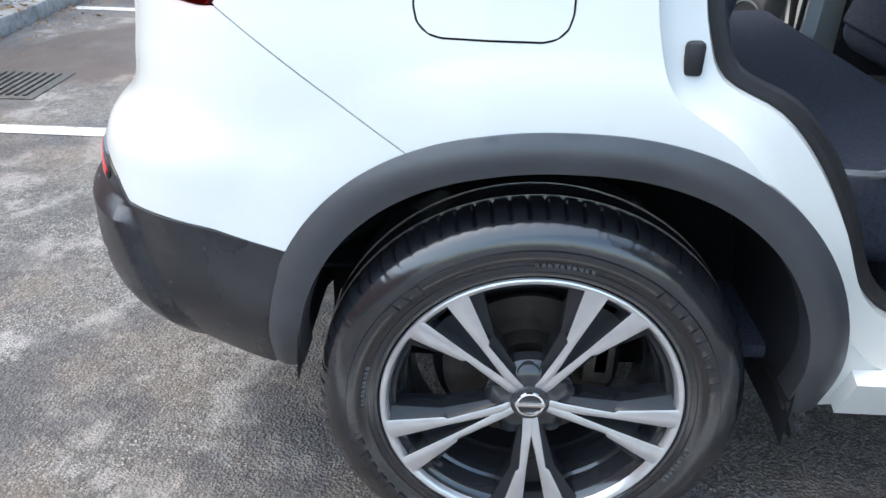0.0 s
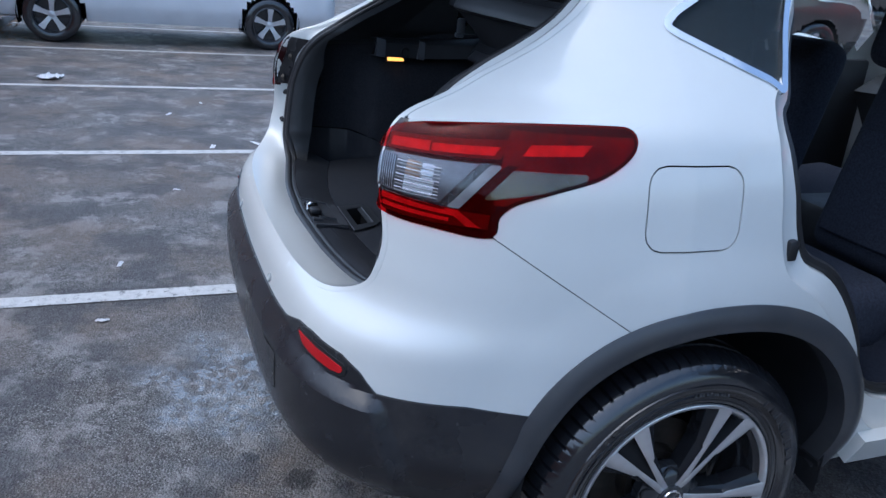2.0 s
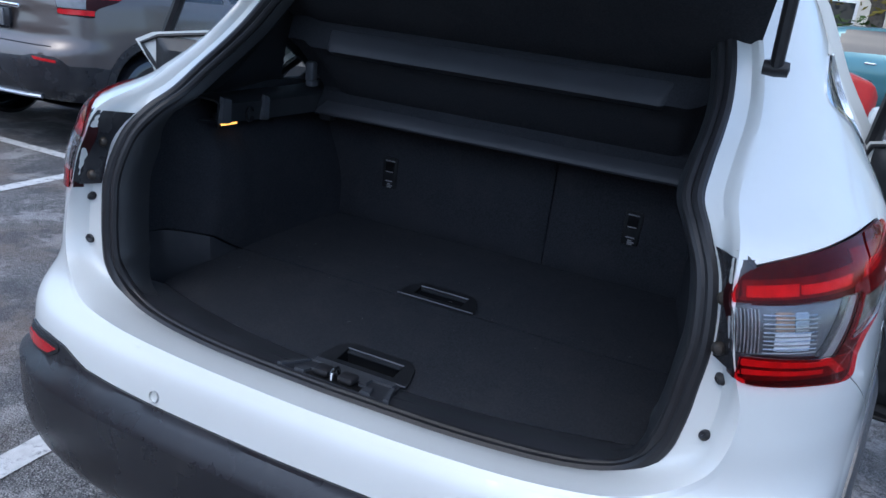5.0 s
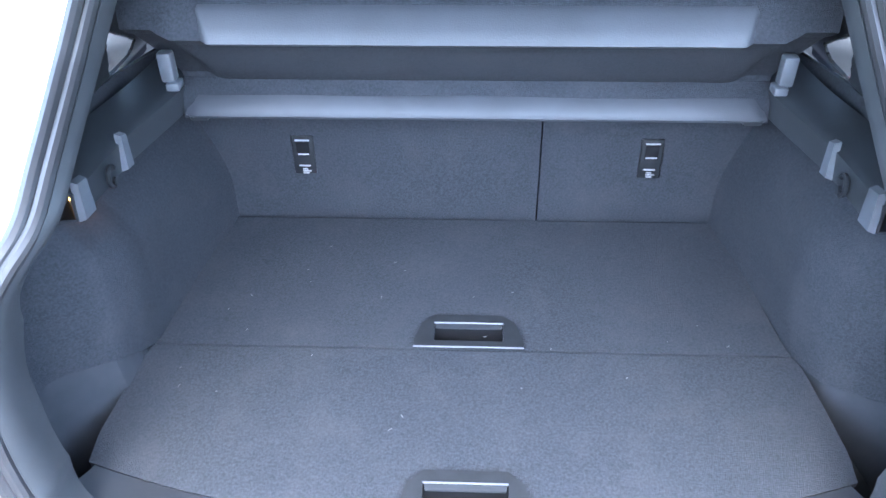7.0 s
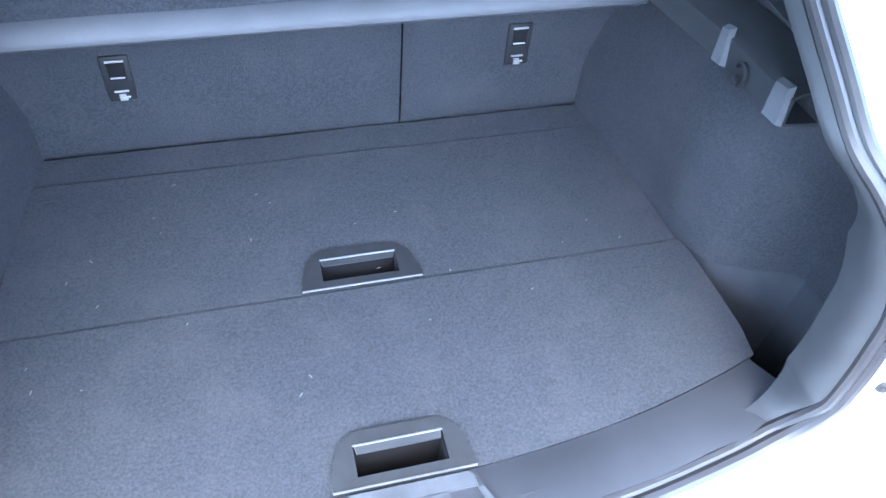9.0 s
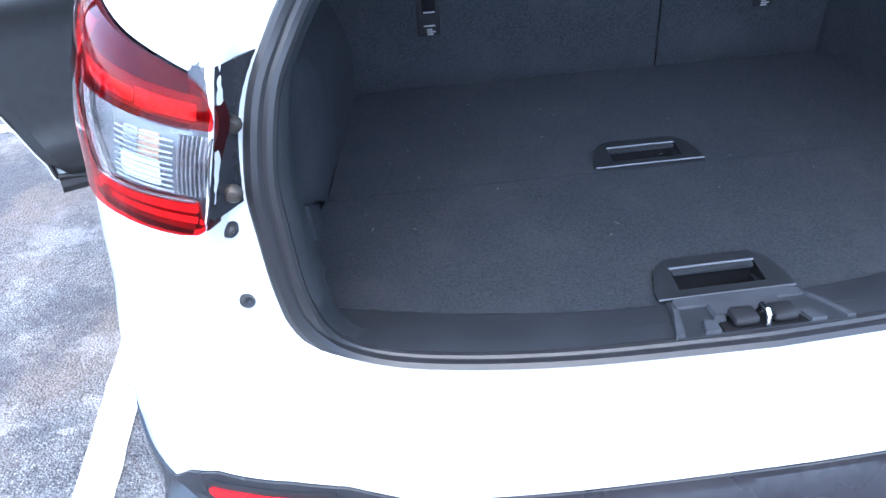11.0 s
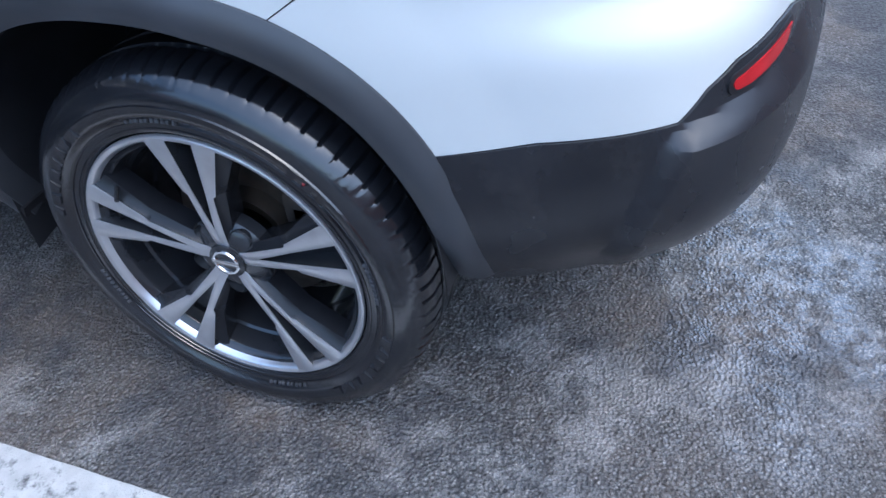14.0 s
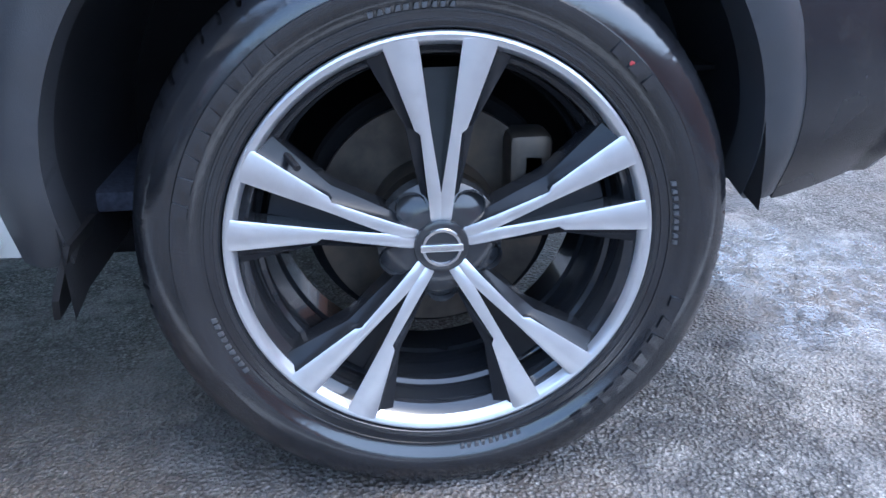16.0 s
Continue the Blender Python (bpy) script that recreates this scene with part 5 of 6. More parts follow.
# tailgate, raised
gate = empty("tailgate", "", "", None)
gate.parent = car
GO = np.array([0, -.145, 1.575])
gd, gn = np.array([0, -.955, .30]), np.array([0, .30, .955])
gp = lambda x, l, h: GO + np.array([x, 0, 0]) + gd * l + gn * h
gw = lambda l: np.interp(l, [0, .25, .5, .75, .95], [.56, .60, .64, .64, .60])
V, F = sheet(lambda u, v: gp((2 * u - 1) * gw(v * .95), v * .95, .06 + .02 * (1 - (2 * u - 1) ** 2) - .06 * max(0, v - .6)), np.linspace(0, 1, 21), np.linspace(0, 1, 15), .012)
link("gate_skin", V, F, WHITE, gate, "white tailgate skin")
V, F = sheet(lambda u, v: gp((2 * u - 1) * (gw(v * .93) - .05), .03 + v * .88, -.015 + .012 * math.sin(u * 9.4) * 0 - .02 * math.sin(v * 3.1)), np.linspace(0, 1, 17), np.linspace(0, 1, 13), .01)
link("gate_lining", V, F, TRIM, gate, "black plastic tailgate lining")
for s in (1, -1):
    V, F = tube([gp(s * (float(gw(l)) - .02), l, .02) for l in np.linspace(0, .95, 16)], .035, seg=8)
    link("gate_edge", V, F, WHITE, gate)
    a, b = np.array([s * .592, -.30, 1.363]), gp(s * .60, .42, -.01)
    V, F = tube([a, a + (b - a) * .55], .011, seg=10)
    st_ = link("gas_strut", V, F, RUBBER, car, "black gas strut")
    V, F = tube([a + (b - a) * .5, b], .005, seg=8)
    link("strut_rod", V, F, CHROME, st_)
    V, F = revolve([(-.02, .012), (0, .014), (.02, .012), (.022, .001)], 12, lambda p, q, r: (s * (.592 + p), -.30 + q, 1.363 + r))
    link("strut_ball", V, F, RUBBER, st_)

# rear doors, wide open on their hinges
HINGE_Y, HINGE_X, SWING = 1.0, .865, 68


def door(s):
    d = empty("rear_door", "", "", None)
    d.parent = car
    ca, sa = math.cos(radians(SWING)), math.sin(radians(SWING))

    def to3(l, h, z):
        """l: along the door from the hinge; h: towards the door's inner face."""
        # closed, the door runs to -y with its inner face towards the middle of the car
        return (s * (HINGE_X + l * sa - h * ca * 1.0), HINGE_Y - l * ca - h * sa * 1.0, z)
    out = curve_pts([(0, .345), (.50, .345), (.56, .40), (.62, .55), (.70, .72), (.84, .86), (.90, 1.0), (.90, 1.13), (.0, 1.13)], 3, True)
    wz = lambda z: (hermite(np.array(z), ZK, WK) - .868)
    def plate(o, h0, h1):
        o = [(float(p[0]), float(p[1])) for p in o]
        n = len(o)
        c = np.mean(o, axis=0)
        vs, fs = [], []
        for h in (h0, h1):
            vs += [to3(p[0], h, p[1]) for p in o]
        fs = [tuple(range(n)), tuple(range(2 * n - 1, n - 1, -1))] + [(i, i + n, (i + 1) % n + n, (i + 1) % n) for i in range(n)]
        return vs, fs
    V, F = plate(out, -.0, .06)
    link("door_shell", V, F, WHITE, d, "white door shell", smooth=False)
    inner = [(np.array(p) - np.array([.42, .75])) * .93 + np.array([.42, .765]) for p in out]
    def lining(u, v):
        # grid over the lining, clipped to the outline's width at each height
        z = .358 + .762 * v
        l0 = .02
        l1 = np.interp(z, [.36, .42, .55, .72, .86, 1.0, 1.13], [.505, .56, .612, .692, .83, .885, .885])
        l = l0 + (l1 - l0) * u
        e = min(u, 1 - u, v, 1 - v)
        h = .065 + .035 * min(1, e / .06)
        h += .030 * math.exp(-((z - .86) / .045) ** 2) * np.clip((u - .05) / .2, 0, 1)         # arm rest
        h += .022 * float(np.clip((.150 - math.hypot(l - .135, z - .565)) / .045, 0, 1)) ** 1.5                # speaker pod
        h += .020 * math.exp(-((z - .46) / .05) ** 2) * np.clip((l - .25) / .1, 0, 1)
        return to3(l, h, z)
    V, F = sheet(lining, np.linspace(0, 1, 50), np.linspace(0, 1, 50))
    ln = link("door_lining", V, F if s < 0 else [f[::-1] for f in F], TRIM, d, "black moulded door lining")
    V, F = revolve([(.118, .001), (.122, .05), (.120, .082), (.126, .088), (.122, .094), (.10, .098)], 40, lambda a, p, q: to3(.135 + p, a, .565 + q))
    link("speaker_cover", V, F, TRIM, ln, "round speaker cover")
    V, F = tube([to3(.30, .135, .905), to3(.40, .140, .907), to3(.52, .135, .905)], .006, seg=8)
    link("pull_handle", V, F, CHROME, ln)
    boxpart("window_switch", to3(.45, .130, .895), (.05, .03, .012), RUBBER, ln, .004)
    # lower rubber strip and white step edge
    V, F = tube([to3(l, .045, .335) for l in np.linspace(.0, .54, 12)], .032, seg=10, flat=.9)
    link("door_strip", V, F, RUBBER, d, "black strip along the door's foot")
    # seal round the inner face
    V, F = tube([to3(float(p[0]) * .96 + .012, .066, (float(p[1]) - .75) * .97 + .75) for p in out], .008, closed=True, seg=6)
    link("door_seal", V, F, RUBBER, d)
    # window frame and pane
    fr = curve_pts([(.0, 1.12), (.04, 1.30), (.10, 1.47), (.22, 1.515), (.55, 1.50), (.72, 1.40), (.80, 1.24), (.86, 1.12)], 5)
    tilt = lambda z: .30 * (z - 1.12)
    V, F = tube([to3(float(l), .03 + tilt(z), float(z)) for l, z in fr], .022, seg=8)
    link("window_frame", V, F, RUBBER, d, "black window frame")
    P = [to3(float(l), .03 + tilt(z), float(z)) for l, z in fr]
    link("window_pane", P, [tuple(range(len(P)))], PANE, d).visible_shadow = False
    # hinges and check strap
    for z in (.55, .90):
        bm = bmesh.new()
        box(bm, to3(-.02, .04, z), (.06, .06, .07), .01)
        part("hinge", bm, WHITE, d)
    V, F = tube([to3(-.01, .05, .72), to3(.06, .10, .72)], .012, seg=8)
    link("check_strap", V, F, RUBBER, d)
    return d


for s in (1, -1):
    door(s)
    # door opening: painted jamb, rubber seal, pillar, sill
    loop = [(float(a), float(b)) for a, b in DOOR]
    cy, cz = .55, .95
    P = []
    for y, z in loop:
        x = float(hermite(np.array(z), ZK, WK))
        t = 1 / math.hypot(cy - y, cz - z)
        v = ((cy - y) * t, (cz - z) * t)
        for dep, sh in ((0, 0), (.012, .006), (.025, .030), (.035, .068), (.065, .078)):
            P.append((s * (x - dep), y + v[0] * sh, z + v[1] * sh))
    n = len(loop)
    F = [(i * 5 + j, (i + 1) % n * 5 + j, (i + 1) % n * 5 + j + 1, i * 5 + j + 1) for i in range(n) for j in range(4)]
    V, F = thicken(np.array(P), F if s > 0 else [f[::-1] for f in F], thick=.003)
    link("door_jamb", V, F, WHITE, car, "white painted door jamb")
    P = []
    for y, z in loop:
        x = float(hermite(np.array(z), ZK, WK))
        t = 1 / math.hypot(cy - y, cz - z)
        P.append((s * (x - .060), y + (cy - y) * t * .086, z + (cz - z) * t * .086))
    V, F = tube(P, .014, closed=True, seg=8)
    link("door_seal", V, F, RUBBER, car, "black rubber door seal")
    # latch striker on the jamb
    bm = bmesh.new()
    box(bm, (s * .852, .165, .905), (.024, .026, .044), .006)
    stk = part("door_striker", bm, RUBBER, car)
    # centre pillar and front door skin
    V, F = sheet(lambda u, v: (s * (float(hermite(np.array(.42 + v * 1.12), ZK, WK)) - .004), 1.0 + u * .10 - .08 * max(0, v - .6), .42 + v * 1.12), np.linspace(0, 1, 5), np.linspace(0, 1, 20), .03 * s)
    link("centre_pillar", V, F, WHITE, car)
    boxpart("pillar_lining", (s * .685, 1.02, 1.27), (.04, .15, .62), PILLARGREY, car, .02, Matrix.Rotation(-s * .5, 3, "Y"))
    V, F = sheet(lambda u, v: (s * (float(hermite(np.array(.362 + v * .08), ZK, WK)) + .004), .484 + u * 1.79, .362 + v * .08), np.linspace(0, 1, 24), np.linspace(0, 1, 6), .03 * s)
    link("rocker_panel", V, F, WHITE, car, "white painted side sill")

# rear bench and front seats
def cushion(name, c, sz, m, parent, label, bev=.05):
    bm = bmesh.new()
    box(bm, (0, 0, 0), sz, bev, None, 4)
    for v in bm.verts:
        v.co += Vector((0, 0, .008)) * noise.noise(v.co * 6)
    ob = part(name, bm, CLOTH, parent, label)
    ob.matrix_basis = Matrix.Translation(c) @ m
    return ob


RX = lambda a: Matrix.Rotation(radians(a), 4, "X")
bench = cushion("rear_seat_cushion", (0, .635, .585), (1.30, .37, .20), RX(4), car, "dark blue-grey cloth rear seat cushion", .06)
for s in (1, -1):
    V, F = tube([(s * .69, .44, .690), (s * .66, .55, .676), (s * .55, .70, .645)], .007, seg=6)
    link("seat_piping", V, F, SATIN, car)
for x0, w in ((-.185, .63), (.315, .36)):
    cushion("rear_seat_backrest", (x0, .265, .93), (w, .15, .58), RX(-12), car, "dark cloth rear backrest", .05)
for s in (1, -1):
    x = s * .35
    cushion("front_seat_back", (x, 1.13, .91), (.47, .16, .66), RX(-14), car, "dark cloth front seat back", .07)
    cushion("seat_pocket", (x, 1.03, .84), (.36, .03, .34), RX(-14), car, "map pocket on the seat back", .012)
    cushion("front_headrest", (x, .97, 1.30), (.24, .11, .20), RX(-10), car, "dark cloth headrest", .05)
    cushion("front_seat_cushion", (x, 1.50, .58), (.50, .54, .18), RX(6), car, "dark cloth front seat cushion", .06)
    for xx in (-.06, .06):
        V, F = tube([(x + xx, 1.04, 1.18), (x + xx, .99, 1.29)], .006, seg=6)
        link("headrest_post", V, F, CHROME, car)
for x, w in ((-.42, .27), (.42, .27)):
    cushion("rear_headrest", (x, .18, 1.25), (w, .10, .12), RX(-10), car, "dark cloth headrest", .04)
boxpart("cabin_floor", (0, 1.3, .36), (1.45, 2.1, .03), CLOTH, car, .01)
V, F = sheet(lambda u, v: (-.70 + 1.4 * u, 1.95 + .35 * v, .98 + .10 * math.sin(v * 2.2) + .015 * math.sin(u * 6)), np.linspace(0, 1, 13), np.linspace(0, 1, 7), -.3)
link("dashboard", V, F, TRIM, car, "dark dashboard")
V, F = tube([(.37 + .18 * math.cos(a), 1.80 - .06 * math.sin(a), .98 + .17 * math.sin(a)) for a in np.linspace(0, 6.28, 40)[:-1]], .014, closed=True, seg=8)
sw = link("steering_wheel", V, F, TRIM, car, "black steering wheel")
boxpart("wheel_boss", (.37, 1.80, .98), (.16, .05, .09), TRIM, sw, .02)
boxpart("centre_console", (0, 1.55, .56), (.22, .9, .30), TRIM, car, .03)

# ---- parked cars: one shape, lofted along its length ----
def paint(name, c, metal=.4):
    return mat(name, c, .28, metal=metal, coat=.8, vary=.06, scale=3)


LZ = np.array([-.82, -.78, -.70, -.60, -.45, -.25, .0, .4, 1.0, 1.5, 1.8, 2.1, 2.45, 2.9, 3.3, 3.5, 3.58])
TOPZ = np.array([.66, .80, 1.02, 1.10, 1.30, 1.46, 1.55, 1.59, 1.60, 1.57, 1.46, 1.25, 1.03, .97, .90, .80, .68])
HALF = np.array([.62, .72, .79, .82, .85, .87, .888, .888, .888, .888, .888, .888, .888, .87, .83, .76, .62])


def shell(c, ys, paint_mat, trim_mat, low_roof, glass):
    """The lofted body between the stations ys, with openings for the wheels. Returns the cross sections."""
    nseg = 30

    def section(y):
        top = float(hermite(np.array(y), LZ, TOPZ))
        top = top - low_roof * np.clip((top - 1.0) / .55, 0, 1)
        hw = float(hermite(np.array(y), LZ, HALF))
        pts, xe = [], 0
        for k in range(nseg + 1):
            t = k / nseg
            if t <= .72:
                z = .27 + (top - .03 - .27) * t / .72
                zz = z + low_roof * np.clip((z - 1.0) / .5, 0, 1)
                x = xe = hw * float(hermite(np.array(min(max(zz, .26), 1.56)), ZK, WK)) / .888
            else:
                q = (t - .72) / .28
                x, z = xe * math.cos(q * math.pi / 2) ** .8, top - .03 + .03 * math.sin(q * math.pi / 2)
            pts.append((x, z))
        return pts
    secs = [section(y) for y in ys]
    n = nseg + 1
    V = []
    for s in (1, -1):
        for y, sec in zip(ys, secs):
            V += [(s * x, y, z) for x, z in sec]
    half = len(ys) * n
    groups = {}
    for si in (0, 1):
        for i in range(len(ys) - 1):
            for j in range(n - 1):
                f = [si * half + q for q in (i * n + j, i * n + j + 1, (i + 1) * n + j + 1, (i + 1) * n + j)]
                x, y, z = np.abs(np.mean([V[q] for q in f], axis=0)) * np.array([1, np.sign(np.mean([V[q][1] for q in f])), 1])
                zr = z + low_roof * np.clip((z - 1.05) / .5, 0, 1)
                if any((y - wy) ** 2 + (z - .335) ** 2 < .385 ** 2 for wy in (0, 2.646)) and x > .6 and z < .75:
                    continue
                side_glass = 1.14 < zr < 1.50 and -.10 < y < 2.05 and not .98 < y < 1.06 and zr < 1.14 + (2.2 - y) * .85 and zr < 1.22 + (y + .2) * .8
                screen = (1.75 < y < 2.42 and zr > 1.06 and x < .62) or (-.62 < y < -.28 and zr > 1.10 and x < .56)
                if side_glass:
                    g = ("side_window", si, y > 1.02)
                elif screen:
                    g = ("windscreen" if y > 0 else "rear_window", 0, 0)
                elif trim_mat and (z < .40 or (z < .60 and y < -.45)):
                    g = ("lower_cladding", si, 0 if y < 0 else 1 if y < 2.646 else 2)
                else:
                    g = ("body", 0, 0)
                groups.setdefault(g, []).append(tuple(f) if si else tuple(f[::-1]))
    for g, fs in groups.items():
        used = sorted({i for f in fs for i in f})
        idx = {o: k for k, o in enumerate(used)}
        ob = link(g[0], [V[i] for i in used], [tuple(idx[i] for i in f) for f in fs], {"body": paint_mat, "lower_cladding": trim_mat}.get(g[0], glass), c)
        if glass is PANE and "wind" in g[0]:
            ob.visible_shadow = False
    return secs


def car_wheels(c, places):
    for wx, wy in places:
        s = 1 if wx > 0 else -1
        to3 = lambda a, p, q: (wx + s * a, wy + p, .335 + q)
        V2, F2 = revolve([(.075, .225), (.085, .25), (.085, .29), (.07, .32), (.04, .333), (-.1, .333), (-.12, .3)], 48, to3)
        ty = link("tyre", V2, F2, TYRE, c)
        V2, F2 = revolve([(.078, .226), (.082, .215), (.07, .205), (-.02, .19), (-.02, .002)], 40, to3)
        link("rim", V2, F2, GLOSS, ty)
        for k in range(5):
            th = radians(72 * k + 15)
            V2 = []
            for r, w, h in ((.03, .026, .06), (.12, .028, .072), (.21, .042, .074)):
                for sg in (-1, 1):
                    a = sg * w
                    V2.append(to3(h, r * math.cos(th) - a * math.sin(th), r * math.sin(th) + a * math.cos(th)))
            V2, F2 = thicken(np.array(V2), [(0, 1, 3, 2), (2, 3, 5, 4)] if s < 0 else [(2, 3, 1, 0), (4, 5, 3, 2)], thick=.015)
            link("spoke", V2, F2, ALLOY, ty)
        V2, F2 = revolve([(.06, .04), (.076, .036), (.08, .001)], 20, to3)
        link("hub_cap", V2, F2, ALLOY, ty)
        P, F2 = revolve([(.06, .40), (-.25, .39)], 40, to3)
        link("wheel_liner", P, [f for f in F2 if np.mean([P[i][2] for i in f]) > .2], DARK, ty)


def front_details(c, paint_mat):
    for s in (1, -1):
        V2, F2 = sheet(lambda u, v: (s * (.50 + .30 * u), 3.47 - .22 * u ** 2, .74 + .10 * v + .04 * u), np.linspace(0, 1, 9), np.linspace(0, 1, 4), .02)
        link("head_lamp", V2, F2, REFLECTOR, c)
        boxpart("mirror", (s * .96, 1.92, 1.10), (.16, .10, .12), paint_mat, c, .03)
        boxpart("door_handle", (s * .885, 1.25, .99), (.03, .17, .03), CHROME, c, .008)


def parked_car(name, label, m, paint_mat, trim_mat, lamp_mat, low_roof=0.0):
    c = empty(name, label, "car", m, "parked cars")
    ys = np.unique(np.concatenate([np.linspace(-.82, -.5, 14), np.linspace(-.5, 2.4, 50), np.linspace(2.4, 3.58, 24)]))
    secs = shell(c, ys, paint_mat, trim_mat, low_roof, GLASS)
    # end caps
    for i in (0, len(ys) - 1):
        P = [(x, ys[i], z) for x, z in secs[i]] + [(-x, ys[i], z) for x, z in secs[i][::-1]]
        link("end_panel", P, [tuple(range(len(P)))], trim_mat or paint_mat, c)
    P, F = sheet(lambda u, v: (-.8 + 1.6 * u, -.7 + 4.1 * v, .30), [0, .5, 1], [0, .5, 1])
    link("underbody", P, F, DARK, c)
    # lamps, bumper reflectors, plate bar
    for s in (1, -1):
        V2, F2 = sheet(lambda u, v: (s * (.50 + .33 * u), -.735 + .02 + .20 * u ** 2.4 - .012, .95 + .14 * v + .02 * u), np.linspace(0, 1, 9), np.linspace(0, 1, 4), .03)
        link("tail_lamp", V2, F2, lamp_mat, c)
        boxpart("bumper_reflector", (s * .62, -.795, .60), (.15, .02, .03), BRIGHTRED, c, .006)
        boxpart("door_handle", (s * .885, .55, .99), (.03, .17, .03), CHROME, c, .008)
    boxpart("number_plate", (0, -.800, .80), (.52, .012, .11), GREYLENS, c, .003)
    front_details(c, paint_mat)
    car_wheels(c, ((.80, 0), (-.80, 0), (.80, 2.646), (-.80, 2.646)))
    return c


def parked_crossover(label, m, paint_mat):
    """The same model as the white car, shut: its tail follows the same skin."""
    c = empty("car", label, "car", m, "parked cars")
    win = poly_dist([(0, 1.13), (.55, 1.13), (.60, 1.16), (.545, 1.30), (.47, 1.44), (.40, 1.47), (-.40, 1.47), (-.47, 1.44), (-.545, 1.30), (-.60, 1.16), (-.55, 1.13)])
    side_win = poly_dist([(-.09, 1.31), (.0, 1.39), (.30, 1.48), (.95, 1.50), (.98, 1.16), (.12, 1.17)])
    skin_panel("body", -2.6, 2.6, .36, 1.555, lambda x, y, z: low(arch(0)(x, y, z), z - black_top(x, y), np.where(y < -.12, win(x, z), 1), np.where(y > -.15, side_win(y, z), 1),
               np.where(y < -.15, lamp_keep(x, y, z), 1)), paint_mat, c, step=.022)
    skin_panel("rear_window", -1.2, 1.2, 1.08, 1.5, lambda x, y, z: np.where(y < -.12, -win(x, z), -1), GLASS, c, off=-.004, step=.02)
    skin_panel("lower_cladding", -2.0, 2.0, .35, .70, cladding, BLACK, c, off=.004, step=.02)
    for s, a0, a1 in SIDES:
        skin_panel("side_window", a0, a1, 1.1, 1.52, lambda x, y, z: np.where(y > -.15, -side_win(y, z), -1), GLASS, c, off=-.004, step=.02)
        skin_panel("wheel_arch_trim", a0, a1, .32, .85, arch_trim, BLACK, c, off=.01, thick=.03, step=.015)
        tl = skin_panel("tail_lamp", a0, a1, .92, 1.16, lambda x, y, z: -lamp_keep(x, y, z), DARKRED, c, off=.002, thick=.01, step=.012)
        ml = lambda x, y: plan_m(x, y)
        skin_panel("red_bar", a0, a1, .92, 1.16, lambda x, y, z: low(z - 1.065, 1.10 - z, -lamp_keep(x, y, z) - .004), BRIGHTRED, tl, off=.005, step=.01)
        skin_panel("red_bar", a0, a1, .92, 1.16, lambda x, y, z: low(z - .955, .988 - z, -lamp_keep(x, y, z) - .004), BRIGHTRED, tl, off=.005, step=.01)
        skin_panel("clear_lens", a0, a1, .92, 1.16, lambda x, y, z: low(z - .995, 1.058 - z, .83 - ml(x, y), -lamp_keep(x, y, z) - .004), GREYLENS, tl, off=.005, step=.01)
        rd2 = poly_dist([(.541, .668), (.698, .655), (.701, .638), (.568, .648)])
        skin_panel("bumper_reflector", *((-.95, -.40) if s > 0 else (.40, .95)), .60, .70, lambda x, y, z: np.where(y < -.3, -rd2(x, z), -1), BRIGHTRED, c, off=.010, step=.008)
    # gate seam, chrome strip, plate recess, silver lip
    V, F = tube([skin(a, .74) + np.array([0, -.002, 0]) for a in np.linspace(-.66, .66, 30)], .004, seg=6)
    link("gate_seam", V, F, RUBBER, c)
    boxpart("chrome_strip", (0, -.735, .975), (.84, .03, .028), CHROME, c, .006)
    boxpart("plate_recess", (0, -.722, .885), (.62, .02, .14), BLACK, c, .02)
    boxpart("number_plate", (0, -.735, .885), (.52, .012, .11), GREYLENS, c, .003)
    P = [skin(a, .40) + np.array([0, -.012, 0]) for a in np.linspace(-.62, .62, 30)]
    V, F = tube(P, .022, seg=8, flat=.7)
    link("silver_skid", V, F, SATIN, c)
    V, F = sheet(lambda u, v: (-.56 + 1.12 * u, -.13 + 1.25 * v, ROOF_Z(-.56 + 1.12 * u, -.13 + 1.25 * v)), np.linspace(0, 1, 13), np.linspace(0, 1, 9), .01)
    link("roof", V, F, paint_mat, c)
    shell(c, np.linspace(1.05, 3.58, 50), paint_mat, BLACK, 0, GLASS)
    P, F = sheet(lambda u, v: (-.8 + 1.6 * u, -.6 + 4.0 * v, .33), [0, .5, 1], [0, .5, 1])
    link("underbody", P, F, DARK, c)
    front_details(c, paint_mat)
    car_wheels(c, ((.80, 0), (-.80, 0), (.80, 2.646), (-.80, 2.646)))
    return c


# the front half of the white car, shut
shell(car, np.linspace(1.06, 3.58, 60), WHITE, BLACK, 0, PANE)
front_details(car, WHITE)
for s in (1, -1):
    boxpart("front_door_card", (s * .80, 1.60, .78), (.04, 1.0, .66), TRIM, car, .02)
boxpart("bulkhead", (0, 2.36, .66), (1.5, .04, .70), DARK, car, .01)
PW, PA, PB = paint("pearl_white", (.74, .76, .78), 0), paint("slate_paint", (.10, .13, .16)), paint("bronze_paint", (.11, .095, .09))
PR, PS, PT = paint("red_paint", (.45, .02, .02), .1), paint("silver_paint", (.50, .52, .54), .7), paint("teal_paint", (.06, .17, .20))
REARLAMP = mat("rear_lamp_red", (.40, .012, .02), .1, coat=1, vary=.2, scale=10)
parked_car("car", "white parked hatchback car with five-spoke alloy wheels", pose(-9.88, -2.10, 0), PW, None, REARLAMP, .10)
parked_crossover("dark slate parked crossover car with black lower trim", pose(-7.15, 2.72, 0), PA)
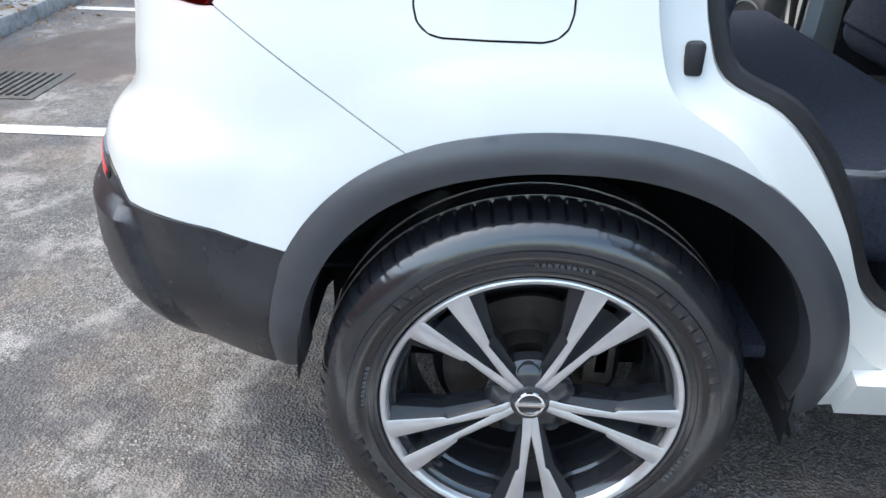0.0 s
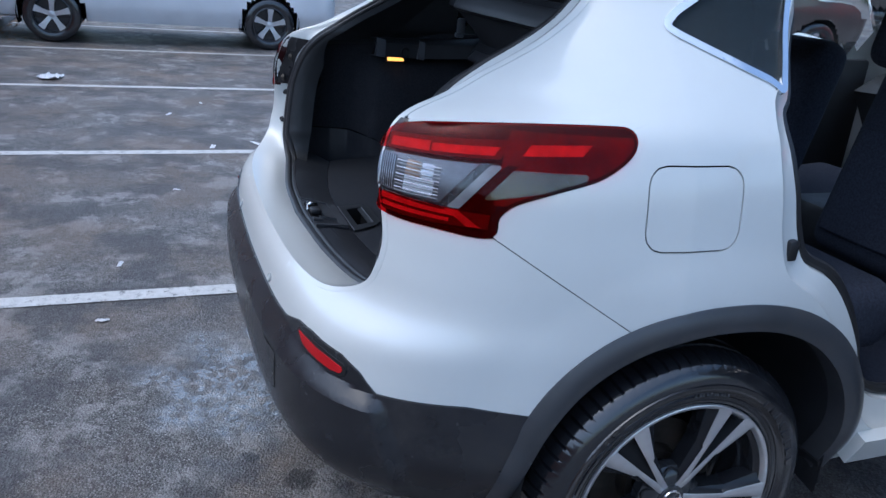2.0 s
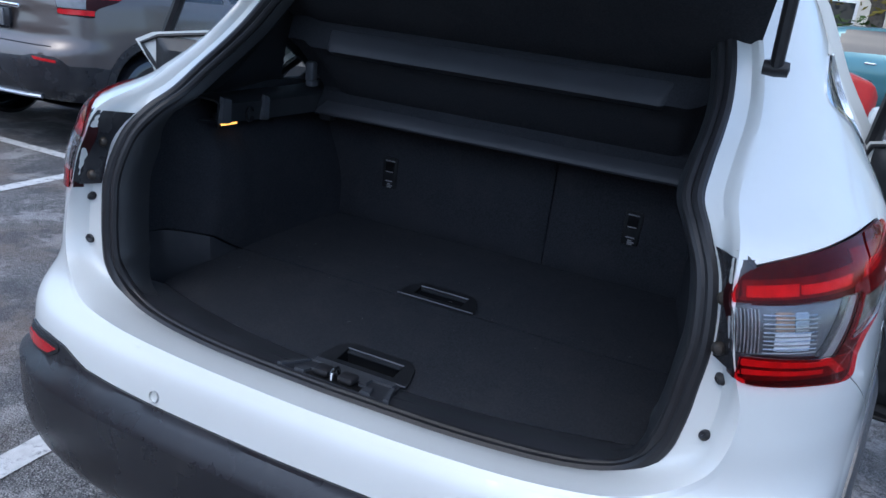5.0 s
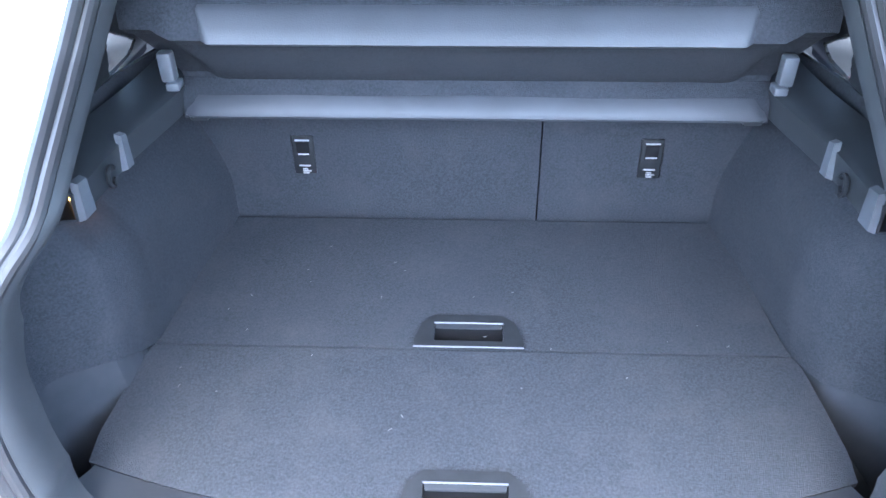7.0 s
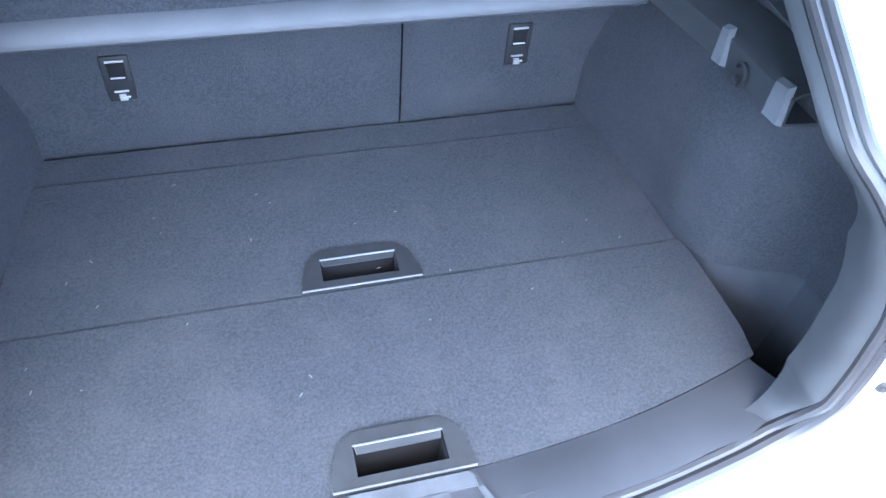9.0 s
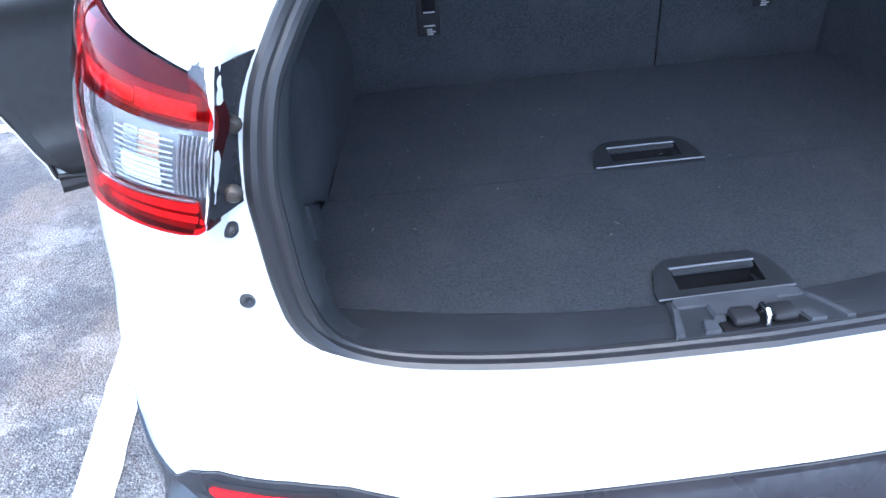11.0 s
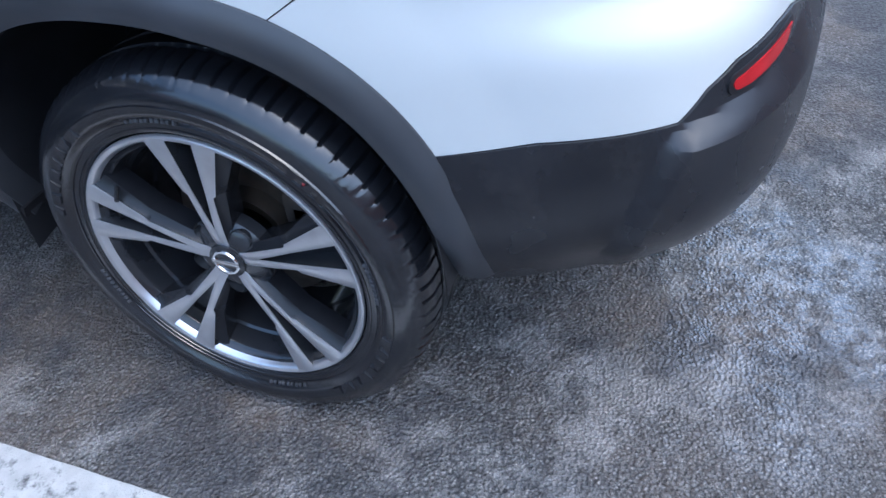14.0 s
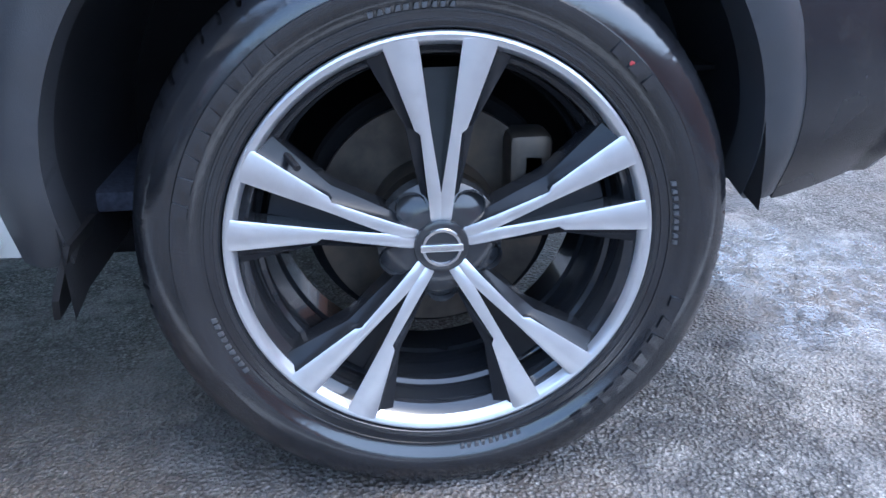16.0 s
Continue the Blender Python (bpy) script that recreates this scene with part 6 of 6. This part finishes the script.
parked_crossover("bronze grey parked crossover car with black lower trim", pose(-4.62, 2.68, 0), PB)
parked_car("car", "blue parked car beyond the painted bays", pose(-13.0, 5.9, 0, 0, 0, 90), paint("blue_paint", (.02, .16, .45)), None, REARLAMP, .1)
parked_car("car", "glossy red parked car, seen from its side", pose(-2.2, 10.2, 0, 0, 0, -82), PR, None, REARLAMP, .12)
parked_car("car", "silver parked car beyond the red one", pose(-6.4, 13.0, 0, 0, 0, -90), PS, None, REARLAMP, .1)
parked_car("car", "dark teal parked car beyond the red one", pose(.8, 13.4, 0, 0, 0, -90), PT, None, REARLAMP, .05)

# ---- kerb, rubble strip, brick wall, cones, litter ----
rnd = random.Random(5)
KERBSTONE = mat("kerb_concrete", (.27, .265, .255), .85, vary=.25, scale=30, bump=.5, bump_scale=250, dirt=(.07, .065, .06), dirt_amount=.7, dirt_scale=6)
BRICK = mat("orange_brick", (.42, .145, .07), .85, vary=.2, scale=25, bump=.5, bump_scale=220, dirt=(.16, .10, .08), dirt_amount=.6, dirt_scale=5)
MORTAR = mat("mortar", (.26, .22, .18), .95, vary=.2, scale=60, bump=.5, bump_scale=300)
RUBBLE = mat("rubble_soil", (.20, .19, .175), .95, vary=.5, scale=45, bump=1.0, bump_scale=90, dirt=(.26, .25, .24), dirt_amount=.6, dirt_scale=18)
PEBBLE = mat("pebble", (.34, .33, .325), .85, vary=.3, scale=30, bump=.3, bump_scale=200)
DEADLEAF = mat("fallen_leaf", (.22, .13, .055), .8, vary=.35, scale=40)
ORANGE = mat("cone_orange", (.62, .15, .05), .55, vary=.1, scale=10, dirt=(.25, .14, .09), dirt_amount=.5, dirt_scale=9)
CONEBASE = mat("cone_base_rubber", (.055, .055, .055), .8, vary=.25, scale=20, dirt=(.16, .15, .14), dirt_amount=.6, dirt_scale=12)
PAPER = mat("crumpled_paper", (.68, .69, .70), .8, vary=.08, scale=30)
TEALPAPER = mat("teal_wrapper", (.25, .48, .47), .6, vary=.2, scale=40)
GRATE = mat("cast_iron_grate", (.07, .068, .065), .6, metal=.5, vary=.3, scale=40, bump=.4, bump_scale=200)


def by_object(m, spread):
    """Lets pieces of one material differ by the object's random number."""
    t = m.node_tree
    b = t.nodes["Principled BSDF"]
    src = b.inputs["Base Color"].links[0].from_socket
    oi = t.nodes.new("ShaderNodeObjectInfo")
    hsv = t.nodes.new("ShaderNodeHueSaturation")
    mr = t.nodes.new("ShaderNodeMapRange")
    mr.inputs["To Min"].default_value, mr.inputs["To Max"].default_value = 1 - spread, 1 + spread
    t.links.new(oi.outputs["Random"], mr.inputs["Value"])
    t.links.new(mr.outputs[0], hsv.inputs["Value"])
    t.links.new(src, hsv.inputs["Color"])
    t.links.new(hsv.outputs[0], b.inputs["Base Color"])


by_object(BRICK, .3)
by_object(KERBSTONE, .12)

# rubble strip behind the kerb, one uneven sheet
P, F = sheet(lambda u, v: (u, v, .045 + .045 * noise.noise((u * 3, v * 3, 1)) + .03 * noise.noise((u * 11, v * 11, 4))), np.linspace(-13, 8, 420), np.linspace(-3.62, -2.98, 16))
tagged(link("rubble_strip", P, F, RUBBLE), "grey-brown rubble and dead leaves between kerb and wall", "rubble", kind="structure")


def lump(r, seed):
    rs = random.Random(seed)
    bm = bmesh.new()
    bmesh.ops.create_icosphere(bm, subdivisions=1, radius=r)
    for v in bm.verts:
        v.co *= rs.uniform(.7, 1.2)
        v.co.z *= .6
    V = [tuple(v.co) for v in bm.verts]
    Fs = [tuple(v.index for v in f.verts) for f in bm.faces]
    bm.free()
    return V, Fs


lumps = [lump(1.0, k) for k in range(6)]
P, F = [], []
for k in range(5200):
    x, y = rnd.uniform(-12, -1), rnd.uniform(-3.6, -2.99)
    r = rnd.choice((.008, .011, .014, .02)) * rnd.uniform(.7, 1.3)
    V0, F0 = lumps[k % 6]
    z = .045 + .045 * noise.noise((x * 3, y * 3, 1)) + .03 * noise.noise((x * 11, y * 11, 4))
    F += [tuple(i + len(P) for i in f) for f in F0]
    P += [(x + a * r, y + b * r, z + c * r) for a, b, c in V0]
tagged(link("gravel", P, F, PEBBLE), "loose grey stones on the strip by the wall", "gravel", kind="stuff")
P, F = [], []
for k in range(1500):
    y = -2.93 + abs(rnd.gauss(0, .16)) * (1 if rnd.random() < .45 else -1)
    x, a, r = rnd.uniform(-12, 1), rnd.uniform(0, 6.28), rnd.uniform(.010, .024)
    y = max(-3.55, y)
    z = (.012 if y > -2.86 else .10 if y > -3.0 else .085)
    n = len(P)
    for q, w in ((-1, 0), (-.3, .55), (.5, .45), (1, 0), (.5, -.45), (-.3, -.5)):
        P.append((x + r * (q * math.cos(a) - w * math.sin(a)), y + r * (q * math.sin(a) + w * math.cos(a)), z + rnd.uniform(-.004, .012)))
    F.append(tuple(range(n, n + 6)))
tagged(link("fallen_leaves", P, F, DEADLEAF, smooth=False), "brown fallen leaves gathered along the kerb", "leaves", kind="stuff")


def crumple(name, label, x, y, w, material, seed, tall=.035, group="litter"):
    rs = random.Random(seed)
    P, F = sheet(lambda u, v: ((u - .5) * w * (1.2 + .4 * noise.noise((v * 3, seed, 1))), (v - .5) * w * (.9 + .5 * noise.noise((u * 3, seed, 2))),
                               .006 + tall * abs(noise.noise((u * 3.5 + seed, v * 3.5, 3))) + tall * .5 * abs(noise.noise((u * 9, v * 9, seed)))), np.linspace(0, 1, 13), np.linspace(0, 1, 13), .001)
    ob = link(name, P, F, material, None, smooth=False)
    ob.matrix_world = pose(x, y, .0, 0, 0, rs.uniform(0, 360))
    return tagged(ob, label, "litter", group)


crumple("crumpled_paper", "crumpled white paper lying on the asphalt by the kerb", -5.26, -2.76, .17, PAPER, 1, .07)
crumple("crumpled_paper", "crumpled white paper lying on a bay line", -6.35, -1.9, .20, PAPER, 2, .06)
pw = crumple("wrapper", "flattened white wrapper on the rubble strip", -5.55, -3.41, .22, PAPER, 3, .03)
pw.matrix_world = pose(-5.55, -3.41, .09, 8, 0, 30)
crumple("wrapper", "flattened white wrapper by the kerb", -7.05, -2.70, .22, PAPER, 4, .03)
crumple("wrapper", "white sheet of litter by the kerb", -6.75, -2.62, .26, PAPER, 5, .02)
crumple("wrapper", "teal and white food wrapper by the kerb", -7.35, -2.84, .20, TEALPAPER, 6, .04)
for k, (x, y, w) in enumerate(((-3.72, -.31, .05), (-4.72, -.88, .045), (-1.49, -1.18, .03), (-.93, -1.23, .025), (-3.55, -.10, .035), (-3.62, -.62, .05), (-3.40, .25, .03), (-5.2, -.6, .03), (-2.6, -.9, .02))):
    lf = crumple("scrap", "small pale scrap of litter flat on the asphalt", x, y, w, PAPER, 10 + k, .008, "scraps")
    lf.scale = (1.6, .7, 1)


def traffic_cone(x, y, turn):
    c = empty("traffic_cone", "faded orange traffic cone standing on the rubble strip", "cone", pose(x, y, .075, 0, 0, turn), "traffic cones")
    V, F = revolve([(.045, .150), (.055, .146), (.25, .112), (.48, .070), (.68, .036), (.70, .032), (.70, .024), (.4, .07), (.05, .13)], 40, lambda a, p, q: (p, q, a))
    link("cone_body", V, F, ORANGE, c)
    o = [(.215 * math.copysign(abs(math.cos(a)) ** .5, math.cos(a)), .215 * math.copysign(abs(math.sin(a)) ** .5, math.sin(a))) for a in np.linspace(0, 2 * math.pi, 40, endpoint=False)]
    V, F = prism(o, .045, lambda a, b, h: (a, b, h), .06)
    link("cone_base", V, F, CONEBASE, c, "grey rubber base")
    if turn == 20:
        V, F = revolve([(.30, .1045), (.302, .1065), (.44, .080), (.442, .078)], 40, lambda a, p, q: (p, q, a))
        link("reflective_sleeve", V, F, PAPER, c, "white reflective sleeve")
    return c


traffic_cone(-6.45, -3.2, 12)
traffic_cone(-8.7, -3.27, 20)

# drain grate in the asphalt
dg = empty("drain_grate", "square cast iron drain grate set in the asphalt", "drain", pose(-1.76, -2.34, .0))
boxpart("grate_frame", (0, 0, .001), (.44, .44, .008), GRATE, dg, .002)
for k in range(9):
    boxpart("grate_bar", (0, -.16 + k * .04, .008), (.36, .018, .010), GRATE, dg, .002)

# ---- trees, hedge and a building beyond the car park ----
LEAFY = mat("autumn_foliage", (.16, .13, .025), .7, vary=.5, scale=1.2, spec=.2)
LEAFG = mat("green_foliage", (.055, .085, .025), .7, vary=.5, scale=1.2, spec=.2)
BARK = mat("bark", (.09, .075, .06), .9, vary=.3, scale=15, bump=.6, bump_scale=60)
RENDER = mat("pale_render", (.62, .58, .50), .8, vary=.1, scale=2, dirt=(.4, .36, .30), dirt_amount=.4, dirt_scale=1.5)
SLATE = mat("roof_slate", (.12, .11, .11), .7, vary=.2, scale=8)
WOOD = mat("window_frame_white", (.7, .7, .7), .5, vary=.05, scale=20)


def leaf_cloud(center, radii, count, size, rs):
    P, F = [], []
    while len(F) < count:
        v = Vector((rs.uniform(-1, 1), rs.uniform(-1, 1), rs.uniform(-1, 1)))
        d = v.length
        if d > 1 or d < .35 or noise.noise((v.x * 2.3 + center[0], v.y * 2.3, v.z * 2.3 + center[1])) < -.12:
            continue
        c = Vector((center[0] + v.x * radii[0], center[1] + v.y * radii[1], center[2] + v.z * radii[2]))
        a = Vector((rs.uniform(-1, 1), rs.uniform(-1, 1), rs.uniform(-.6, .6))).normalized() * size * rs.uniform(.6, 1.3)
        b = a.cross(Vector((rs.uniform(-1, 1), rs.uniform(-1, 1), rs.uniform(-1, 1))).normalized()) * .7
        n = len(P)
        P += [c - a, c + b * .6, c + a, c - b * .6]
        F.append((n, n + 1, n + 2, n + 3))
    return P, F


def tree(x, y, h, r, material, seed, label):
    rs = random.Random(seed)
    tr = empty("tree", label, "tree", pose(x, y, 0), "trees")
    V, F = tube([(0, 0, 0), (.04, .02, h * .25), (-.05, .05, h * .5), (.03, 0, h * .8)], [r * .085, r * .065, r * .05, r * .02], seg=10)
    tk = link("trunk", V, F, BARK, tr)
    for k in range(7):
        a, z0 = k * 2.4 + rs.random(), h * rs.uniform(.28, .6)
        V, F = tube([(0, 0, z0), (math.cos(a) * r * .4, math.sin(a) * r * .4, z0 + h * .12), (math.cos(a) * r * .8, math.sin(a) * r * .8, z0 + h * .2)], [r * .03, r * .02, r * .008], seg=6)
        link("limb", V, F, BARK, tk)
    P, F = leaf_cloud((0, 0, h * .64), (r, r, h * .40), 3800, .11, rs)
    link("crown", P, F, material, tr, smooth=False)


for k, (x, y, h, r, m) in enumerate(((-8.5, 22, 7.0, 2.8, LEAFY), (-3.8, 23, 8.0, 3.1, LEAFY), (1.6, 21.5, 7.4, 2.9, LEAFY), (6.0, 23, 7.5, 3.0, LEAFG), (-14, 23, 8, 3.2, LEAFG), (9.5, 17, 6.5, 2.6, LEAFY))):
    tree(x, y, h, r, m, 30 + k, "autumn tree with thin yellow leaves behind the car park" if m is LEAFY else "leafy green tree behind the car park")
rs = random.Random(77)
P, F = [], []
for k in range(24):
    p, f = leaf_cloud((-22 + k * 1.9, 19.2 + rs.uniform(-.3, .3), .9), (1.25, .75, .95), 900, .10, rs)
    F += [tuple(i + len(P) for i in q) for q in f]
    P += p
tagged(link("hedge", P, F, LEAFG, smooth=False), "long green and yellow hedge along the car park", "hedge", kind="stuff")
hs = empty("house", "pale rendered two-storey building with a slate roof", "building", pose(-3, 34, 0))
boxpart("wall", (0, 0, 3.1), (34, 9, 6.2), RENDER, hs, .02)
V, F = prism([(-4.9, 6.2), (4.9, 6.2), (0, 9.0)], 35, lambda a, b, h: (h - 17.5, a, b))
link("roof", V, F, SLATE, hs, smooth=False)
for k in range(9):
    for z in (1.7, 4.5):
        wn_ = boxpart("window", (-14.4 + k * 3.6, -4.52, z), (1.5, .10, 1.5), WOOD, hs, .02)
        boxpart("pane", (-14.4 + k * 3.6, -4.575, z), (1.3, .02, 1.3), GLASS, wn_, .0)

# ---- pieces: kerb stones and bricks ----
kerb = tagged(link("kerb", *prism([(-13, -2.985), (8, -2.985), (8, -2.875), (-13, -2.875)], .055, lambda a, b, h: (a, b, h)), MORTAR, None, smooth=False), "low weathered concrete kerb along the bays", "kerb", kind="structure")
bm = bmesh.new()
box(bm, (0, 0, .045), (.905, .125, .11), .012, None, 2)
stone = part("kerb_stone", bm, KERBSTONE, kerb)
for k in range(23):
    ob = stone if k == 0 else new("kerb_stone", stone.data)
    ob.parent = kerb
    ob.location = (-12.5 + k * .915, -2.93 + rnd.uniform(-.004, .004), rnd.uniform(-.006, .006))
wall = tagged(link("wall_south", *prism([(-14, -3.87), (8, -3.87), (8, -3.665), (-14, -3.665)], 1.74, lambda a, b, h: (a, b, h)), MORTAR, None, smooth=False), "orange brick boundary wall behind the rubble strip", "wall", kind="structure")
bm = bmesh.new()
box(bm, (0, 0, 0), (.215, .05, .065), .006, None, 1)
brick = part("brick", bm, BRICK, wall, smooth=False)
me = brick.data
first, P, F = True, [], []
bv = [tuple(v.co) for v in me.vertices]
bf = [tuple(p.vertices) for p in me.polygons]
for row in range(23):
    for k in range(98):
        x, z = -13.9 + k * .225 + (.1125 if row % 2 else 0), .045 + row * .075
        jig = rnd.uniform(-.003, .003)
        if row < 11 and -10.6 < x < -4.6:
            ob = brick if first else new("brick", me)
            first = False
            ob.parent = wall
            ob.location = (x, -3.666 + jig, z)
        else:
            F += [tuple(i + len(P) for i in f) for f in bf]
            P += [(a + x, b - 3.666 + jig, c + z) for a, b, c in bv]
link("brickwork", P, F, BRICK, wall, smooth=False)
tagged(bpy.data.objects["brickwork"], "", "", "", "stuff")
